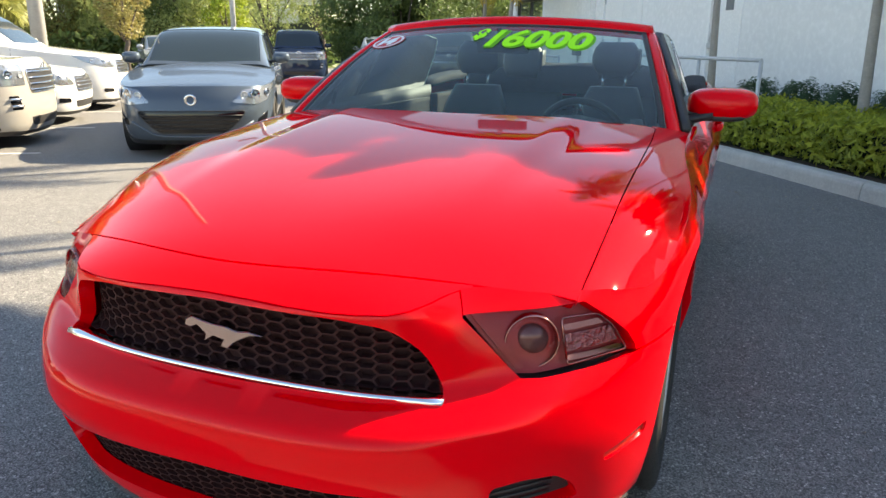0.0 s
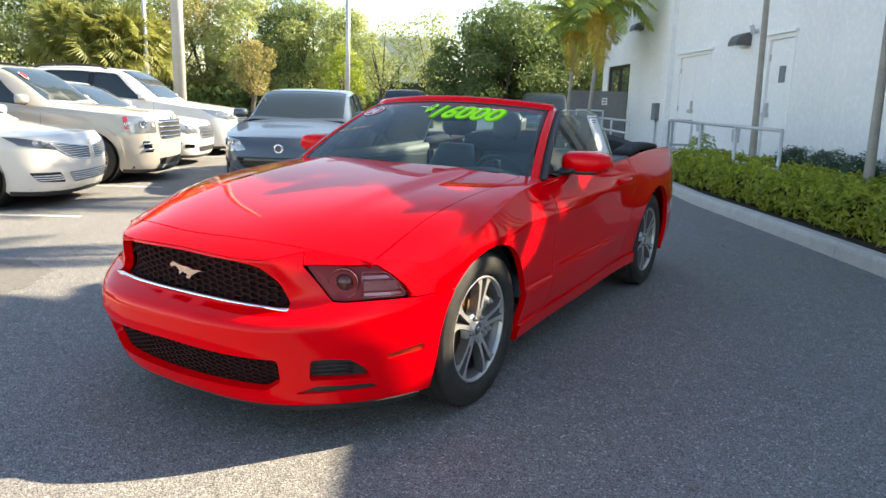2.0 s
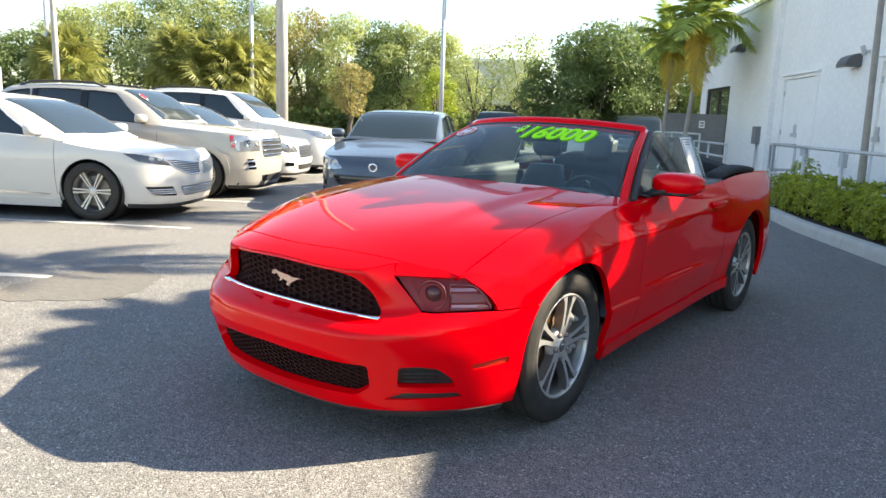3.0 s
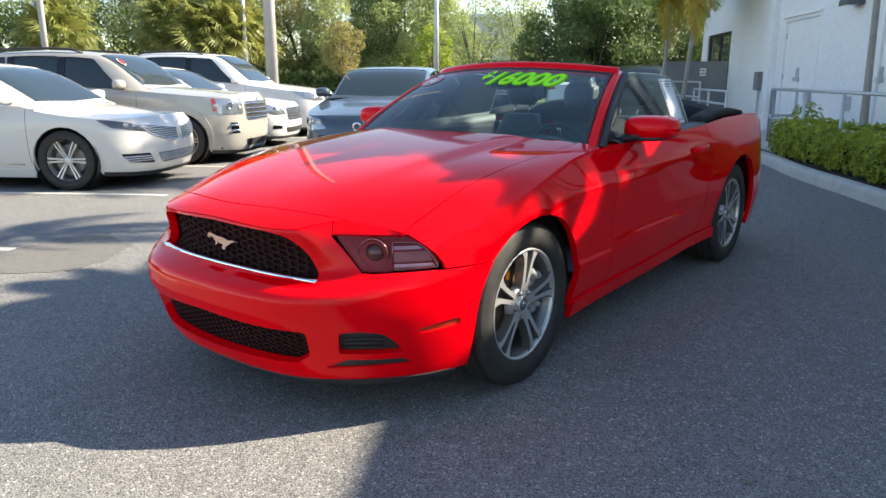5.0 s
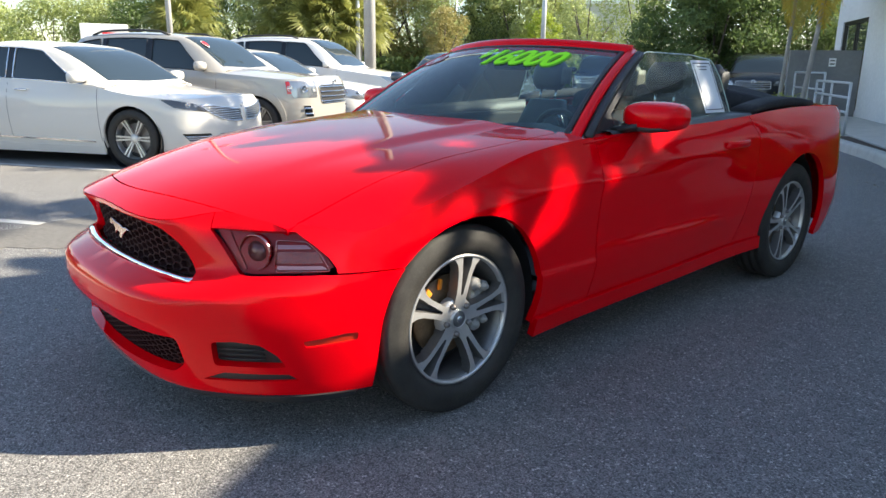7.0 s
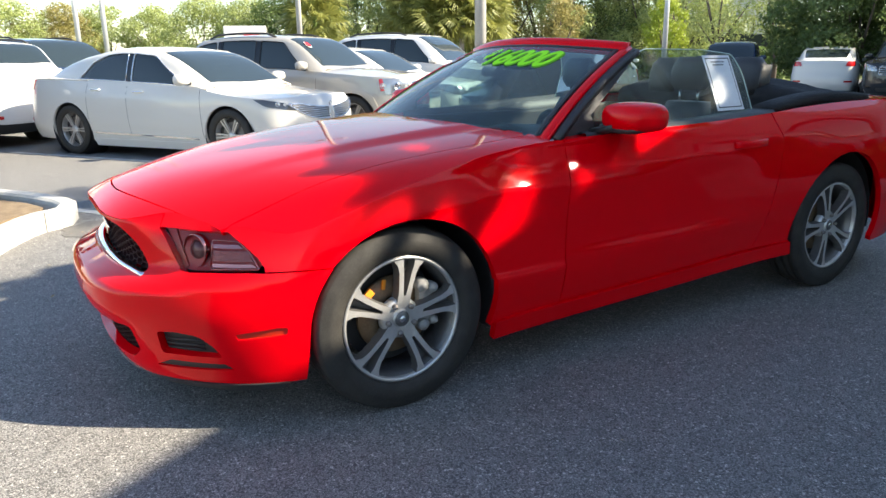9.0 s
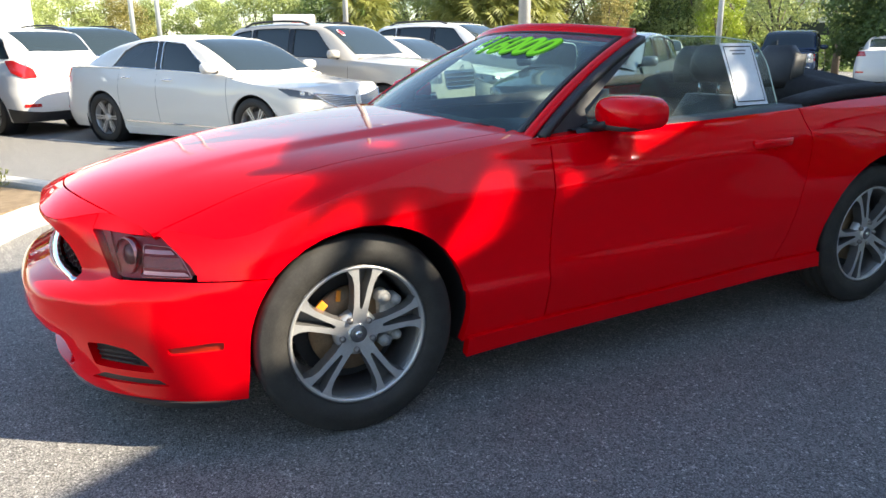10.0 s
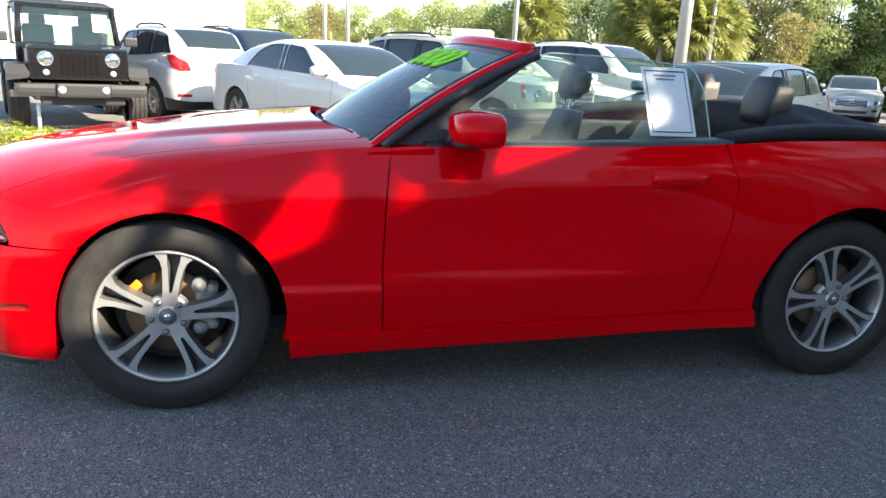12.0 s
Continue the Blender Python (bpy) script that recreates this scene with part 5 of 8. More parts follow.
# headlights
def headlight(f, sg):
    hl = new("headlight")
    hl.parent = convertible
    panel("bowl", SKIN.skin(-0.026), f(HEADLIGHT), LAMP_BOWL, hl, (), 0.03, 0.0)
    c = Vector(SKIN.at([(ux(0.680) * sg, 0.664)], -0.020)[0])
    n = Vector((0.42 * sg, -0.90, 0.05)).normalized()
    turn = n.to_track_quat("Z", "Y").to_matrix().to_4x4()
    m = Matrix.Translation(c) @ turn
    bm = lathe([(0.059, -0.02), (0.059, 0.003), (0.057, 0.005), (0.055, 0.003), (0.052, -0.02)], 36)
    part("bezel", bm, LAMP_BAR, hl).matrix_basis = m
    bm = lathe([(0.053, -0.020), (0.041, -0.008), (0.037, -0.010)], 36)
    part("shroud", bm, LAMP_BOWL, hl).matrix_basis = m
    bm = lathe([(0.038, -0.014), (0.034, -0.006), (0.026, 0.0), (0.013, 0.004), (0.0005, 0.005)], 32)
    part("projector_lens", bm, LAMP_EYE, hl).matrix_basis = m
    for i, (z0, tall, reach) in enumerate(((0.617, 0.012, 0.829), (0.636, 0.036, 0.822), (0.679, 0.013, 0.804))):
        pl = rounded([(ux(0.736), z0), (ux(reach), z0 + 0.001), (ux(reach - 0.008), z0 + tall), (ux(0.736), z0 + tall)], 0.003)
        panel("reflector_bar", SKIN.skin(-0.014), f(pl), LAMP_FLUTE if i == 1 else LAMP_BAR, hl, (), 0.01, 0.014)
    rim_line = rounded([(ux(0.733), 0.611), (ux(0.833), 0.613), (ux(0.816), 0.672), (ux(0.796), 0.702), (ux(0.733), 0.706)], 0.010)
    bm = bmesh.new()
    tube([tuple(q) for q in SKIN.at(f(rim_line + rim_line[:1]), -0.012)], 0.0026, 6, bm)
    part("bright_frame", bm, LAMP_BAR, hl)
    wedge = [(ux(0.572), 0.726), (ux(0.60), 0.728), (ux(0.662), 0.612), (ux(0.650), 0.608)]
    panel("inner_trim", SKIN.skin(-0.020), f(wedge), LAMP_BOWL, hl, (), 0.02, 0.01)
    panel("lens", SKIN.skin(-0.003), f(HEADLIGHT), HEADLAMP_GLASS, hl, (), 0.02, 0.0)
    return hl


headlight(lambda q: q, 1)
headlight(sides, -1)

# liners and floor close the body from below
for yc in (0.0, WB):
    rl = (ARCH if yc == 0 else 0.42) + 0.012
    yo = yc + (0.022 if yc == 0 else 0.0)
    for s in (1, -1):
        bm = lathe([(rl, 0.40), (rl, 0.855)], 40, "X")
        for v in bm.verts:
            v.co = (v.co.x * s, v.co.y + yo, v.co.z + AXLE_Z)
        bmesh.ops.delete(bm, geom=[v for v in bm.verts if v.co.z < 0.225], context="VERTS")
        bm.faces.new([bm.verts.new((0.40 * s, yo + rl * math.cos(a), AXLE_Z + rl * math.sin(a))) for a in np.linspace(-0.30, math.pi + 0.30, 24)])
        part("wheel_arch_liner", bm, BLACK_TRIM, convertible)
part("floor_pan", box_bm(1.30, 3.5, 0.06, (0, 1.40, 0.24), 0.02), BLACK_TRIM, convertible)
part("engine_bay", box_bm(0.74, 1.35, 0.42, (0, 0.02, 0.48), 0.05), BLACK_TRIM, convertible)
part("boot_floor", box_bm(1.1, 1.0, 0.6, (0, 3.25, 0.55), 0.05), BLACK_TRIM, convertible)

# windscreen
def screen_skin(st, proud=0.0):
    st = np.atleast_2d(st)
    s, t = st[:, 0], st[:, 1]
    bx, by, bz = 0.808 * s, 0.545 + 0.150 * s * s, 0.975 - 0.022 * s * s
    tx, ty, tz = 0.622 * s, 1.215 + 0.130 * s * s, 1.362 - 0.036 * s * s
    b = 0.028 * 4 * t * (1 - t) + proud
    return np.stack([bx + (tx - bx) * t, by + (ty - by) * t - 0.49 * b, bz + (tz - bz) * t + 0.87 * b], 1)


panel("windscreen", screen_skin, [(-0.965, 0.0), (0.965, 0.0), (0.955, 0.97), (-0.955, 0.97)], GLASS, convertible, (), 0.06, 0.0, "clear tinted windscreen").visible_shadow = False


def along(skin, pts, ring, name, mat, label=""):
    """A frame member with a ring of (across, out) points, along points of a skin."""
    P = [Vector(p) for p in skin(np.array(pts))]
    rings = []
    for i, p in enumerate(P):
        way = (P[min(i + 1, len(P) - 1)] - P[max(i - 1, 0)]).normalized()
        e = 0.01
        st = np.array([pts[i]])
        n = Vector(np.cross(skin(st + [e, 0])[0] - skin(st - [e, 0])[0], skin(st + [0, e])[0] - skin(st - [0, e])[0])).normalized()
        side = n.cross(way).normalized()
        rings.append([tuple(p + side * a + n * b) for a, b in ring])
    return hull(name, rings, mat, convertible, label)


bar = [(-0.022, -0.012), (-0.018, 0.000), (-0.006, 0.006), (0.012, 0.006), (0.026, -0.002), (0.028, -0.020), (0.0, -0.030)]
for s in (1, -1):
    ring = [(a * s, b) for a, b in bar]
    along(screen_skin, [(1.0 * s, t) for t in np.linspace(-0.06, 1.0, 15)], ring, "windscreen_pillar", RED)
    ring = [(a * s, b) for a, b in ((-0.008, -0.01), (-0.008, 0.002), (0.010, 0.002), (0.010, -0.01))]
    along(screen_skin, [(0.948 * s, t) for t in np.linspace(0, 0.97, 12)], ring, "screen_seal", BLACK_TRIM)
    ring = [(a, b) for a, b in ((-0.016, -0.03), (-0.016, -0.004), (0.016, -0.004), (0.016, -0.03))]
    rim = [(1.055 * s, t) for t in np.linspace(0.05, 1.0, 12)]
    along(screen_skin, rim, ring, "pillar_seal", BLACK_TRIM)
hdr = [(-0.026, -0.010), (-0.024, 0.014), (0.0, 0.022), (0.030, 0.016), (0.050, -0.010), (0.044, -0.03), (-0.010, -0.035)]
along(screen_skin, [(s, 1.0) for s in np.linspace(1.0, -1.0, 25)], [(a, b) for a, b in hdr], "header_rail", RED, "glossy red windscreen header")
along(screen_skin, [(s, 0.952) for s in np.linspace(-0.96, 0.96, 25)], [(-0.012, -0.01), (-0.012, 0.003), (0.012, 0.003), (0.012, -0.01)], "screen_band", BLACK_TRIM)
# cowl and wipers
cowl = bmesh.new()
rows = []
for s in np.linspace(-1, 1, 21):
    a = screen_skin([(s, 0.03)])[0]
    x = 0.752 * s
    y0 = 0.50 + 0.20 * abs(s) ** 3
    rows.append([cowl.verts.new((x, y0 - 0.02, float(bonnet_z(x, y0)) - 0.035)), cowl.verts.new((x, (y0 + a[1]) / 2, 0.945)), cowl.verts.new((a[0], a[1], a[2] - 0.004))])
for a, b in zip(rows, rows[1:]):
    for i in range(2):
        cowl.faces.new((a[i], b[i], b[i + 1], a[i + 1]))
part("cowl_panel", cowl, BLACK_TRIM, convertible, smooth=True)
for x0, x1 in ((-0.52, 0.02), (0.0, 0.56)):
    w = new("wiper")
    w.parent = convertible
    sa, sb = x0 / 0.72, x1 / 0.72
    part("arm", tube([tuple(screen_skin([(sb, 0.0)], 0.004)[0]), tuple(screen_skin([((sa + sb) / 2 + 0.1, 0.03)], 0.014)[0])], [0.010, 0.006], 8), BLACK_TRIM, w)
    part("blade", tube([tuple(screen_skin([(sa + (sb - sa) * i / 6, 0.020 + 0.02 * i / 6)], 0.009)[0]) for i in range(7)], 0.005, 6), BLACK_TRIM, w)


# lettering on the screen
def text_mesh(body, size, shear=0.0, offset=0.0):
    c = bpy.data.curves.new("text", "FONT")
    c.body, c.size, c.shear, c.offset, c.align_x, c.align_y = body, size, shear, offset, "CENTER", "CENTER"
    c.resolution_u = 4
    ob = new("text", c)
    me = bpy.data.meshes.new_from_object(ob.evaluated_get(bpy.context.evaluated_depsgraph_get()))
    bpy.data.objects.remove(ob)
    return me


def on_screen(me, s0, t0, proud, name, mat, label="", turn=0.0, wide=1.0):
    """Lay a flat mesh on the screen, its middle at s0, t0."""
    wx, wy = 0.695, 0.79
    c, q = math.cos(turn), math.sin(turn)
    bm = bmesh.new()
    bm.from_mesh(me)
    bmesh.ops.subdivide_edges(bm, edges=[e for e in bm.edges if e.calc_length() > 0.05], cuts=2)
    for v in bm.verts:
        x, y = v.co.x * wide, v.co.y
        x, y = x * c - y * q, x * q + y * c
        v.co = screen_skin([(s0 + x / wx, t0 + y / wy)], proud)[0]
    return part(name, bm, mat, convertible, label)


def islands(me):
    """The loose pieces of a mesh, each as a mesh."""
    bm = bmesh.new()
    bm.from_mesh(me)
    left = set(bm.verts)
    out = []
    while left:
        stack = [left.pop()]
        got = set(stack)
        while stack:
            for e in stack.pop().link_edges:
                for v in e.verts:
                    if v in left:
                        left.remove(v)
                        got.add(v)
                        stack.append(v)
        one = bmesh.new()
        index = {v: one.verts.new(v.co) for v in got}
        for f in bm.faces:
            if f.verts[0] in got:
                one.faces.new([index[v] for v in f.verts])
        m = bpy.data.meshes.new("figure")
        one.to_mesh(m)
        one.free()
        out.append(m)
    bm.free()
    return out


def fitted(me, w, h):
    """Scale a flat mesh to a width and height round its middle."""
    co = np.array([tuple(v.co) for v in me.vertices])
    lo, hi = co.min(0), co.max(0)
    for v in me.vertices:
        v.co.x = (v.co.x - (lo[0] + hi[0]) / 2) * w / (hi[0] - lo[0])
        v.co.y = (v.co.y - (lo[1] + hi[1]) / 2) * h / (hi[1] - lo[1])
    return me


for piece in islands(fitted(text_mesh("16000", 0.145, 0.30, 0.0095), 0.472, 0.178)):
    on_screen(piece, 0.304, 0.752, 0.003, "figure_shadow", LIME_EDGE)
for piece in islands(fitted(text_mesh("16000", 0.145, 0.30, 0.0045), 0.462, 0.168)):
    on_screen(piece, 0.294, 0.758, 0.005, "price_figure", LIME, "bright lime window-paint figure")
on_screen(fitted(text_mesh("$", 0.095, 0.3, 0.006), 0.068, 0.115), -0.099, 0.80, 0.005, "dollar_sign", LIME)


def disc(rx, ry, n=40):
    bm = bmesh.new()
    bm.faces.new([bm.verts.new((rx * math.cos(2 * math.pi * i / n), ry * math.sin(2 * math.pi * i / n), 0)) for i in range(n)])
    bmesh.ops.triangulate(bm, faces=bm.faces)
    me = bpy.data.meshes.new("disc")
    bm.to_mesh(me)
    bm.free()
    return me


on_screen(disc(0.094, 0.070), -0.825, 0.765, 0.003, "year_sticker", STICKER_RED, "oval red and white year sticker")
bm = lathe([(0.0585, 0), (0.0685, 0)], 40, smooth=False)
for v in bm.verts:
    v.co.x *= 1.29
    v.co.y *= 0.96
me = bpy.data.meshes.new("ring")
bm.to_mesh(me)
bm.free()
on_screen(me, -0.825, 0.765, 0.0045, "sticker_ring", STICKER_WHITE)
on_screen(fitted(text_mesh("14", 0.095, 0.12, 0.009), 0.104, 0.080), -0.825, 0.765, 0.005, "sticker_figures", STICKER_WHITE)
mirror_in = new("inner_mirror")
mirror_in.parent = convertible
part("housing", box_bm(0.24, 0.04, 0.065, (0, 1.18, 1.255), 0.018), BLACK_TRIM, mirror_in)
part("stalk", tube([(0, 1.16, 1.26), (0, 1.12, 1.325)], 0.012, 8), BLACK_TRIM, mirror_in)

# side glass
def glass_skin(sg, proud=0.0):
    def f(yz):
        yz = np.atleast_2d(yz)
        y, z = yz[:, 0], yz[:, 1]
        x = 0.795 - (z - 0.97) * 0.37 - 0.10 * (z - 0.97) ** 2 - 0.012 * ((y - 1.5) / 0.6) ** 2 + proud
        return np.stack([x * sg, y, z], 1)
    return f


PANE = rounded([(0.93, 0.968), (2.085, 1.00), (2.075, 1.20), (2.03, 1.288), (1.80, 1.312), (1.41, 1.318), (1.355, 1.296)], 0.03)
for sg in (1, -1):
    panel("side_glass", glass_skin(sg), PANE, SIDE_GLASS, convertible, (), 0.08, 0.0, "raised frameless side glass", sign=sg).visible_shadow = False
    edge = [q for q in PANE if q[0] > 2.04 and q[1] > 1.01] + [q for q in PANE if q[0] <= 2.04 and q[1] > 1.25]
    part("glass_edge", tube([tuple(glass_skin(sg)([q])[0]) for q in edge], 0.0028, 6), GLASS_EDGE, convertible, "pale green polished edge of the glass")
    bm = bmesh.new()
    rows = []
    for y in np.linspace(0.90, 2.13, 24):
        xo = float(SKIN.at([(uy(y), belt_z(y))])[0][0])
        xi = abs(float(glass_skin(1)([(y, belt_z(y))])[0][0])) - 0.03
        z = belt_z(y)
        rows.append([bm.verts.new((xx * sg, y, zz)) for xx, zz in ((xo, z), (xo - 0.012, z + 0.012), (xi, z + 0.014), (xi, z - 0.06))])
    for a, b in zip(rows, rows[1:]):
        for i in range(3):
            bm.faces.new((a[i], a[i + 1], b[i + 1], b[i]) if sg > 0 else (b[i], b[i + 1], a[i + 1], a[i]))
    part("belt_seal", bm, BLACK_TRIM, convertible, smooth=True)
    # black sail in front of the glass, and the mirror on it
    sail = [(0.785, 0.964), (1.0, 0.971), (0.995, 1.045), (1.36, 1.302), (1.33, 1.312)]
    panel("sail_trim", glass_skin(sg, 0.010), sail, BLACK_TRIM, convertible, (), 0.05, 0.02, sign=sg)
    bm = bmesh.new()
    ends = []
    for k in range(13):
        f = k / 12
        a = screen_skin([(1.03 * sg, 0.02 + 0.97 * f)], -0.004)[0]
        b = glass_skin(sg, 0.012)([(0.785 + 0.56 * f, 0.966 + 0.348 * f)])[0]
        ends.append([bm.verts.new(tuple(a)), bm.verts.new(tuple(b))])
    for a, b in zip(ends, ends[1:]):
        bm.faces.new((a[0], a[1], b[1], b[0]))
    part("pillar_filler", bm, BLACK_TRIM, convertible)
    bm = bmesh.new()
    foot = [(0.72, 0.672, 0.955), (0.80, 0.674, 0.948), (0.862, 0.69, 0.942), (0.868, 0.93, 0.962), (0.80, 0.95, 0.972), (0.74, 0.84, 0.970)]
    bm.faces.new([bm.verts.new((x * sg, y, z)) for x, y, z in foot])
    bmesh.ops.recalc_face_normals(bm, faces=bm.faces)
    got = bmesh.ops.extrude_face_region(bm, geom=bm.faces[:])
    bmesh.ops.translate(bm, vec=(0, 0, -0.03), verts=[v for v in got["geom"] if isinstance(v, bmesh.types.BMVert)])
    bmesh.ops.recalc_face_normals(bm, faces=bm.faces)
    part("pillar_base", bm, RED, convertible)
    dm = new("door_mirror")
    dm.parent = convertible
    rings = []
    MY = -0.068
    for y, k, rx, rz in ((1.035, 0.0, 0.03, 0.015), (1.042, 0.0, 0.085, 0.042), (1.065, 0.0, 0.112, 0.054), (1.10, 0.0, 0.124, 0.061), (1.14, 0.002, 0.127, 0.063), (1.185, 0.004, 0.126, 0.062), (1.195, 0.004, 0.121, 0.058)):
        rings.append(oval((0.948 + k) * sg, y + MY, 1.043, rx + 0.006, rz, 24, 3.0))
    hull("mirror_shell", rings, RED, dm, "glossy red mirror housing")
    rings = [oval(0.958 * sg, y + MY, 1.043, 0.112, 0.057, 24, 3.0) for y in (1.19, 1.198)]
    hull("mirror_glass", rings, CHROME, dm)
    rings = [[(x * sg, 1.06 + MY + 0.05 * math.cos(a) * k, z + 0.018 * math.sin(a)) for a in [j * math.pi / 6 for j in range(12)]] for x, z, k in ((0.80, 0.978, 0.8), (0.84, 0.984, 0.7), (0.88, 0.994, 0.6), (0.92, 1.005, 0.5))]
    hull("mirror_foot", rings, BLACK_TRIM, dm)
    rings = [oval(0.925 * sg, y + MY, 0.992 + 0.006 * k, 0.118 * k, 0.021 * k, 20, 2.6) for y, k in ((1.046, 0.3), (1.052, 0.8), (1.07, 0.96), (1.10, 1.0), (1.18, 1.0), (1.19, 0.95))]
    hull("mirror_base", rings, BLACK_TRIM, dm, "black plastic lower half of the mirror")

# ---- cabin of the convertible ----
def seat(x, y, parent, name="front_seat", w=0.50, back_h=0.58, rest=True):
    s = new(name)
    s.parent = parent
    s.location = (x, y, 0)
    hull("cushion", [oval(0, -0.25 + 0.1 * i, 0.44 + (0.03 if i < 2 else 0), w / 2, 0.09, 20, 3.5) for i in range(6)], LEATHER, s)
    for sg in (-1, 1):
        hull("cushion_bolster", [oval(sg * (w / 2 - 0.035), -0.22 + 0.09 * i, 0.50, 0.055, 0.07, 14, 2.4) for i in range(6)], LEATHER, s)
    rings = []
    for i in range(9):
        t = i / 8
        rings.append(oval(0, 0.26 + 0.20 * t, 0.46 + back_h * t, (w / 2) * (1 - 0.48 * t ** 2.2), 0.075 * (1 - 0.25 * t), 20, 3.2, "xy"))
    hull("backrest", rings, LEATHER, s)
    for sg in (-1, 1):
        hull("back_bolster", [oval(sg * (w / 2 - 0.04) * (1 - 0.30 * (i / 6) ** 2), 0.20 + 0.16 * i / 6, 0.50 + (back_h - 0.20) * i / 6, 0.050 * (1 - 0.4 * (i / 6) ** 3), 0.07 * (1 - 0.4 * (i / 6) ** 3), 14, 2.4, "xy") for i in range(7)], STITCH, s)
    if rest:
        for sg in (-1, 1):
            part("rest_post", tube([(sg * 0.06, 0.45, 0.46 + back_h - 0.02), (sg * 0.06, 0.46, 0.46 + back_h + 0.07)], 0.007, 8), CHROME, s)
        rings = []
        z0 = 0.46 + back_h + 0.062
        for i, (k, d) in enumerate(((0.70, 0.6), (0.93, 0.9), (1.0, 1.0), (1.0, 1.0), (0.92, 0.85), (0.70, 0.55))):
            rings.append(oval(0, 0.46 + 0.004 * i, z0 + 0.035 * i, 0.128 * k, 0.055 * d, 20, 3.0, "xy"))
        hull("headrest", rings, LEATHER, s)
        hull("headrest_edge", [oval(sg * 0.0 + 0.129, 0.46 + 0.004 * i, z0 + 0.035 * i, 0.006, 0.05 * d, 10, 2.2, "xy") for i, d in ((1, 0.9), (2, 1.0), (3, 1.0), (4, 0.85))], STITCH, s)
    return s


seat(0.37, 1.62, convertible)
seat(-0.37, 1.47, convertible)
rs = new("rear_seat")
rs.parent = convertible
rs.location = (0, 2.33, 0)
hull("cushion", [oval(0, -0.22 + 0.1 * i, 0.50, 0.55, 0.08, 20, 4) for i in range(5)], LEATHER, rs)
for x in (-0.30, 0.30):
    hull("backrest", [oval(x, 0.20 + 0.20 * i / 6, 0.52 + 0.50 * i / 6, 0.27 * (1 - 0.1 * (i / 6) ** 3), 0.06, 20, 3.4, "xy") for i in range(7)], LEATHER, rs)
    hull("headrest", [oval(x, 0.30 + 0.006 * i, 1.055 + 0.043 * i, 0.13 * k, 0.055 * k, 20, 3.2, "xy") for i, k in enumerate((0.85, 0.98, 1.0, 1.0, 0.9, 0.6))], LEATHER, rs)
    hull("headrest_edge", [oval(x + 0.131, 0.30 + 0.006 * i, 1.055 + 0.043 * i, 0.006, 0.052 * k, 10, 2.2, "xy") for i, k in ((1, 0.95), (2, 1.0), (3, 1.0), (4, 0.9))], STITCH, rs)

# dashboard, wheel, console, door cards
rings = []
for x in np.linspace(-0.70, 0.70, 15):
    up = 0.045 * math.exp(-((x - 0.37) / 0.17) ** 2)
    rings.append([(x, 0.62, 0.93), (x, 0.85, 0.945 + up), (x, 1.02, 0.935 + up), (x, 1.07, 0.89 + up * 0.5), (x, 1.06, 0.78), (x, 0.98, 0.60), (x, 0.62, 0.60)])
hull("dashboard", rings, DASH, convertible)
sw = new("steering_wheel")
sw.parent = convertible
sw.matrix_basis = Matrix.Translation((0.37, 1.20, 0.86)) @ Matrix.Rotation(radians(-66), 4, "X")
bm = bmesh.new()
tube([(0.185 * math.cos(a), 0.185 * math.sin(a), 0) for a in np.linspace(0, 2 * math.pi, 41)], 0.016, 10, bm, cap=False)
part("rim", bm, LEATHER, sw, smooth=True)
part("hub", lathe([(0.001, 0.02), (0.06, 0.02), (0.075, 0.0), (0.07, -0.03), (0.001, -0.03)], 24), DASH, sw)
for a in (0.2, math.pi - 0.2, -math.pi / 2):
    part("spoke", tube([(0.05 * math.cos(a), 0.05 * math.sin(a), 0), (0.18 * math.cos(a), 0.18 * math.sin(a), 0)], 0.015, 8), REFLECTOR, sw)
part("column", tube([(0.37, 0.98, 0.80), (0.37, 1.18, 0.85)], 0.035, 10), DASH, convertible)
part("console", box_bm(0.24, 1.0, 0.26, (0, 1.55, 0.46), 0.04), DASH, convertible)
part("cabin_floor", box_bm(1.5, 1.9, 0.04, (0, 1.75, 0.27), 0.01), DASH, convertible)
part("bulkhead", box_bm(1.3, 0.06, 0.62, (0, 2.86, 0.62), 0.02), DASH, convertible)
for sg in (1, -1):
    c = part("door_card", box_bm(0.05, 1.36, 0.62, (0.755 * sg, 1.44, 0.64), 0.02), DASH, convertible)
    part("armrest", box_bm(0.07, 0.5, 0.06, (0.70 * sg, 1.50, 0.70), 0.02), LEATHER, c)
    part("side_trim", box_bm(0.06, 0.72, 0.62, (0.72 * sg, 2.48, 0.66), 0.02), DASH, convertible)

# folded soft top: a padded black stack behind the rear seat
rings = []
for i in range(9):
    t = i / 8
    y = 2.60 + 0.58 * t
    wdt = 0.70 - 0.05 * t * t
    hh = 0.125 * math.sin(math.pi * min(1, 0.28 + 0.72 * t)) ** 0.7 + 0.03
    wr = 0.010 * math.sin(i * 2.4)
    rings.append([(wdt * math.cos(a) if abs(math.cos(a)) < 0.999 else wdt * math.cos(a), y + 0.01 * math.sin(3 * a), 0.99 + max(-0.03, (hh + wr + 0.008 * math.sin(5 * a + i)) * math.sin(a) ** 0.5 if math.sin(a) > 0 else -0.06)) for a in [j * 2 * math.pi / 36 for j in range(36)]])
hull("folded_soft_top", rings, CLOTH, convertible, "black cloth roof folded down")
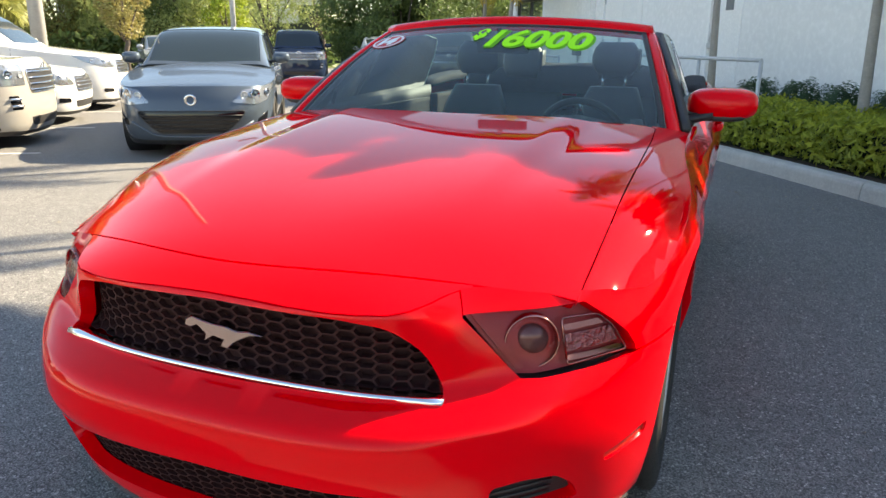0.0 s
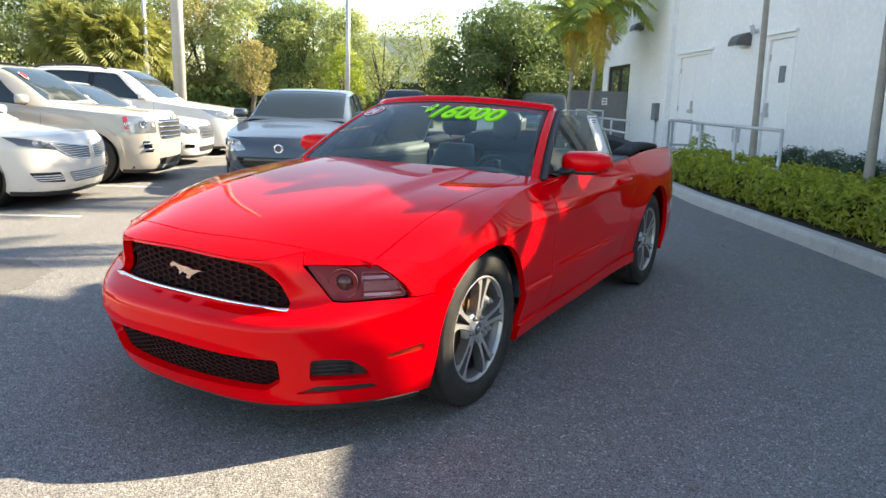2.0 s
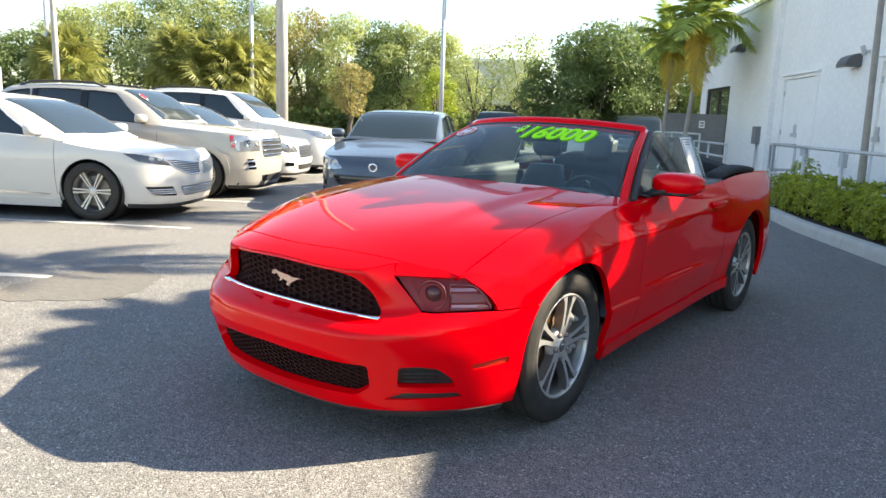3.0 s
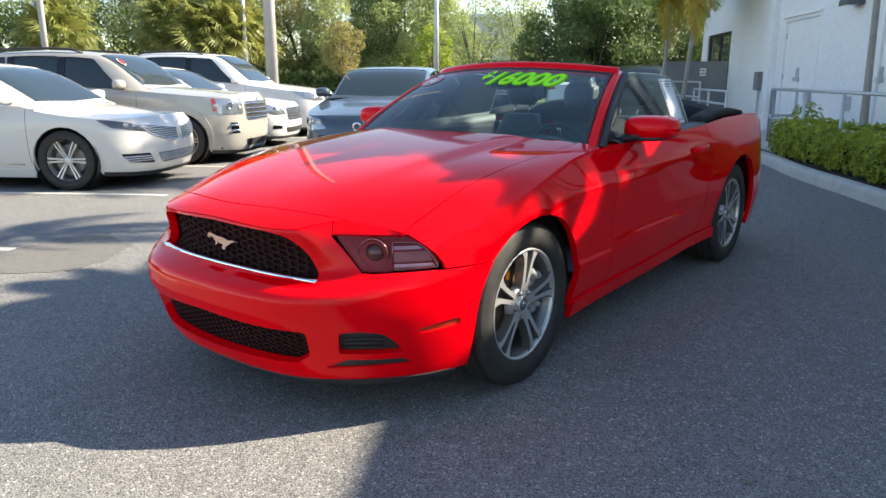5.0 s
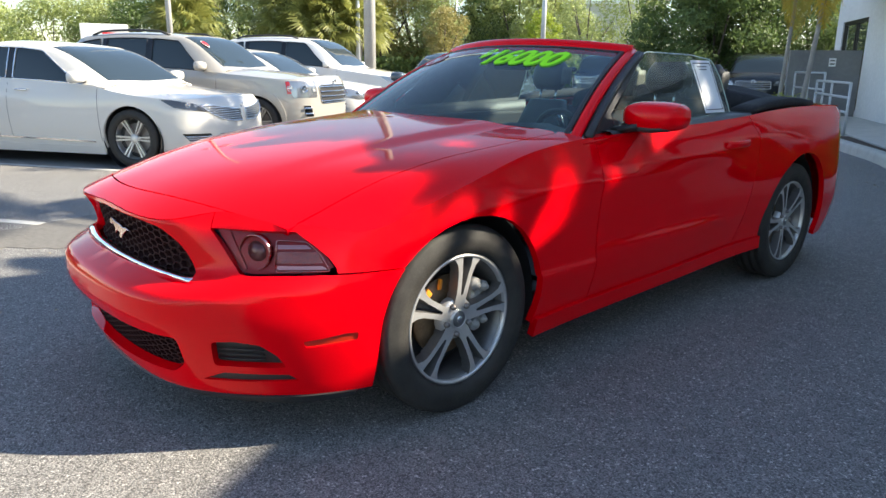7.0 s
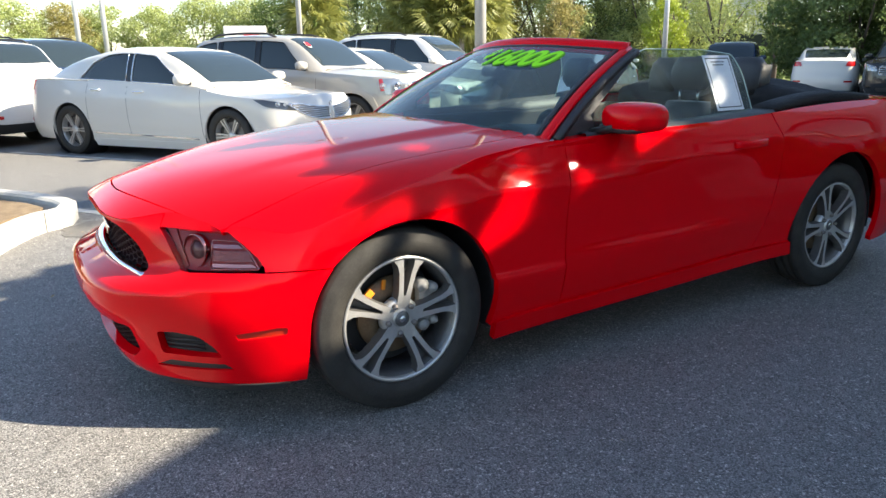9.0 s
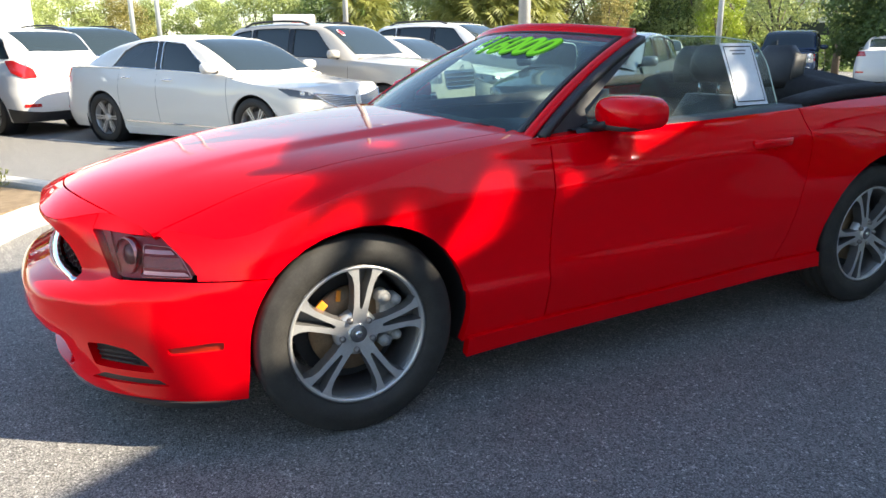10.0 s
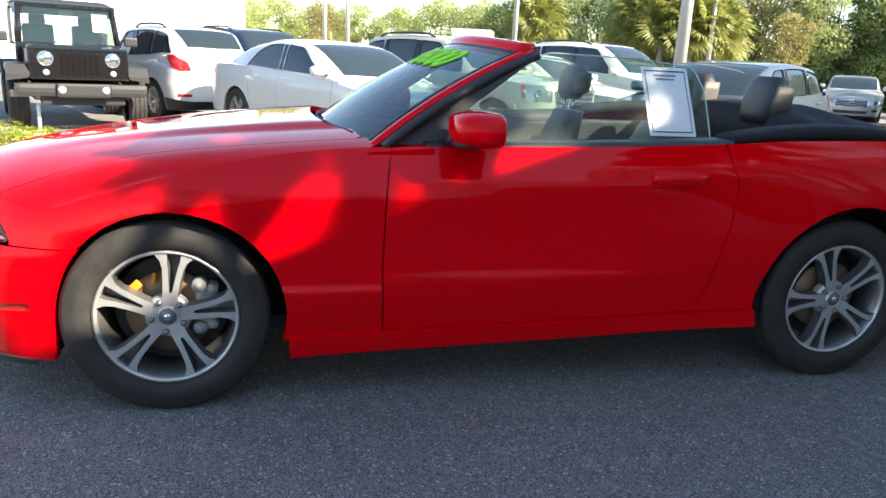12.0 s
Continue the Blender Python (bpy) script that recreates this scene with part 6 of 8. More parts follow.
for sg in (1, -1):
    rings = []
    for i in range(9):
        t = i / 8
        y = 2.13 + 0.92 * t
        x = edge_x(y, 0.075) - 0.0
        rings.append(oval(x * sg, y, belt_z(y) + 0.012 + 0.018 * math.sin(math.pi * t), 0.062, 0.022 + 0.01 * math.sin(math.pi * t), 14, 3.0))
    hull("roof_well_trim", rings, CLOTH, convertible)
part("roof_well_rear", box_bm(1.46, 0.16, 0.03, (0, 3.02, 1.046), 0.012), CLOTH, convertible)


# ---- wheels ----
def tyre_mesh(r, w):
    """A tyre turned round x, its outer face towards +x, with grooves round the tread."""
    h = w / 2
    rr = r * 0.70
    prof = [(rr, -h * 0.80), (rr + 0.012, -h * 0.92), (r * 0.84, -h * 1.0), (r * 0.94, -h * 0.96), (r * 0.985, -h * 0.84)]
    for c in (-0.5, 0.0, 0.5):
        prof += [(r, h * c - 0.010), (r - 0.007, h * c - 0.006), (r - 0.007, h * c + 0.006), (r, h * c + 0.010)]
    prof += [(r * 0.985, h * 0.84), (r * 0.955, h * 0.93), (r * 0.945, h * 0.955), (r * 0.86, h * 1.0), (r * 0.85, h * 1.015), (r * 0.80, h * 1.0), (r * 0.71, h * 0.93), (rr, h * 0.85), (rr - 0.004, h * 0.72)]
    return lathe(prof, 72, "X")


def alloy(parent, r):
    """A five double-spoke wheel with bright faces and grey pockets, facing +x."""
    part("rim_barrel", lathe([(r * 1.0, 0.085), (r * 1.02, 0.088), (r * 1.015, 0.078), (r * 0.955, 0.070), (r * 0.90, 0.02), (r * 0.88, -0.09), (r * 1.0, -0.10)], 64, "X"), POCKET, parent)
    part("rim_flange", lathe([(r * 1.008, 0.080), (r * 1.0, 0.0868), (r * 0.985, 0.0872), (r * 0.960, 0.0845), (r * 0.952, 0.066)], 64, "X"), MACHINED, parent)
    for i in range(5):
        a = 2 * math.pi * i / 5 + math.pi / 2
        c, s = math.cos(a), math.sin(a)

        def pt(rad, off, x):
            return (x, c * rad - s * off, s * rad + c * off)

        bright, grey = bmesh.new(), bmesh.new()
        ro = r * 0.965
        stations = [(0.03, 0.066, -0.001, 0.026), (0.088, 0.074, -0.001, 0.026), (0.092, 0.075, 0.005, 0.026), (0.13, 0.078, 0.010, 0.029), (0.175, 0.081, 0.0155, 0.035), (ro - 0.030, 0.083, 0.021, 0.045), (ro - 0.012, 0.083, 0.023, 0.062), (ro + 0.003, 0.083, 0.024, 0.098)]
        for sg in (-1, 1):
            # each blade leaves the hub beside its twin and opens out to the rim
            rows = [[bright.verts.new(pt(rad, sg * q, x)) for q in (i0, i1)] for rad, x, i0, i1 in stations]
            for p, q in zip(rows, rows[1:]):
                bright.faces.new((p[0], p[1], q[1], q[0]))
            for (rad, x, i0, i1), (rad2, x2, j0, j1) in zip(stations, stations[1:]):
                for e0, e1, out in ((i0, j0, -0.004), (i1, j1, 0.004)):
                    grey.faces.new([grey.verts.new(p) for p in (pt(rad, sg * e0, x), pt(rad2, sg * e1, x2), pt(rad2, sg * (e1 + out), x2 - 0.045), pt(rad, sg * (e0 + out), x - 0.04))])
        # floor of the slot between the twins, set back
        grey.faces.new([grey.verts.new(pt(q, o, 0.034)) for q, o in ((0.085, -0.010), (0.085, 0.010), (ro, 0.026), (ro, -0.026))])
        bmesh.ops.recalc_face_normals(grey, faces=grey.faces)
        for f in bright.faces:
            f.normal_update()
            if f.normal.x < 0:
                f.normal_flip()
        part("spoke_face", bright, MACHINED, parent, "machined bright twin spoke")
        part("spoke_side", grey, POCKET, parent, "grey painted spoke sides")
    part("hub_plate", lathe([(0.001, 0.064), (0.040, 0.066), (0.068, 0.066), (0.078, 0.058), (0.080, 0.03)], 40, "X"), MACHINED, parent)
    part("hub_cap", lathe([(0.030, 0.066), (0.030, 0.074), (0.026, 0.078), (0.0005, 0.079)], 28, "X"), POCKET, parent)
    part("cap_ring", lathe([(0.030, 0.066), (0.031, 0.077), (0.034, 0.077), (0.036, 0.066)], 28, "X"), MACHINED, parent)
    part("cap_emblem", lathe([(0.0005, 0.0815), (0.010, 0.081), (0.013, 0.078)], 12, "X"), CHROME, parent, "plain bright emblem")
    for i in range(5):
        a = 2 * math.pi * (i + 0.5) / 5 + math.pi / 2
        nut = part("lug_nut", lathe([(0.011, 0.055), (0.011, 0.076), (0.008, 0.082), (0.0005, 0.083)], 10, "X"), STEEL, parent)
        nut.location = (0, 0.057 * math.cos(a), 0.057 * math.sin(a))
    part("brake_disc", lathe([(0.055, 0.005), (0.075, 0.008), (0.15, 0.008), (0.15, -0.012), (0.055, -0.012)], 48, "X"), DISC_BRONZE, parent)
    part("back_plate", lathe([(0.001, -0.03), (0.195, -0.035)], 40, "X"), BLACK_TRIM, parent)


TYRE = bpy.data.meshes.new("tyre")
_b = tyre_mesh(0.353, 0.198)
_b.to_mesh(TYRE)
_b.free()
TYRE.materials.append(RUBBER)
for yc in (0.0, WB):
    for sg in (1, -1):
        w = new("wheel")
        w.parent = convertible
        w.matrix_basis = Matrix.Translation((0.800 * sg, yc, AXLE_Z)) @ Matrix.Rotation(0 if sg > 0 else math.pi, 4, "Z") @ Matrix.Rotation(radians(-8 if yc == 0 else 20), 4, "X")
        share("tyre", TYRE, w, Matrix.Identity(4))
        alloy(w, 0.241)
        if yc == 0:
            c = part("brake_caliper", box_bm(0.07, 0.075, 0.17, (0.0, 0.128, 0.020), 0.022), CAST, convertible)
            c.matrix_basis = Matrix.Translation((0.806 * sg, yc, AXLE_Z))
            for dy, dz, r in ((0.105, 0.105, 0.026), (0.150, 0.090, 0.020), (0.105, -0.052, 0.024), (0.150, -0.040, 0.018)):
                e = part("slider_bolt", lathe([(r, -0.02), (r, 0.022), (r * 0.8, 0.028), (r * 0.55, 0.028), (r * 0.5, 0.038), (0.0005, 0.039)], 14, "X"), CAST, c)
                e.matrix_basis = Matrix.Translation((0.022 * sg, dy, dz)) @ Matrix.Rotation(0 if sg > 0 else math.pi, 4, "Z")
            # orange plates imitate patches of sun on the disc; no real brake part
            for dy, dz, w, h, turn in ((-0.118, 0.092, 0.060, 0.030, 42), (-0.148, 0.045, 0.056, 0.022, 18), (-0.048, 0.128, 0.014, 0.040, -8)):
                part("disc_sun_patch", box_bm(0.012, w, h, (0.822 * sg, yc + dy, AXLE_Z + dz), 0.004, turn=Matrix.Rotation(radians(turn), 4, "X")), SUN_PATCH, convertible, "orange patch standing in for sunlight on the brake disc")

# printed sheet in the side glass
price_sheet = thing("window_sheet", Matrix.Identity(4), "white printed sales sheet fixed in the side glass", "sheet")


def on_glass(corners, proud, name, mat, parent, label=""):
    panel(name, glass_skin(1, proud), corners, mat, parent, (), 0.05, 0.0015, label, sign=1)


def lean(y, z):
    """Places on the sheet, which leans with the glass."""
    return (1.792 + y + 0.022 * (1 - z / 0.26), 1.022 + z)


on_glass([lean(0, 0), lean(0.205, 0), lean(0.205, 0.262), lean(0, 0.262)], 0.004, "paper", PAPER, price_sheet)
for a, b, c, d in ((0.014, 0.016, 0.016, 0.25), (0.189, 0.191, 0.016, 0.25), (0.014, 0.191, 0.014, 0.018), (0.014, 0.191, 0.246, 0.25)):
    on_glass([lean(a, c), lean(b, c), lean(b, d), lean(a, d)], 0.0062, "border_line", INK, price_sheet)
for i, (a, b) in enumerate(((0.05, 0.15), (0.06, 0.14))):
    z = 0.228 - i * 0.014
    on_glass([lean(a, z), lean(b, z), lean(b, z + 0.006), lean(a, z + 0.006)], 0.0062, "print_line", GREY_INK, price_sheet)


# ---- the other parked cars: nose towards -y in their own axes, front axle at the origin ----
PEARL = car_paint("white_pearl_paint", (0.66, 0.63, 0.58), 0.1)
WHITE_CAR = car_paint("white_paint", (0.67, 0.66, 0.64), 0.05)
CHAMPAGNE = car_paint("champagne_paint", (0.40, 0.376, 0.338), 0.5, rough=0.35, metal=0.25)
SLATE = car_paint("slate_blue_paint", (0.075, 0.095, 0.12), 0.5, rough=0.35, metal=0.3)
NAVY = car_paint("navy_paint", (0.018, 0.03, 0.06), 0.4)
DARK_GREY = car_paint("dark_grey_paint", (0.03, 0.032, 0.035), 0.4)
SILVER = car_paint("silver_paint", (0.42, 0.43, 0.44), 0.5, rough=0.35, metal=0.5)
GRILLE_GREY = material("grille_shadow_grey", (0.10, 0.10, 0.10), 0.4, 0.3)
JEEP_BLACK = car_paint("black_paint", (0.010, 0.011, 0.012), 0.3)


def spoked(parent, r, spokes, mat):
    part("rim", lathe([(r * 1.0, 0.085), (r * 1.02, 0.09), (r * 0.96, 0.082), (r * 0.93, 0.05), (r * 0.9, -0.05)], 40, "X"), mat, parent)
    bm = bmesh.new()
    for i in range(spokes):
        a = 2 * math.pi * i / spokes
        for o in (-1, 1):
            c, s = math.cos(a), math.sin(a)
            def pt(rad, off, x):
                return (x, c * rad - s * off, s * rad + c * off)
            w0, w1 = (0.004, 0.018), (0.012, 0.034)
            v = [bm.verts.new(p) for p in (pt(0.03, o * w0[0], 0.06), pt(0.03, o * w0[1], 0.06), pt(r * 0.95, o * w1[1], 0.078), pt(r * 0.95, o * w1[0], 0.078))]
            u = [bm.verts.new(p) for p in (pt(0.03, o * w0[0], 0.03), pt(0.03, o * w0[1], 0.03), pt(r * 0.95, o * w1[1], 0.045), pt(r * 0.95, o * w1[0], 0.045))]
            bm.faces.new(v)
            for k in range(4):
                bm.faces.new((v[k], v[(k + 1) % 4], u[(k + 1) % 4], u[k]))
    bmesh.ops.recalc_face_normals(bm, faces=bm.faces)
    part("spokes", bm, mat, parent)
    part("hub", lathe([(0.001, 0.07), (0.03, 0.07), (0.055, 0.06), (0.06, 0.03)], 24, "X"), mat, parent)
    part("brake_disc", lathe([(0.05, 0.0), (r * 0.7, 0.0)], 32, "X"), STEEL, parent)
    part("back_plate", lathe([(0.001, -0.03), (r * 0.95, -0.03)], 32, "X"), BLACK_TRIM, parent)


def parked_car(name, label, at, heading, paint, L=4.9, W=1.86, H=1.48, wb=2.85, fo=0.98, wheel=0.335, nose=0.70, hood=((0.0, 0.86), (0.7, 0.98)), belt=(0.96, 1.02),
               screen=(0.72, 1.55), roof_end=2.75, tail=(3.35, 1.06), hatch=False, lamp="slant", grille="bars", rails=False, spokes=9, cladding=False, flares=False, group=""):
    h = Vector(heading).normalized()
    car = thing(name, Matrix.Translation((at[0], at[1], 0)) @ Matrix.Rotation(math.atan2(h.x, -h.y), 4, "Z"), label, "car", group)
    w, end = W / 2, L - fo
    arch_r = wheel + 0.04
    plan = [(0, -fo), (0.35 * w, -fo + 0.015), (0.62 * w, -fo + 0.07), (0.82 * w, -fo + 0.18), (0.93 * w, -fo + 0.38), (0.985 * w, -fo + 0.7), (w, 0.2), (w, wb - 0.2),
            (0.985 * w, end - 0.65), (0.94 * w, end - 0.28), (0.80 * w, end - 0.08), (0.4 * w, end - 0.015), (0, end)]
    nz, tz = nose, tail[1]
    b0, b1 = belt
    fp = [(0.10, 0.16), (0.22, 0.05), (0.34, 0.015), (0.46, 0.0), (nz - 0.14, 0.02), (nz - 0.04, 0.05), (nz + 0.04, 0.11), (nz + 0.2, 0.30)]
    rp = [(0.10, 0.16), (0.25, 0.05), (0.40, 0.0), (0.55, 0.005), (0.75, 0.04), (tz - 0.1, 0.06), (tz, 0.09), (tz + 0.3, 0.2)]
    sp = [(0.10, 0.10), (0.22, 0.06), (0.32, 0.035), (0.50, 0.006), (0.66, 0.0), (0.80, 0.008), (b0 - 0.06, 0.028), (b0 + 0.03, 0.06), (b1 + 0.25, 0.16)]
    skin = Belt(plan, [("x", 0.0, fp), ("x", 0.6 * w, fp), ("y", -0.3, sp), ("y", 0.6, sp), ("y", wb, sp), ("r", 0.6 * w, rp), ("r", 0.0, rp)])
    U, V = skin.ux, skin.uy
    hy = [-fo - 0.15, -fo, -fo + 0.12, -fo + 0.4] + [y for y, _ in hood] + [hood[-1][0] + 0.6]
    hz = [nz - 0.12, nz, nz + 0.05, nz + 0.55 * (hood[0][1] - nz)] + [z for _, z in hood] + [hood[-1][1] + 0.05]

    def hood_z(x, y):
        return pchip(hy, hz, y) - 0.075 * (np.abs(x) / w) ** 2.4

    def belt_h(y):
        return float(np.interp(y, [0.3, wb], [b0, b1]))

    def top(u):
        zs = np.linspace(0.45, b1 + 0.2, 240)
        p = skin.at(np.stack([np.full(240, u), zs], 1))
        d = zs - hood_z(p[:, 0], p[:, 1])
        return float(zs[int(np.argmax(d > 0))])

    y1, y2 = screen
    fore = [(0.0, top(0.0))] + [(U(q * w), top(U(q * w))) for q in (0.2, 0.4, 0.55, 0.7, 0.8, 0.88)] + [(V(y), top(V(y))) for y in np.linspace(-fo + 0.35, y1, 8)]
    aft = [(V(y), belt_h(y)) for y in np.linspace(y1 + 0.15, end - 0.5, 10)] + [(skin.ux(0.75 * w, True), tz), (skin.ux(0.35 * w, True), tz), (skin.end, tz)]

    def cut(yc):
        a = np.radians(np.linspace(-18, 198, 17))
        return [(V(yc + arch_r * math.cos(q)), wheel + arch_r * math.sin(q)) for q in a][::-1]

    lowline = [(skin.end, 0.22), (skin.ux(0.6 * w, True), 0.21)] + [(V(wb + arch_r + 0.02), 0.20)] + cut(wb)[::-1] + [(V(wb - arch_r - 0.02), 0.18), (V(arch_r + 0.02), 0.18)] + cut(0.0)[::-1] + [(V(-arch_r - 0.02), 0.18), (U(0.6 * w), 0.17), (0.0, 0.17)]
    outline = fore + aft + lowline
    for f in (lambda q: q, sides):
        panel("body_side", skin.skin(), f(outline), paint, car, (), 0.07, 0.03)

    def hood_skin(xy):
        xy = np.atleast_2d(xy)
        return np.stack([xy[:, 0], xy[:, 1], hood_z(xy[:, 0], xy[:, 1])], 1)

    edge = [tuple(skin.at([q])[0][:2]) for q in fore]
    panel("bonnet", hood_skin, edge + [(0.0, y1 + 0.06)] + [(-x, y) for x, y in edge[1:]][::-1], paint, car, (), 0.07, 0.02)

    # cabin
    y4 = tail[0] if not hatch else end - 0.10
    y3 = roof_end
    top_y = np.array([y1 - 0.05, y1, y2, (y2 + y3) / 2, y3, y4, y4 + 0.06])
    zb = lambda y: np.interp(y, [y1, wb, end], [hood_z(0, y1) - 0.03, b1, b1 if hatch else tz])
    top_z = np.array([float(zb(y1)) - 0.02, float(zb(y1)) + 0.02, H - 0.05, H, H - (0.045 if hatch else 0.07), float(zb(y4)) + (0.04 if not hatch else 0.08), float(zb(y4)) - 0.01])
    wx = np.array([float(skin.at([(V(y), belt_h(y) - 0.02)])[0][0]) for y in np.linspace(0.2, end - 0.35, 30)])
    wy = np.linspace(0.2, end - 0.35, 30)

    def cabin(yv, proud=0.0):
        yv = np.atleast_2d(yv)
        y, v = yv[:, 0], yv[:, 1]
        s = np.clip(np.abs(v), 0, 1)
        half_w = np.interp(y, wy, wx) - 0.02 - 0.10 * smoothstep(y, y3, y4)
        x = half_w * pchip([0, 0.35, 0.5, 0.58, 0.64, 0.8, 1.0], [0, 0.50, 0.70, 0.78, 0.82, 0.915, 1.0], s) * np.sign(v)
        base = np.minimum(zb(y), [belt_h(q) for q in y]) - 0.02
        z = base + (pchip(top_y, top_z, y) - base) * pchip([0, 0.35, 0.5, 0.58, 0.64, 0.8, 1.0], [1, 0.985, 0.957, 0.925, 0.875, 0.49, 0.0], s)
        return np.stack([x, y, z], 1) + proud * np.stack([smoothstep(s, 0.4, 0.75) * np.sign(v), 0.25 * np.sign(y - (y1 + y3) / 2), 1 - smoothstep(s, 0.5, 0.8)], 1)

    lo_v, hi_v = 0.965, 0.675
    glass_f = [(y1 + 0.07, -0.66), (y2 - 0.03, -0.575), (y2 - 0.01, 0.0), (y2 - 0.03, 0.575), (y1 + 0.07, 0.66), (y1 + 0.03, 0.0)]
    mid_y = y1 + (y3 - y1) * (0.52 if hatch else 0.66)
    win = []
    a0 = y1 + 0.30
    win.append([(a0, lo_v), (mid_y - 0.05, lo_v), (mid_y - 0.05, hi_v), (y2 + 0.04, hi_v)])
    if hatch:
        r1 = y3 - 0.15
        win.append([(mid_y + 0.05, lo_v), (r1 - 0.3, lo_v), (r1 - 0.25, hi_v), (mid_y + 0.05, hi_v)])
        win.append([(r1 - 0.2, lo_v), (y4 - 0.34, lo_v - 0.05), (y4 - 0.50, hi_v + 0.03), (r1 - 0.15, hi_v)])
    else:
        win.append([(mid_y + 0.05, lo_v), (y3 + 0.26, lo_v - 0.02), (y3 + 0.02, hi_v + 0.06), (y3 - 0.25, hi_v), (mid_y + 0.05, hi_v)])
    glass_r = [(y3 + 0.06, -0.52), (y3 + 0.05, 0.0), (y3 + 0.06, 0.52), (y4 - 0.10, 0.60), (y4 - 0.08, 0.0), (y4 - 0.10, -0.60)]
    wl = [rounded(q, 0.03) for q in win]
    wr = [[(y, -v) for y, v in q] for q in wl]
    posts = [(mid_y - 0.052, mid_y + 0.052)] + ([(r1 - 0.29, r1 - 0.19)] if hatch else [])
    shell = [(y1, -1.0), (y4, -1.0), (y4, 1.0), (y1, 1.0)]
    panel("cabin_shell", cabin, shell, paint, car, [glass_f, glass_r] + wl + wr, 0.07, 0.015, grid=(0.10, 0.05), sign=-1)
    inset = lambda q: cabin(q, -0.006)
    panel("windscreen", inset, glass_f, TINTED, car, (), 0.1, 0.0, grid=(0.08, 0.06), sign=-1)
    panel("rear_window", inset, glass_r, TINTED, car, (), 0.1, 0.0, grid=(0.08, 0.06), sign=-1)
    for q in wl + wr:
        panel("side_window", inset, q, TINTED, car, (), 0.1, 0.0, grid=(0.10, 0.05), sign=-1)
    for q0, q1 in posts:
        for sg in (1, -1):
            panel("window_post", lambda q: cabin(q, 0.004), [(q0, lo_v * sg), (q1, lo_v * sg), (q1, hi_v * sg), (q0, hi_v * sg)], BLACK_GLOSS, car, (), 0.1, 0.0, grid=(0.10, 0.05), sign=-1)
    for q in wl + wr:
        P = [tuple(p) for p in cabin(resample(q, 0.06) + q[:1], 0.006)]
        part("window_trim", tube(P, 0.006, 5), CHROME if grille == "split" else BLACK_GLOSS, car)
    if not hatch:
        def deck(xy):
            xy = np.atleast_2d(xy)
            return np.stack([xy[:, 0], xy[:, 1], np.interp(xy[:, 1], [y3, y4, end], [b1 + 0.05, tz + 0.035, tz - 0.005]) - 0.05 * (np.abs(xy[:, 0]) / w) ** 2.5], 1)
        de = [tuple(skin.at([q])[0][:2]) for q in aft if skin.at([q])[0][1] > y3 - 0.1]
        panel("boot_lid", deck, de + [(-x, y) for x, y in de[:-1]][::-1], paint, car, (), 0.07, 0.02)
    # face
    zl = nz - 0.06

    def under(poly):
        """Keep an outline below the bonnet's edge."""
        return [(u, min(z, top(abs(u)) - 0.010)) for u, z in poly]

    def bars(poly, zs, radius, mat, parent, proud=0.012):
        bm = bmesh.new()
        for z in zs:
            hit = []
            for (u0, z0), (u1, z1) in zip(poly, poly[1:] + poly[:1]):
                if (z0 - z) * (z1 - z) < 0:
                    hit.append(u0 + (u1 - u0) * (z - z0) / (z1 - z0))
            if len(hit) >= 2:
                tube([tuple(skin.at([(q, z)], proud)[0]) for q in np.linspace(min(hit), max(hit), 9)], radius, 6, bm)
        part("grille_bar_set", bm, mat, parent)

    if lamp == "slant":
        hl = [(U(0.54 * w), zl - 0.10), (U(0.80 * w), zl - 0.10), (V(-fo + 0.50), zl + 0.0), (V(-fo + 0.72), zl + 0.15), (U(0.88 * w), zl + 0.13), (U(0.62 * w), zl + 0.02)]
    elif grille == "split":
        hl = [(U(0.64 * w), zl - 0.066), (U(0.82 * w), zl - 0.04), (V(-fo + 0.41), zl - 0.01), (V(-fo + 0.57), zl + 0.08), (V(-fo + 0.44), zl + 0.085), (U(0.81 * w), zl + 0.035)]
    elif lamp == "thin":
        hl = [(U(0.52 * w), zl - 0.075), (U(0.80 * w), zl - 0.045), (V(-fo + 0.50), zl + 0.03), (V(-fo + 0.68), zl + 0.085), (U(0.88 * w), zl + 0.06), (U(0.60 * w), zl - 0.01)]
    elif lamp == "block":
        hl = [(U(0.60 * w), zl - 0.20), (V(-fo + 0.34), zl - 0.20), (V(-fo + 0.44), zl + 0.04), (U(0.60 * w), zl + 0.04)]
    else:
        hl = [(U(0.50 * w), zl - 0.06), (U(0.78 * w), zl - 0.09), (V(-fo + 0.36), zl - 0.05), (V(-fo + 0.68), zl + 0.18), (U(0.90 * w), zl + 0.16), (U(0.66 * w), zl + 0.07)]
    hl = under(hl)
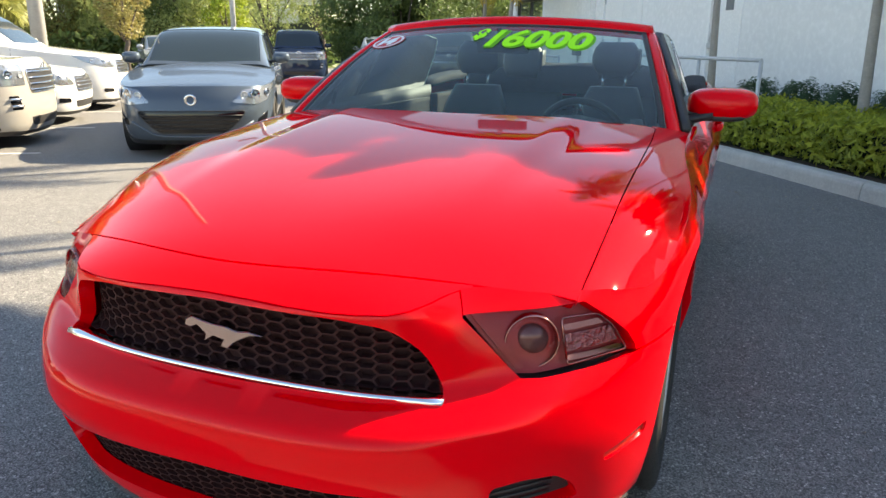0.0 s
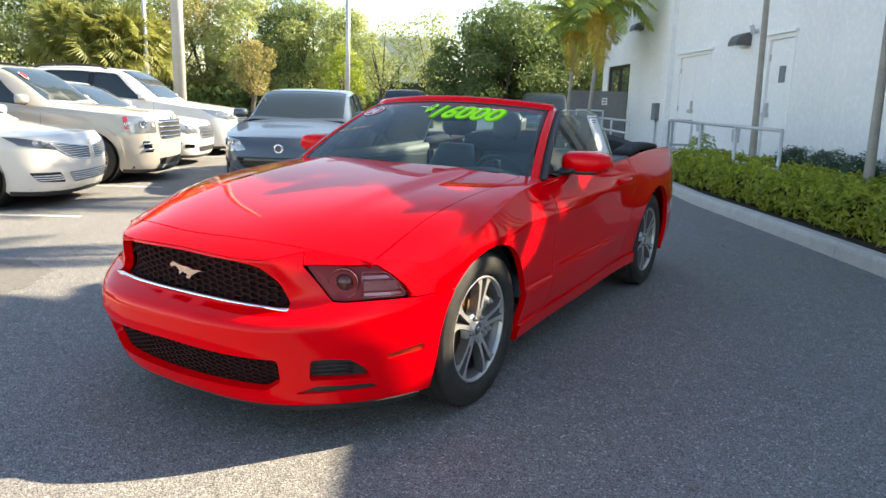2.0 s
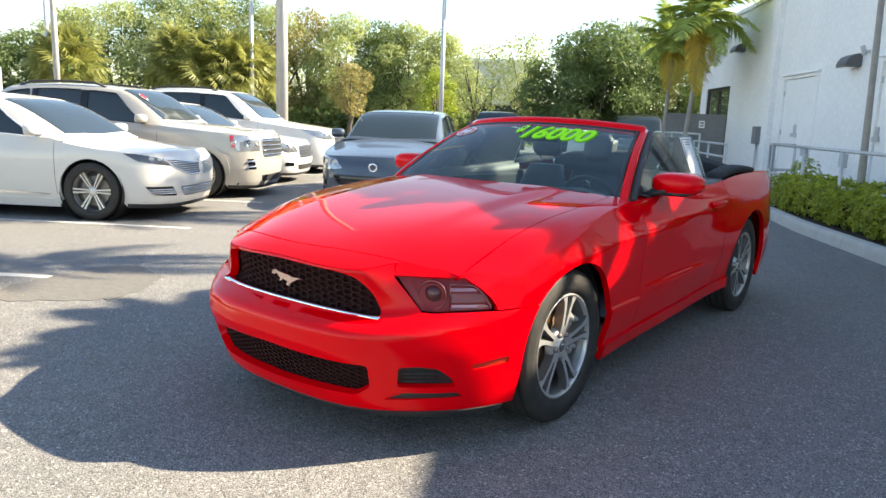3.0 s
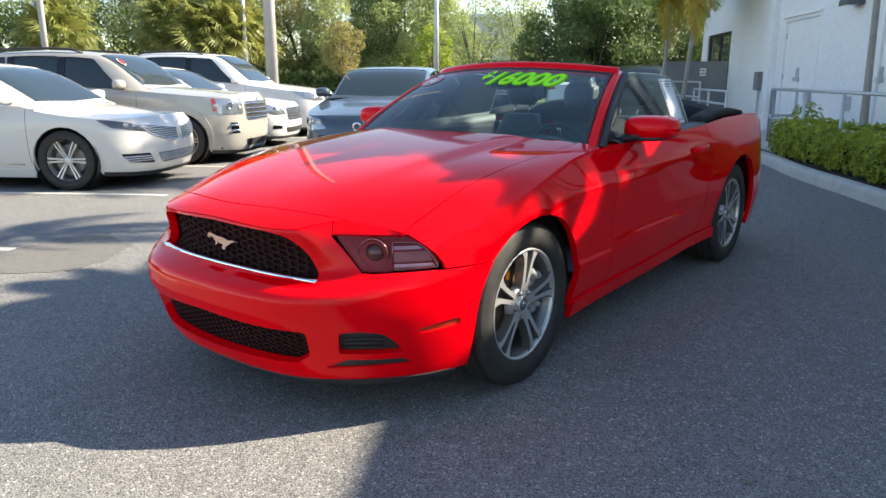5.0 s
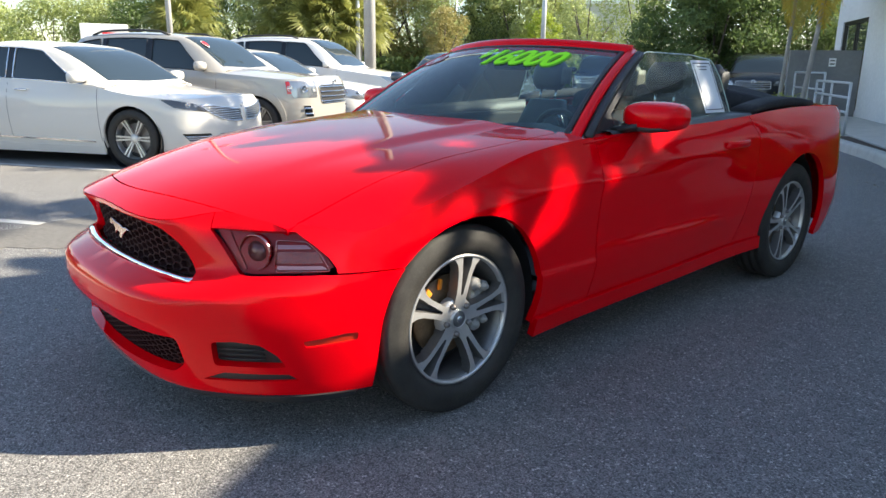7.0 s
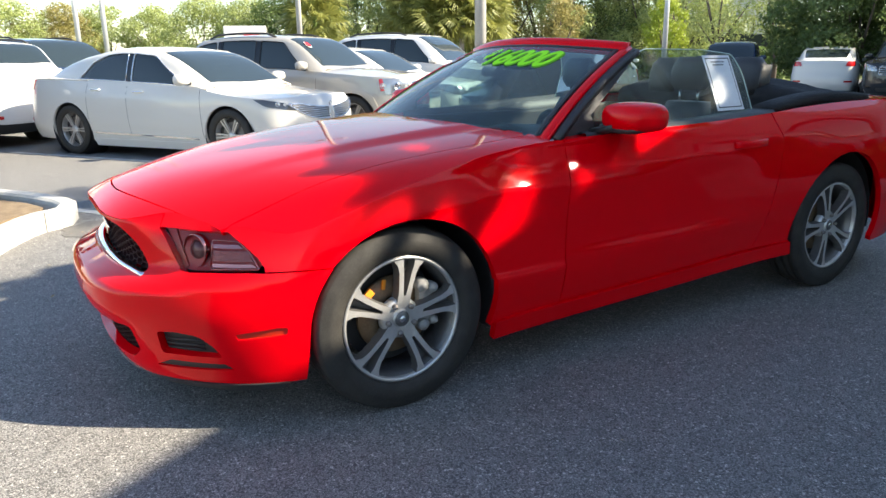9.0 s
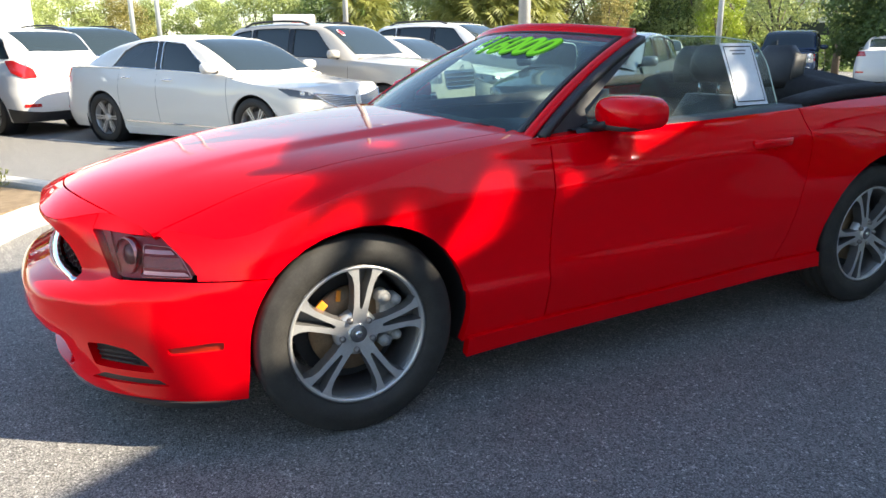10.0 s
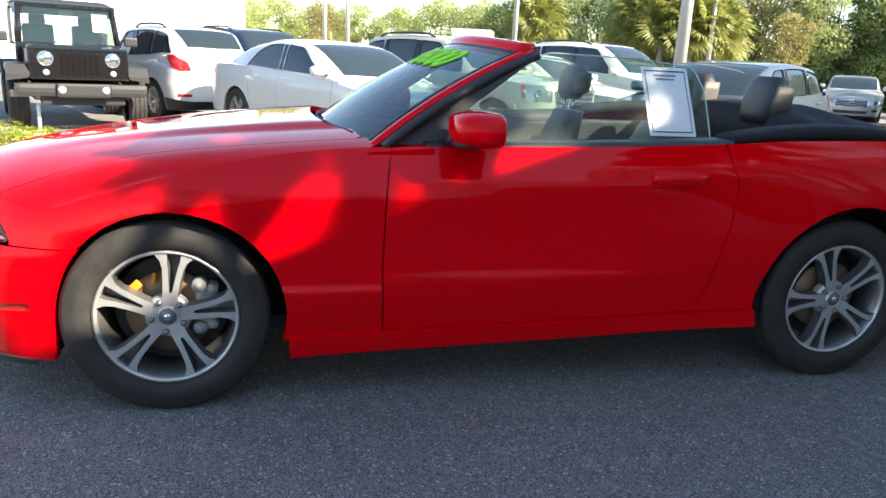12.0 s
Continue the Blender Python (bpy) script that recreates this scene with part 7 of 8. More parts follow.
    for f in (lambda q: q, sides):
        o = panel("headlight", skin.skin(0.006), f(rounded(hl, 0.02 if grille != "split" else 0.008)), CAR_LAMP if grille != "split" else DARK_LAMP, car, (), 0.05, 0.015)
        sg = 1 if f(hl)[0][0] > 0 else -1
        wide = 1.5 if lamp == "slim" else (1.25 if lamp == "block" else 0.8)
        for k, q, mat in ((0.80, 0.85, REFLECTOR), (0.92, 0.7, REFLECTOR), (0.66, 0.55, WHITE_LAMP)) if grille != "split" else ((0.86, 0.75, REFLECTOR), (0.80, 0.5, WHITE_LAMP)):
            uu = U(k * w)
            zz = [p[1] for p in hl]
            mid = (min(zz) + max(zz)) / 2 + (k - 0.75) * (0.12 if lamp in ("thin", "slant") else 0.06)
            c = Vector(skin.at([(uu * sg, min(mid, top(uu) - 0.05))], 0.010)[0])
            d = Vector(skin.at([(uu * sg, mid)], 0.05)[0]) - Vector(skin.at([(uu * sg, mid)], 0.0)[0])
            e = part("lamp_ring", lathe([(0.05 * q * wide, 0.0), (0.047 * q * wide, 0.008), (0.040 * q * wide, 0.006), (0.034 * q * wide, -0.004), (0.015 * q * wide, 0.004), (0.0005, 0.006)], 20), mat, o)
            e.matrix_basis = Matrix.Translation(c) @ d.to_track_quat("Z", "Y").to_matrix().to_4x4()
        if lamp == "block":
            sgn = rounded(under([(V(-fo + 0.36), zl - 0.15), (V(-fo + 0.42), zl - 0.15), (V(-fo + 0.45), zl + 0.03), (V(-fo + 0.39), zl + 0.03)]), 0.01)
            panel("side_lens", skin.skin(0.012), f(sgn), TAIL_RED, o, (), 0.04, 0.01)
            fog = rounded([(U(0.68 * w), 0.46), (U(0.80 * w), 0.46), (U(0.82 * w), 0.62), (U(0.72 * w), 0.62)], 0.02)
        elif lamp == "slim":
            fog = rounded([(U(0.80 * w), 0.36), (V(-fo + 0.34), 0.36), (V(-fo + 0.36), 0.50), (U(0.80 * w), 0.42)], 0.02)
        elif lamp == "thin":
            fog = rounded([(U(0.58 * w), 0.30), (V(-fo + 0.26), 0.32), (V(-fo + 0.34), 0.42), (U(0.66 * w), 0.42)], 0.02)
        else:
            fog = rounded([(U(0.66 * w), 0.34), (U(0.84 * w), 0.34), (U(0.84 * w), 0.41), (U(0.68 * w), 0.40)], 0.02)
        fl = panel("fog_lamp", skin.skin(0.004), f(fog), BLACK_GLOSS, car, (), 0.05, 0.01)
        if lamp == "thin":
            bars(f(fog), (0.335, 0.36, 0.385), 0.007, CHROME, fl)
        elif lamp == "block":
            bars(f(fog), (0.50, 0.58), 0.018, CHROME, fl)
        tl = rounded([(V(end - 0.30), tz - 0.22), (skin.ux(0.82 * w, True), tz - 0.31), (skin.ux(0.60 * w, True), tz - 0.30), (skin.ux(0.66 * w, True), tz - 0.16), (V(end - 0.26), tz - 0.04), (V(end - 0.44), tz - 0.05)] if hatch else [(V(end - 0.30), tz - 0.16), (skin.ux(0.62 * w, True), tz - 0.15), (skin.ux(0.70 * w, True), tz - 0.02), (V(end - 0.36), tz - 0.02)], 0.03)
        panel("tail_light", skin.skin(0.008), f(tl), TAIL_RED, car, (), 0.06, 0.015)
        rf = rounded([(skin.ux(0.85 * w, True), 0.44), (skin.ux(0.62 * w, True), 0.44), (skin.ux(0.62 * w, True), 0.49), (skin.ux(0.85 * w, True), 0.49)], 0.012)
        panel("rear_reflector", skin.skin(0.006), f(rf), TAIL_RED, car, (), 0.06, 0.012)
        if cladding:
            sk = [(V(wb + arch_r + 0.05), 0.20), (skin.ux(0.5 * w, True), 0.22), (skin.end * 0.998, 0.22), (skin.end * 0.998, 0.36), (skin.ux(0.62 * w, True), 0.36), (V(wb + arch_r + 0.05), 0.42)]
            panel("rear_skirt", skin.skin(0.010), f(sk), BLACK_TRIM, car, (), 0.07, 0.015)
        if flares:
            for yc in (0.0, wb):
                a = np.radians(np.linspace(-12, 192, 19))
                sq = lambda q, r: (V(yc + r * math.copysign(abs(math.cos(q)) ** 0.8, math.cos(q))), wheel + r * math.copysign(abs(math.sin(q)) ** 0.8, math.sin(q)))
                ringed = [sq(q, arch_r + 0.005) for q in a] + [sq(q, arch_r + 0.075) for q in a][::-1]
                panel("arch_flare", skin.skin(0.018), f(ringed), paint, car, (), 0.05, 0.02)
    gw = 0.50 if grille != "wide" else 0.66
    if grille == "smile":
        go = [(U(-0.66 * w), zl - 0.15), (U(0.66 * w), zl - 0.15), (U(0.56 * w), 0.40), (U(0.40 * w), 0.28), (U(-0.40 * w), 0.28), (U(-0.56 * w), 0.40)]
    elif grille == "split":
        go = None
    elif grille == "tall":
        go = [(U(-0.50 * w), zl - 0.29), (U(0.50 * w), zl - 0.29), (U(0.54 * w), zl - 0.02), (U(-0.54 * w), zl - 0.02)]
    else:
        go = [(U(-gw * w), zl - 0.20), (U(gw * w), zl - 0.20), (U(gw * w), zl + 0.02), (U(-gw * w), zl + 0.02)]
    if go:
        go = rounded(under(go), 0.05)
        g = panel("grille", skin.skin(0.005), go, BLACK_GLOSS if grille == "smile" else BLACK_TRIM, car, (), 0.05, 0.02)
        zlo, zhi = min(q[1] for q in go), max(q[1] for q in go)
        if grille == "smile":
            bars(go, np.linspace(zlo + 0.05, zhi - 0.05, 4), 0.006, BLACK_TRIM, g, 0.008)
        else:
            bars(go, np.linspace(zlo + 0.03, zhi - 0.03, 4), 0.012 if grille in ("tall", "wide") else 0.007, CHROME, g)
        part("grille_rim", tube([tuple(skin.at([q], 0.008)[0]) for q in resample(go, 0.05) + go[:1]], 0.009 if grille != "smile" else 0.006, 6), CHROME if grille != "smile" else BLACK_TRIM, g)
    else:
        for f in (lambda q: q, sides):
            go = [(U(0.05 * w), zl - 0.19), (U(0.26 * w), zl - 0.185), (U(0.46 * w), zl - 0.15), (U(0.62 * w), zl - 0.085), (U(0.76 * w), zl + 0.02), (U(0.66 * w), zl + 0.02), (U(0.36 * w), zl - 0.02), (U(0.05 * w), zl - 0.05)]
            go = f(rounded(under(go), 0.02))
            g = panel("grille_wing", skin.skin(0.004), go, GRILLE_GREY, car, (), 0.05, 0.02)
            bars(go, np.linspace(zl - 0.175, zl + 0.008, 8), 0.0055, CHROME, g, 0.009)
            part("grille_rim", tube([tuple(skin.at([q], 0.008)[0]) for q in resample(go, 0.05) + go[:1]], 0.007, 6), CHROME, g)
    if grille == "split":
        low = rounded([(U(-0.44 * w), 0.29), (U(0.44 * w), 0.29), (U(0.54 * w), 0.41), (U(-0.54 * w), 0.41)], 0.03)
        li = panel("lower_intake", skin.skin(0.004), low, GRILLE_GREY, car, (), 0.05, 0.012)
        bars(low, (0.315, 0.34, 0.365, 0.39), 0.006, CHROME, li, 0.008)
    elif grille != "smile":
        low = rounded([(U(-0.50 * w), 0.26), (U(0.50 * w), 0.26), (U(0.55 * w), 0.36), (U(-0.55 * w), 0.36)], 0.03)
        panel("lower_intake", skin.skin(0.004), low, BLACK_TRIM, car, (), 0.05, 0.012)
    if grille == "smile":
        part("bumper_lip", tube([tuple(skin.at([q], 0.012)[0]) for q in [(U(-0.74 * w), 0.40), (U(-0.50 * w), 0.27), (U(-0.36 * w), 0.245), (0.0, 0.24), (U(0.36 * w), 0.245), (U(0.50 * w), 0.27), (U(0.74 * w), 0.40)]], 0.014, 8), paint, car)
    badge = skin.at([(0.0, zl + (0.0 if grille != "smile" else -0.03))], 0.016)[0]
    part("badge", lathe([(0.040, 0.002), (0.046, 0.008), (0.060, 0.008), (0.066, 0.0)], 24), CHROME, car, "plain chrome ring badge").matrix_basis = Matrix.Translation(badge) @ Matrix.Rotation(radians(100), 4, "X") @ Matrix.Scale(0.45 if grille == "split" else 1.0, 4)
    chin = [(0, 0.15), (U(0.6 * w), 0.15), (V(-arch_r - 0.03), 0.16), (V(-arch_r - 0.03), 0.21), (U(0.6 * w), 0.20), (0, 0.20)]
    panel("chin", skin.skin(0.004), chin + sides(chin[1:-1])[::-1], BLACK_TRIM, car, (), 0.08, 0.02)
    for f in (lambda q: q, sides):
        low = [(V(arch_r + 0.03), 0.14), (V(wb - arch_r - 0.03), 0.14), (V(wb - arch_r - 0.03), 0.24 if not cladding else 0.32), (V(arch_r + 0.03), 0.24 if not cladding else 0.32)]
        panel("sill", skin.skin(0.008), f(low), BLACK_TRIM if cladding else paint, car, (), 0.1, 0.02)
        if grille == "split":
            strip = [(V(arch_r + 0.12), 0.285), (V(wb - arch_r - 0.08), 0.315), (V(wb - arch_r - 0.08), 0.335), (V(arch_r + 0.12), 0.305)]
            panel("door_strip", skin.skin(0.008), f(strip), CHROME, car, (), 0.1, 0.012, "bright strip along the foot of the doors")
        for y in (y1 + 0.10, mid_y, roof_end + 0.05):
            ln = [(V(y - 0.003), 0.30), (V(y + 0.003), 0.30), (V(y + 0.003), belt_h(y) - 0.03), (V(y - 0.003), belt_h(y) - 0.03)]
            panel("door_gap", skin.skin(0.0012), f(ln), BLACK_TRIM, car, (), 0.1, 0.0)
        for y in (mid_y - 0.22, roof_end - 0.12):
            sg = 1 if f(outline)[1][0] > 0 else -1
            pts = [skin.at([(V(y + d) * sg, belt_h(y) - 0.10)], q)[0] for d, q in ((-0.10, 0.0), (-0.08, 0.03), (0.06, 0.03), (0.09, 0.0))]
            part("door_handle", tube([tuple(p) for p in pts], 0.012, 6), CHROME, car)
    for sg in (1, -1):
        m = new("door_mirror")
        m.parent = car
        yy = y1 + 0.28
        xx = float(skin.at([(V(yy), belt_h(yy) - 0.02)])[0][0])
        hull("mirror_shell", [oval((xx + 0.10) * sg, yy + d, belt_h(yy) + 0.085, 0.11 * k, 0.07 * k, 16, 3.0) for d, k in ((-0.06, 0.4), (-0.04, 0.8), (0.0, 1.0), (0.06, 1.0), (0.075, 0.9))], paint, m)
        part("mirror_foot", tube([((xx - 0.06) * sg, yy + 0.03, belt_h(yy) + 0.03), ((xx + 0.05) * sg, yy + 0.03, belt_h(yy) + 0.05)], 0.02, 8), BLACK_TRIM, m)
        if rails:
            ry = np.linspace(y2 + 0.25, y3 - 0.1, 9)
            P = cabin(np.stack([ry, np.full(9, 0.53 * sg)], 1), 0.045)
            P[0, 2] -= 0.045
            P[-1, 2] -= 0.045
            part("roof_rail", tube([tuple(p) for p in P], 0.018, 8), BLACK_TRIM, car)
    for yc in (0.0, wb):
        for sg in (1, -1):
            wh = new("wheel")
            wh.parent = car
            wh.matrix_basis = Matrix.Translation(((w - 0.125) * sg, yc, wheel)) @ Matrix.Rotation(0 if sg > 0 else math.pi, 4, "Z")
            part("tyre", tyre_mesh(wheel, 0.22), RUBBER, wh)
            spoked(wh, wheel * (0.68 if grille != "split" else 0.74), spokes, MACHINED)
            ln = part("wheel_liner", lathe([(arch_r + 0.01, 0.10), (arch_r + 0.01, -0.25), (0.05, -0.26)], 32, "X"), BLACK_TRIM, car)
            ln.matrix_basis = Matrix.Translation(((w - 0.125) * sg, yc, wheel + 0.01)) @ Matrix.Rotation(0 if sg > 0 else math.pi, 4, "Z")
    part("underbody", box_bm(W * 0.86, L * 0.86, 0.3, (0, (L - 2 * fo) / 2, 0.36), 0.05), BLACK_TRIM, car)
    return car, skin, cabin, U, V


ROW = Vector((-6.62, 2.03, 0))


def slot(i, ahead=0.0):
    """The place of a front axle in the row, i bays past the white saloon."""
    return ROW - PARK_SIDE * 2.58 * i + PARK * ahead


parked_car("saloon_car", "pearl white four-door saloon with a split chrome grille", slot(0), PARK, PEARL, L=4.93, W=1.865, H=1.475, wb=2.85, fo=0.97, wheel=0.345, nose=0.79,
           hood=((0.0, 0.93), (0.40, 0.99)), belt=(0.95, 1.03), screen=(0.32, 1.24), roof_end=2.42, tail=(3.50, 1.055), lamp="thin", grille="split", spokes=6, group="parked cars")
gmc, _, gcabin, _, _ = parked_car("crossover_car", "champagne crossover with a chrome barred grille and roof rails", slot(1, 0.22), PARK, CHAMPAGNE, L=4.71, W=1.85, H=1.69, wb=2.857, fo=0.92, wheel=0.36, nose=1.00,
           hood=((0.0, 1.10), (0.55, 1.14)), belt=(1.08, 1.14), screen=(0.55, 1.32), roof_end=3.05, tail=(3.6, 1.12), hatch=True, lamp="block", grille="tall", rails=True, spokes=6, cladding=True, flares=True, group="parked cars")
parked_car("saloon_car", "white four-door saloon with an upright barred grille", slot(2, 0.0), PARK, WHITE_CAR, L=5.0, W=1.86, H=1.50, wb=2.837, fo=1.0, nose=0.76,
           hood=((0.0, 0.93), (0.62, 1.01)), belt=(0.97, 1.05), screen=(0.60, 1.48), roof_end=2.60, tail=(3.45, 1.07), grille="bars", spokes=8, group="parked cars")
parked_car("large_crossover", "white three-row crossover with roof rails", slot(3, 0.1), PARK, WHITE_CAR, L=5.13, W=2.0, H=1.82, wb=3.02, fo=1.0, wheel=0.37, nose=0.94,
           hood=((0.0, 1.10), (0.60, 1.17)), belt=(1.12, 1.20), screen=(0.58, 1.45), roof_end=3.3, tail=(3.9, 1.2), hatch=True, rails=True, spokes=7, group="parked cars")
parked_car("hatchback_car", "slate grey five-door hatchback with a wide smiling grille", (-4.98, 5.16), (0.52, -0.85), SLATE, L=4.50, W=1.755, H=1.47, wb=2.64, fo=0.94, wheel=0.325, nose=0.73,
           hood=((0.0, 0.92), (0.45, 1.00)), belt=(0.96, 1.04), screen=(0.42, 1.30), roof_end=2.75, tail=(3.3, 1.1), hatch=True, lamp="slim", grille="smile", spokes=8, group="parked cars")
parked_car("small_crossover", "white small crossover with red tail lights, parked tail out", Vector((-10.14, -0.66, 0)) - PARK * 3.37, -PARK, WHITE_CAR, L=4.28, W=1.775, H=1.64, wb=2.555, fo=0.86, wheel=0.345, nose=0.95,
           hood=((0.0, 1.03), (0.45, 1.08)), belt=(1.0, 1.10), screen=(0.45, 1.20), roof_end=2.7, tail=(3.3, 1.18), hatch=True, rails=True, cladding=True, spokes=7, group="parked cars")
parked_car("large_crossover", "dark navy crossover with roof rails behind the white cars", Vector((-12.9, 0.8, 0)), PARK, NAVY, L=4.95, W=1.95, H=1.76, wb=2.9, fo=0.95, wheel=0.37, nose=0.95,
           hood=((0.0, 1.08), (0.60, 1.15)), belt=(1.08, 1.16), screen=(0.58, 1.42), roof_end=3.2, tail=(3.8, 1.2), hatch=True, rails=True, spokes=7, group="parked cars")
parked_car("large_crossover", "dark grey crossover parked by the screen wall", (-7.3, 19.6), (0.35, -0.93), DARK_GREY, L=4.7, W=1.9, H=1.72, wb=2.75, fo=0.95, wheel=0.36, nose=0.95,
           hood=((0.0, 1.08), (0.60, 1.14)), belt=(1.06, 1.14), screen=(0.58, 1.38), roof_end=3.0, tail=(3.5, 1.2), hatch=True, spokes=7, group="parked cars")
parked_car("saloon_car", "silver saloon at the far side of the car park", (-17.2, 18.6), (0.75, -0.65), SILVER, L=4.8, W=1.82, H=1.45, wb=2.75, fo=0.95, nose=0.72,
           hood=((0.0, 0.90), (0.62, 0.985)), belt=(0.95, 1.03), screen=(0.60, 1.45), roof_end=2.50, tail=(3.35, 1.045), spokes=8, group="parked cars")
parked_car("saloon_car", "white saloon with red tail lights across the car park", (-11.0, 22.5), (-0.45, 0.89), WHITE_CAR, L=4.7, W=1.80, H=1.45, wb=2.70, fo=0.95, nose=0.72,
           hood=((0.0, 0.90), (0.62, 0.985)), belt=(0.95, 1.03), screen=(0.60, 1.45), roof_end=2.50, tail=(3.35, 1.045), spokes=8, group="parked cars")
parked_car("pickup_truck", "dark blue pickup with a bright barred grille facing the car park", (-12.05, 18.5), (0.535, -0.845), NAVY, L=5.2, W=1.82, H=1.66, wb=3.3, fo=0.90, wheel=0.36, nose=0.98,
           hood=((0.0, 1.06), (0.60, 1.09)), belt=(1.05, 1.08), screen=(0.60, 1.22), roof_end=2.3, tail=(2.65, 1.05), lamp="block", grille="wide", spokes=6, group="parked cars")

# round sticker in the corner of the champagne car's windscreen
sk = lambda q: gcabin(q, 0.010)
panel("dealer_sticker", sk, [(1.02 + 0.07 * math.cos(a), -0.44 + 0.045 * math.sin(a)) for a in np.linspace(0, 6.28, 25)[:-1]], STICKER_WHITE, gmc, (), 0.03, 0.0, "round red and white dealer sticker", sign=-1)
sk2 = lambda q: gcabin(q, 0.014)
panel("sticker_disc", sk2, [(1.02 + 0.058 * math.cos(a), -0.44 + 0.037 * math.sin(a)) for a in np.linspace(0, 6.28, 25)[:-1]], STICKER_RED, gmc, (), 0.03, 0.0, sign=-1)


# ---- square-built off-roader ----
def off_roader(at, heading):
    h = Vector(heading).normalized()
    j = thing("off_roader", Matrix.Translation((at[0], at[1], 0)) @ Matrix.Rotation(math.atan2(h.x, -h.y), 4, "Z"), "black square-built off-roader with a slotted grille and round headlights", "car", "parked cars")
    # nose at y = -0.6, front axle at y = 0
    part("body_tub", box_bm(1.50, 2.7, 0.52, (0, 1.75, 0.93), 0.03), JEEP_BLACK, j)
    bm = bmesh.new()
    rings = []
    hull("bonnet", [[(-wx, y, 0.80), (wx, y, 0.80), (wx, y, z), (wx * 0.8, y, z + 0.05), (-wx * 0.8, y, z + 0.05), (-wx, y, z)] for y, wx, z in ((-0.46, 0.62, 1.10), (-0.2, 0.64, 1.14), (0.5, 0.70, 1.17))], JEEP_BLACK, j, smooth=False)
    g = part("grille_panel", box_bm(1.30, 0.08, 0.46, (0, -0.50, 0.96), 0.03), JEEP_BLACK, j)
    for i in range(7):
        part("grille_slot", box_bm(0.045, 0.02, 0.30, (-0.225 + 0.075 * i, -0.540, 0.96), 0.012), BLACK_GLOSS, g)
    for sg in (1, -1):
        hl = new("headlight")
        hl.parent = j
        part("lens", lathe([(0.0005, 0.02), (0.05, 0.016), (0.085, 0.0)], 28), REFLECTOR, hl).matrix_basis = Matrix.Translation((0.435 * sg, -0.545, 1.02)) @ Matrix.Rotation(radians(90), 4, "X")
        part("bezel", lathe([(0.085, 0.0), (0.098, 0.012), (0.105, 0.0)], 28), CHROME, hl).matrix_basis = Matrix.Translation((0.435 * sg, -0.545, 1.02)) @ Matrix.Rotation(radians(90), 4, "X")
        part("turn_signal", lathe([(0.0005, 0.012), (0.035, 0.008), (0.042, 0.0)], 20), WHITE_LAMP, j).matrix_basis = Matrix.Translation((0.435 * sg, -0.545, 0.83)) @ Matrix.Rotation(radians(90), 4, "X")
        part("fog_lamp", lathe([(0.0005, 0.012), (0.045, 0.01), (0.052, 0.0)], 20), WHITE_LAMP, j).matrix_basis = Matrix.Translation((0.28 * sg, -0.868, 0.61)) @ Matrix.Rotation(radians(90), 4, "X")
        hull("wing_flare", [[(0.64 * sg, y, z), (0.92 * sg, y, z - 0.01), (0.93 * sg, y, z - 0.09), (0.66 * sg, y, z - 0.05)] for y, z in ((-0.56, 0.80), (-0.45, 0.93), (0.30, 0.95), (0.52, 0.72))], BLACK_TRIM, j, smooth=False)
        hull("rear_flare", [[(0.74 * sg, y, z), (0.92 * sg, y, z - 0.01), (0.93 * sg, y, z - 0.09), (0.74 * sg, y, z - 0.05)] for y, z in ((1.95, 0.70), (2.15, 0.93), (2.80, 0.93), (3.0, 0.75))], BLACK_TRIM, j, smooth=False)
        part("door_mirror", box_bm(0.20, 0.10, 0.15, (0.92 * sg, 0.82, 1.30), 0.03), BLACK_TRIM, j)
        part("side_window", box_bm(0.012, 0.9, 0.50, (0.715 * sg, 1.45, 1.47), 0.004), GLASS, j)
        part("rear_quarter", box_bm(0.05, 1.05, 0.62, (0.705 * sg, 2.50, 1.49), 0.02), BLACK_TRIM, j)
    part("front_bumper", box_bm(1.70, 0.20, 0.18, (0, -0.73, 0.60), 0.06), BLACK_TRIM, j)
    part("bumper_beam", box_bm(0.70, 0.05, 0.20, (0, -0.84, 0.60), 0.04), BLACK_TRIM, j)
    part("air_dam", box_bm(1.10, 0.06, 0.14, (0, -0.70, 0.46), 0.03), BLACK_TRIM, j)
    part("bonnet_bulge", box_bm(0.62, 0.70, 0.05, (0, 0.05, 1.205), 0.024, turn=Matrix.Rotation(radians(3), 4, "X")), JEEP_BLACK, j)
    for sg in (1, -1):
        part("bonnet_latch", box_bm(0.05, 0.09, 0.04, (0.60 * sg, -0.22, 1.185), 0.012), BLACK_TRIM, j)
        part("washer_nozzle", box_bm(0.06, 0.05, 0.03, (0.22 * sg, 0.38, 1.245), 0.01), BLACK_TRIM, j)
        part("roof_edge", tube([(0.70 * sg, 0.95, 1.81), (0.70 * sg, 3.0, 1.88)], 0.02, 8), BLACK_TRIM, j)
        part("seat_back", box_bm(0.46, 0.14, 0.60, (0.36 * sg, 1.55, 1.22), 0.06), LEATHER, j)
        part("head_rest", box_bm(0.24, 0.09, 0.18, (0.36 * sg, 1.60, 1.58), 0.04), LEATHER, j)
    part("steering_wheel", lathe([(0.17, 0.0), (0.185, 0.012), (0.20, 0.0), (0.185, -0.012), (0.17, 0.0)], 28, "Y"), DASH, j).location = (0.36, 0.95, 1.25)
    part("inner_mirror", box_bm(0.22, 0.03, 0.06, (0, 0.82, 1.68), 0.012), BLACK_TRIM, j)
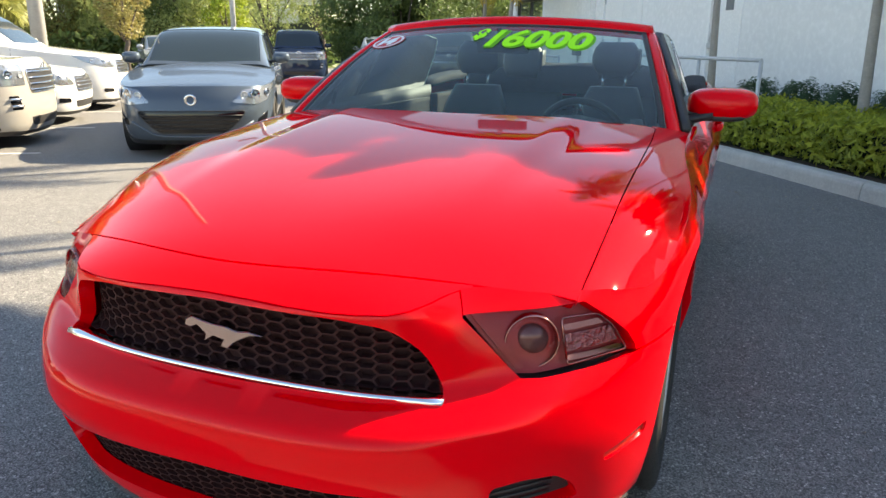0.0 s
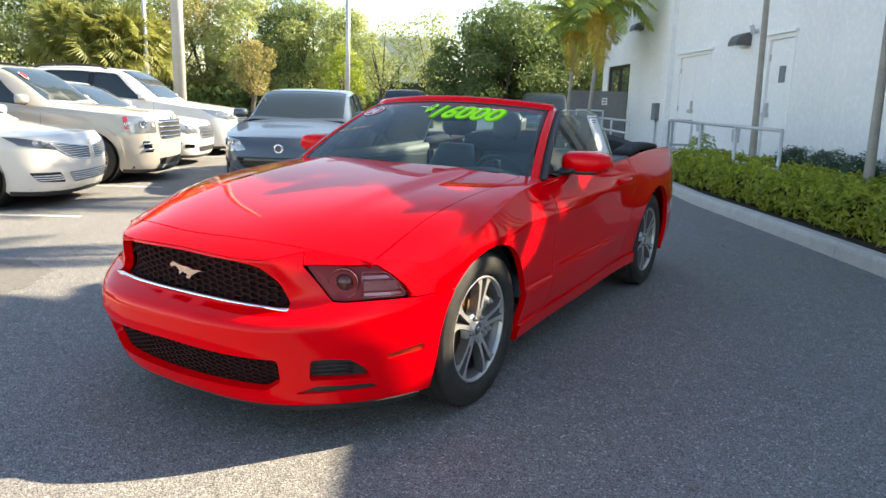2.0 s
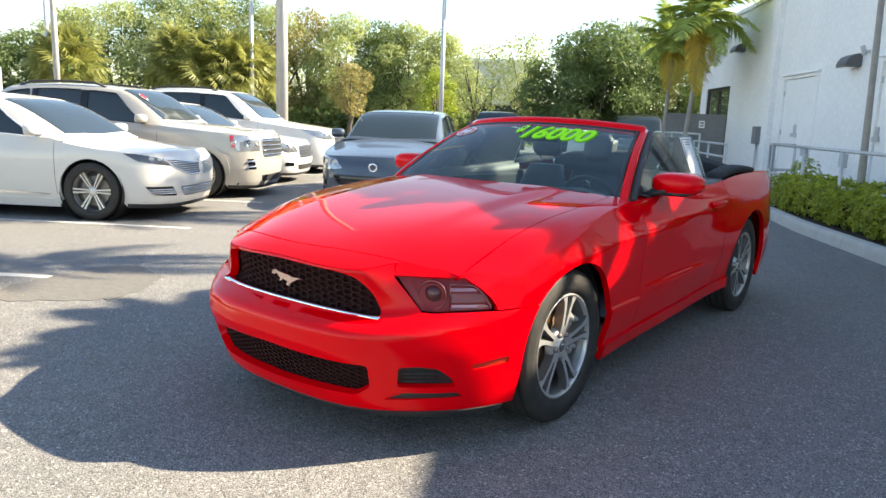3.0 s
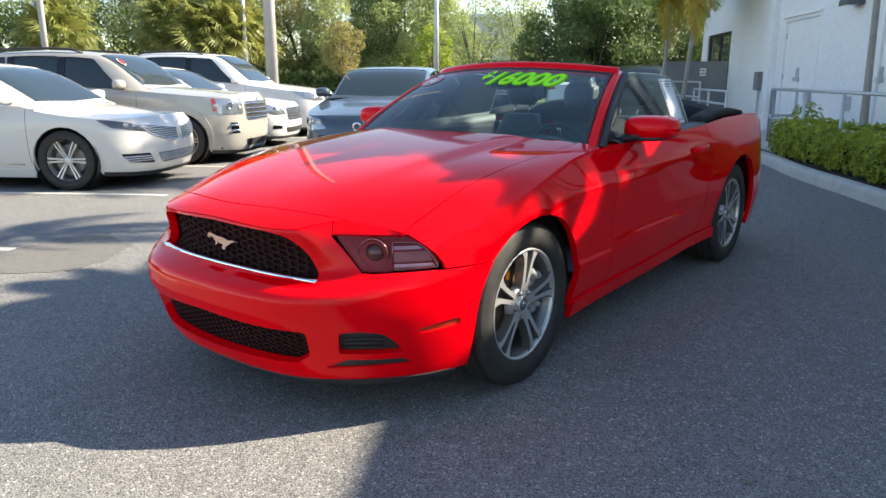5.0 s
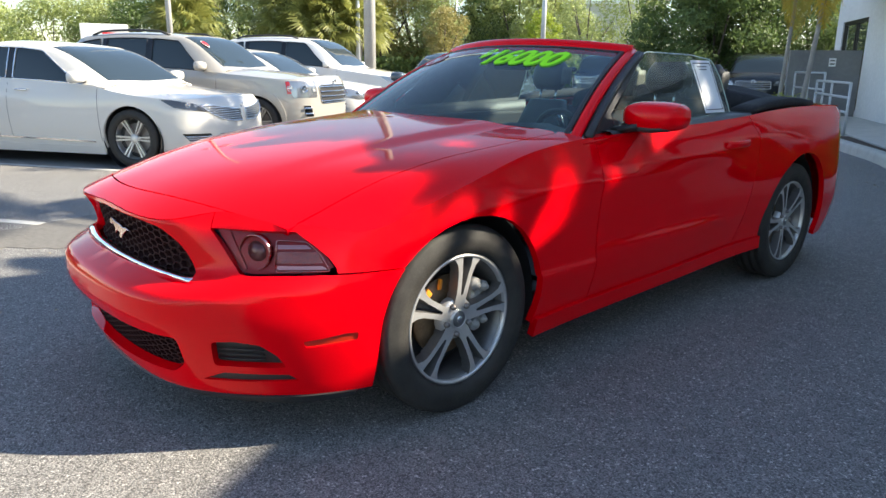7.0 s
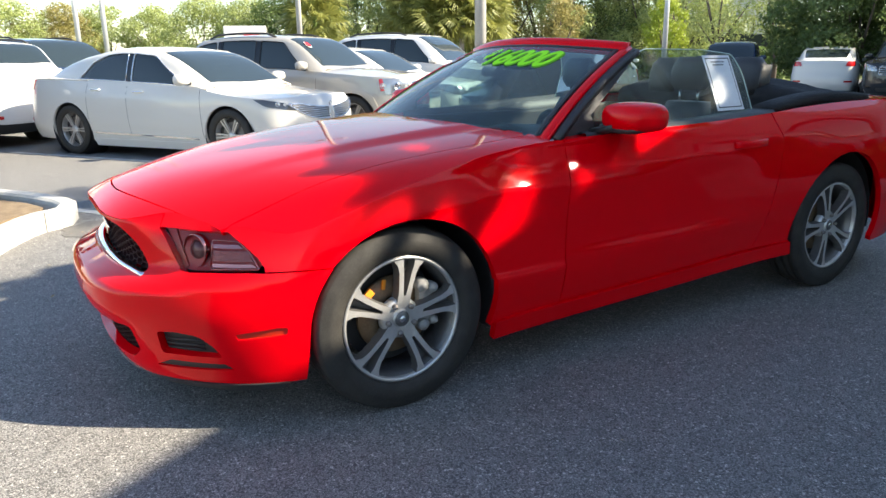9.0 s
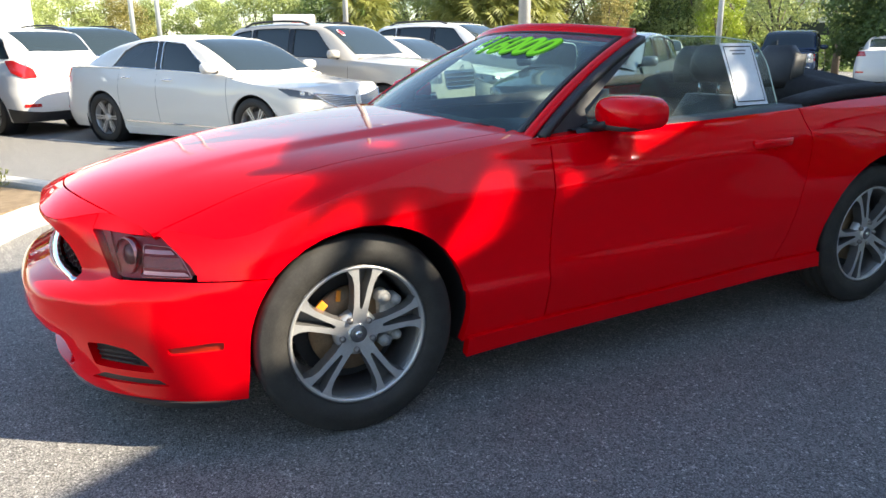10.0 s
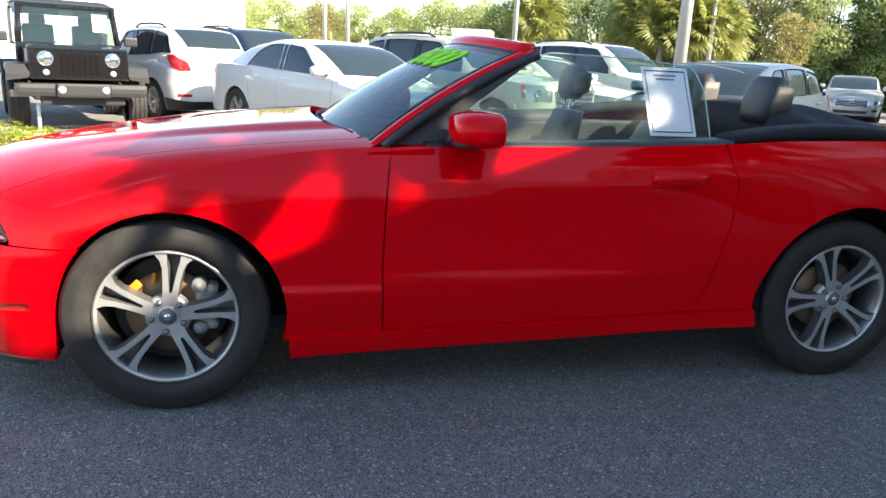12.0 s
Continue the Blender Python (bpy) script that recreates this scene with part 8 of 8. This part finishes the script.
    hull("screen_frame", [[(-0.74, 0.56, 1.17), (0.74, 0.56, 1.17), (0.74, 0.64, 1.17), (-0.74, 0.64, 1.17)], [(-0.735, 0.575, 1.235), (0.735, 0.575, 1.235), (0.735, 0.655, 1.235), (-0.735, 0.655, 1.235)]], JEEP_BLACK, j, smooth=False)
    for sg in (1, -1):
        part("screen_post", tube([(0.69 * sg, 0.60, 1.22), (0.655 * sg, 0.83, 1.80)], 0.045, 8), JEEP_BLACK, j)
    part("screen_header", box_bm(1.40, 0.10, 0.075, (0, 0.83, 1.785), 0.02), JEEP_BLACK, j)
    bm = bmesh.new()
    bm.faces.new([bm.verts.new(p) for p in ((-0.64, 0.582, 1.235), (0.64, 0.582, 1.235), (0.61, 0.778, 1.745), (-0.61, 0.778, 1.745))])
    part("windscreen", bm, GLASS, j)
    hull("hard_top", [[(-0.72, y, z - 0.10), (0.72, y, z - 0.10), (0.70, y, z), (0.60, y, z + 0.05), (-0.60, y, z + 0.05), (-0.70, y, z)] for y, z in ((0.86, 1.79), (1.0, 1.83), (1.6, 1.87), (2.9, 1.87), (3.05, 1.81))], BLACK_TRIM, j, smooth=False)
    for x in (-0.3, 0.12):
        part("wiper", tube([(x, 0.55, 1.20), (x + 0.34, 0.60, 1.28)], 0.008, 6), BLACK_TRIM, j)
    for yc in (0.0, 2.42):
        for sg in (1, -1):
            wh = new("wheel")
            wh.parent = j
            wh.matrix_basis = Matrix.Translation((0.79 * sg, yc, 0.40)) @ Matrix.Rotation(0 if sg > 0 else math.pi, 4, "Z")
            part("tyre", tyre_mesh(0.40, 0.26), RUBBER, wh)
            spoked(wh, 0.25, 5, MACHINED)
    part("underbody", box_bm(1.2, 3.2, 0.25, (0, 1.3, 0.55), 0.04), BLACK_TRIM, j)
    part("window_sheet", box_bm(0.22, 0.004, 0.30, (0.46, 0.700, 1.56), 0.0, turn=Matrix.Rotation(radians(-25), 4, "X")), PAPER, j, "white sales sheet behind the glass")
    return j


off_roader(Vector((-8.62, -2.62, 0)), (0.94, 0.34, 0))


# ---- island with a kerb, poles, trees and the far side ----
isl = [(-3.42, -0.92), (-3.30, -1.10), (-2.95, -1.32), (-2.45, -1.55), (-2.0, -1.95), (-2.0, -2.6), (-2.6, -3.2), (-4.2, -4.4), (-6.4, -5.9)]
isl_back = [(-3.42, -0.92), (-3.62, -0.88), (-3.95, -1.0), (-5.4, -2.0), (-6.6, -2.9), (-7.6, -4.4), (-6.4, -5.9)]
ring = isl + isl_back[::-1][1:-1]
kerb(isl_back[::-1] + isl[1:], "island_kerb", "sunlit concrete kerb round a planted island", 0.16, 0.15, 1.6, outward=1)
cx, cy = np.mean([p[0] for p in ring]), np.mean([p[1] for p in ring])
sheet("island_soil", [(cx + (x - cx) * 0.94, cy + (y - cy) * 0.94) for x, y in ring], 0.12, DRY_GRASS, "dry leaf litter on the planted island", "soil")
for i, (x, y, s) in enumerate(((-4.35, -1.75, 0.38), (-4.9, -2.2, 0.42), (-5.6, -2.8, 0.40), (-5.3, -3.4, 0.4), (-4.5, -2.6, 0.36))):
    shrub("shrub", (x, y, 0.10), s * 1.2, s * 1.1, s * 0.36, 1300, 0.045, LEAF_HEDGE if i % 2 else LEAF_FAN, "low olive-green shrub on the planted island", 80 + i, group="island shrubs")
stake = thing("marker_stake", Matrix.Translation((-8.0, -3.0, 0)), "thin white plastic marker stake", "stake")
part("stake_rod", lathe([(0.024, -0.02), (0.024, 0.36), (0.016, 0.40), (0.001, 0.40)], 10), TRIM_WHITE, stake)


def light_pole(at, height, r0, r1, heads, label, mat, square=False, yaw=0.0):
    t = thing("light_pole", Matrix.Translation(at) @ Matrix.Rotation(yaw, 4, "Z"), label, "light pole", "light poles")
    part("base", lathe([(0.001, -0.05), (r0 * 2.2, -0.05), (r0 * 2.2, 0.5), (r0 * 2.0, 0.55), (r0, 0.56)], 20, smooth=False), POLE_CONCRETE, t)
    part("shaft", tube([(0, 0, 0.3), (0, 0, height)], [r0, r1], 4 if square else 14), mat, t)
    for sg in heads:
        part("arm", tube([(0, 0, height - 0.1), (0.45 * sg, 0, height)], 0.03, 8), mat, t)
        hd = part("lamp_head", box_bm(0.75, 0.36, 0.14, (0.80 * sg, 0, height), 0.04), RAIL_GREY, t)
        part("lamp_glass", box_bm(0.5, 0.26, 0.02, (0.82 * sg, 0, height - 0.076)), WHITE_LAMP, hd)
    return t


light_pole((-13.2, 9.95, 0), 11.0, 0.16, 0.12, (), "square pale concrete utility pole", POLE_CONCRETE, True)
light_pole((-13.9, 17.7, 0), 5.6, 0.09, 0.07, (1, -1), "slim pale light pole with two lamp heads", RAIL_GREY, yaw=0.7)
light_pole((-25.9, 18.6, 0), 6.5, 0.11, 0.08, (1, -1), "slim pale light pole with two lamp heads", RAIL_GREY, yaw=0.7)
light_pole((-25.0, 9.4, 0), 11.0, 0.12, 0.09, (), "square pale concrete utility pole", POLE_CONCRETE, True)
light_pole((-36.5, 2.6, 0), 8.5, 0.13, 0.09, (1,), "slim pale light pole with a lamp head", RAIL_GREY)
light_pole((-36.5, 3.8, 0), 8.5, 0.13, 0.09, (1,), "slim pale light pole with a lamp head", RAIL_GREY)
light_pole((-29.9, 11.3, 0), 8.0, 0.12, 0.08, (1, -1), "slim pale light pole with two lamp heads", RAIL_GREY, yaw=0.3)


def tree(at, height, spread, mat, label, seed, leaves=2600, size=0.26, low=0.25, bark=BARK, open_=0.0, group="trees"):
    """A tapered trunk, limbs and a crown of leaf clumps with gaps."""
    r = random.Random(seed)
    rg = np.random.default_rng(seed)
    t = thing("tree", Matrix.Translation(at), label, "tree", group)
    bm = bmesh.new()
    th = height * (low + 0.12)
    tube([(0, 0, -0.1), (0.05 * r.uniform(-1, 1) * th, 0.05 * r.uniform(-1, 1) * th, th * 0.6), (0.1 * r.uniform(-1, 1) * th, 0.08 * r.uniform(-1, 1) * th, th)], [height * 0.028, height * 0.022, height * 0.018], 9, bm)
    clumps = []
    n = 15
    for i in range(n):
        a = i * 2.4 + r.uniform(-0.5, 0.5)
        e = (i + 0.5) / n
        rad = spread * math.sqrt(max(0.05, 1 - (2 * e - 0.95) ** 2)) * r.uniform(0.5, 0.85)
        z = height * (low + 0.06 + (0.86 - low) * e)
        c = Vector((math.cos(a) * rad, math.sin(a) * rad, z))
        clumps.append((c, spread * r.uniform(0.28, 0.46)))
        if i % 2 == 0:
            m = Vector((c.x * 0.35, c.y * 0.35, th * 0.8 + (c.z - th) * 0.4))
            tube([(0, 0, th * 0.75), m, c], [height * 0.012, height * 0.008, height * 0.003], 6, bm)
    part("trunk", bm, bark, t)
    w = np.array([c[1] ** 2 for c in clumps])
    k = rg.choice(len(clumps), leaves, p=w / w.sum())
    cen = np.array([tuple(c[0]) for c in clumps])[k]
    rr = np.array([c[1] for c in clumps])[k]
    d = rg.normal(0, 1, (leaves, 3))
    d /= np.linalg.norm(d, axis=1)[:, None]
    p = cen + d * (rr * rg.uniform(0.35, 1.08, leaves) ** 0.6)[:, None] * [1.1, 1.1, 0.78]
    leaf_mesh("crown", p, d + [0, 0, 0.4], size, mat, t, 0.55, seed, 0.7)
    return t


def bearing(deg, dist):
    """A place seen from the car park's middle."""
    return (2.4 + dist * math.cos(radians(deg)), -2.8 + dist * math.sin(radians(deg)), 0)


# dark trees near the end of the building
for i, (deg, dist, hh, sp) in enumerate(((110.5, 31, 5.3, 2.5), (113.5, 29, 5.1, 2.4), (116.5, 28, 5.0, 2.3), (119.0, 29, 4.3, 2.0), (107.5, 33, 5.4, 2.6), (105, 36, 5.8, 2.8))):
    tree(bearing(deg, dist), hh, sp, LEAF_DARK, "dense dark green broadleaf tree past the building", 200 + i, 15000, 0.13, 0.10)
# thin open trees
for i, (deg, dist, hh, sp) in enumerate(((122.0, 34, 5.4, 1.6), (125.8, 34, 4.9, 1.6))):
    tree(bearing(deg, dist), hh, sp, LEAF_MID, "thin open-crowned tree by the far road", 220 + i, 2600, 0.13, 0.28)
# small olive tree in the car park
tree((-14.75, 14.0, 0), 3.15, 0.72, LEAF_OLIVE, "small olive-brown tree beside the parked cars", 230, 3600, 0.085, 0.40)
tree((-15.6, 19.6, 0), 3.3, 0.85, LEAF_LIME, "small bright yellow-green tree across the car park", 232, 3600, 0.10, 0.30)
# main belt of trees
i = 0
for deg, dist, hh, mat in ((128.5, 40, 6.0, LEAF_MID), (131, 41, 6.6, LEAF_MID), (133.5, 42, 6.6, LEAF_DARK), (136, 41, 6.8, LEAF_MID), (138.8, 43, 7.2, LEAF_OLIVE), (141.5, 42, 7.4, LEAF_MID), (144, 44, 8.2, LEAF_DARK),
                           (146.5, 43, 8.0, LEAF_MID), (149, 45, 8.2, LEAF_DARK), (152, 44, 7.2, LEAF_MID), (155, 46, 6.8, LEAF_MID), (158, 46, 6.8, LEAF_DARK), (161, 48, 6.6, LEAF_MID), (164.5, 50, 6.6, LEAF_MID),
                           (168, 56, 6.4, LEAF_MID), (171, 58, 6.6, LEAF_MID), (174, 56, 6.4, LEAF_OLIVE), (177, 55, 6.8, LEAF_MID), (180, 52, 7.0, LEAF_MID)):
    i += 1
    lift = 1.0 if deg < 158 else 0.77
    tree(bearing(deg, dist), hh * lift, hh * 0.38, mat, "broadleaf tree in the belt behind the car park", 240 + i, 13000, 0.15, 0.08)
for k, (deg, dist, hh) in enumerate(((148.5, 37, 5.2), (146.5, 36, 4.6), (144.5, 36, 4.9), (143.0, 37, 4.5), (155.5, 35, 4.3))):
    palm(bearing(deg, dist), hh * 0.55, 0.16, (0.1, 0.1), 1.8, 60, "shaggy fan palm with yellowing leaves behind the parked cars", 300 + k, yellow=0, group="far palms", fronds=FANS)

# dark hedge and fence under the trees, far walls, a trailer, cables
bm = bmesh.new()
pts = [bearing(d, 47) for d in (100, 112, 124, 136, 148, 160)]
for a, b in zip(pts, pts[1:]):
    v = [bm.verts.new(p) for p in ((a[0], a[1], 0), (b[0], b[1], 0), (b[0], b[1], 2.3), (a[0], a[1], 2.3))]
    bm.faces.new(v)
    o = Vector((b[1] - a[1], a[0] - b[0], 0)).normalized() * 0.4
    u = [bm.verts.new(Vector(p.co) + o) for p in v]
    bm.faces.new(u)
    bm.faces.new((v[3], v[2], u[2], u[3]))
tagged(part("far_fence", bm, FENCE_DARK), "dark slatted fence under the far trees", "fence", kind="structure")
bm = bmesh.new()
pts = [bearing(d, 39.5) for d in np.linspace(121, 165, 12)]
rg = np.random.default_rng(9)
P = []
for a, b in zip(pts, pts[1:]):
    for _ in range(500):
        q = Vector(a).lerp(Vector(b), rg.random())
        P.append((q.x + rg.normal(0, 0.3), q.y + rg.normal(0, 0.3), rg.uniform(0.05, 1.55)))
P = np.array(P)
fh = thing("far_hedge", Matrix.Identity(4), "dark green hedge along the far edge of the car park", "hedge", kind="stuff")
leaf_mesh("leaves", P, np.tile([0.3, -0.6, 0.5], (len(P), 1)), 0.34, LEAF_DARK, fh, 0.6, 3, 0.8)
for name, deg, dist, w, dpt, hh, lab in (("far_building", 125.5, 56, 9.0, 8.0, 5.6, "beige stuccoed building behind the far trees"), ("far_building", 132.0, 58, 14.0, 8.0, 4.2, "beige stuccoed building behind the far trees"),
                                      ("far_building", 188.5, 47, 16.0, 10.0, 6.5, "bright white commercial building beyond the car park")):
    p = bearing(deg, dist)
    fb = thing(name, Matrix.Translation(p) @ Matrix.Rotation(radians(deg - 90), 4, "Z"), lab, "building")
    part("shell", box_bm(w, dpt, hh, (0, dpt / 2, hh / 2)), STUCCO if "white" in lab else FAR_WALL, fb)
    part("parapet", box_bm(w + 0.3, dpt + 0.3, 0.25, (0, dpt / 2, hh + 0.125), 0.03), TRIM_WHITE, fb)
    for k in range(int(w // 3) if "beige" in lab else 0):
        wd = part("window", box_bm(1.6, 0.12, 1.3, (-w / 2 + 1.7 + 3 * k, 0.0, hh * 0.55), 0.02), BRONZE, fb)
        part("pane", box_bm(1.4, 0.02, 1.1, (-w / 2 + 1.7 + 3 * k, -0.07, hh * 0.55)), WINDOW_GLASS, wd)
tr = thing("trailer", Matrix.Translation((-35.4, 10.4, 0)) @ Matrix.Rotation(radians(70), 4, "Z"), "white box trailer with a red stripe beyond the cars", "trailer")
part("box", box_bm(2.1, 2.2, 1.9, (0, 0, 1.95), 0.06), WHITE_CAR, tr)
part("stripe", box_bm(0.8, 0.01, 0.12, (0.3, -1.106, 2.45)), STICKER_RED, tr)
part("chassis", box_bm(2.0, 1.8, 0.25, (0, 0, 0.86), 0.03), BLACK_TRIM, tr)
for x in (-0.8, 0.8):
    for y in (-0.95, 0.95):
        part("tyre", lathe([(0.10, -0.11), (0.42, -0.11), (0.45, -0.06), (0.45, 0.06), (0.42, 0.11), (0.10, 0.11)], 28, "Y"), RUBBER, tr).location = (x, y, 0.45)
for za, zb in ((6.9, 8.4), (7.5, 8.9)):
    c = thing("overhead_cable", Matrix.Identity(4), "thin overhead cable across the sky", "cable", "overhead cables")
    a, b = Vector((-62, 5, za)), Vector((-20, 62, zb))
    part("wire", tube([tuple(a.lerp(b, k / 20) - Vector((0, 0, 1.0 * (1 - (k / 10 - 1) ** 2)))) for k in range(21)], 0.018, 5), BLACK_TRIM, c)
# far ground: grass verge under the trees
bm = bmesh.new()
inner = [bearing(d, 38.5) for d in np.linspace(96, 200, 27)]
outer = [bearing(d, 300) for d in np.linspace(96, 200, 27)]
vi = [bm.verts.new((p[0], p[1], 0.02)) for p in inner]
vo = [bm.verts.new((p[0], p[1], 0.02)) for p in outer]
for k in range(26):
    bm.faces.new((vi[k], vi[k + 1], vo[k + 1], vo[k]))
bmesh.ops.recalc_face_normals(bm, faces=bm.faces)
tagged(part("verge", bm, GRASS), "dry green grass verge under the far trees", "grass", kind="structure")

# a few fallen leaves and chips on the asphalt, most of them along the kerb
rg = np.random.default_rng(31)
P = []
for _ in range(150):
    q = wall_place(rg.uniform(-6, 6), 2.2 + abs(rg.normal(0, 0.35)), 0)
    P.append((q.x, q.y, 0.006))
for _ in range(60):
    P.append((rg.uniform(-5, 4.5), rg.uniform(-4, 6), 0.006))
lt = thing("leaf_litter", Matrix.Identity(4), "small dry leaves scattered on the asphalt", "leaves", kind="stuff")
leaf_mesh("leaves", np.array(P), np.tile([0.05, 0.05, 1.0], (len(P), 1)), 0.032, LEAF_LITTER, lt, 0.5, 33, 0.15)
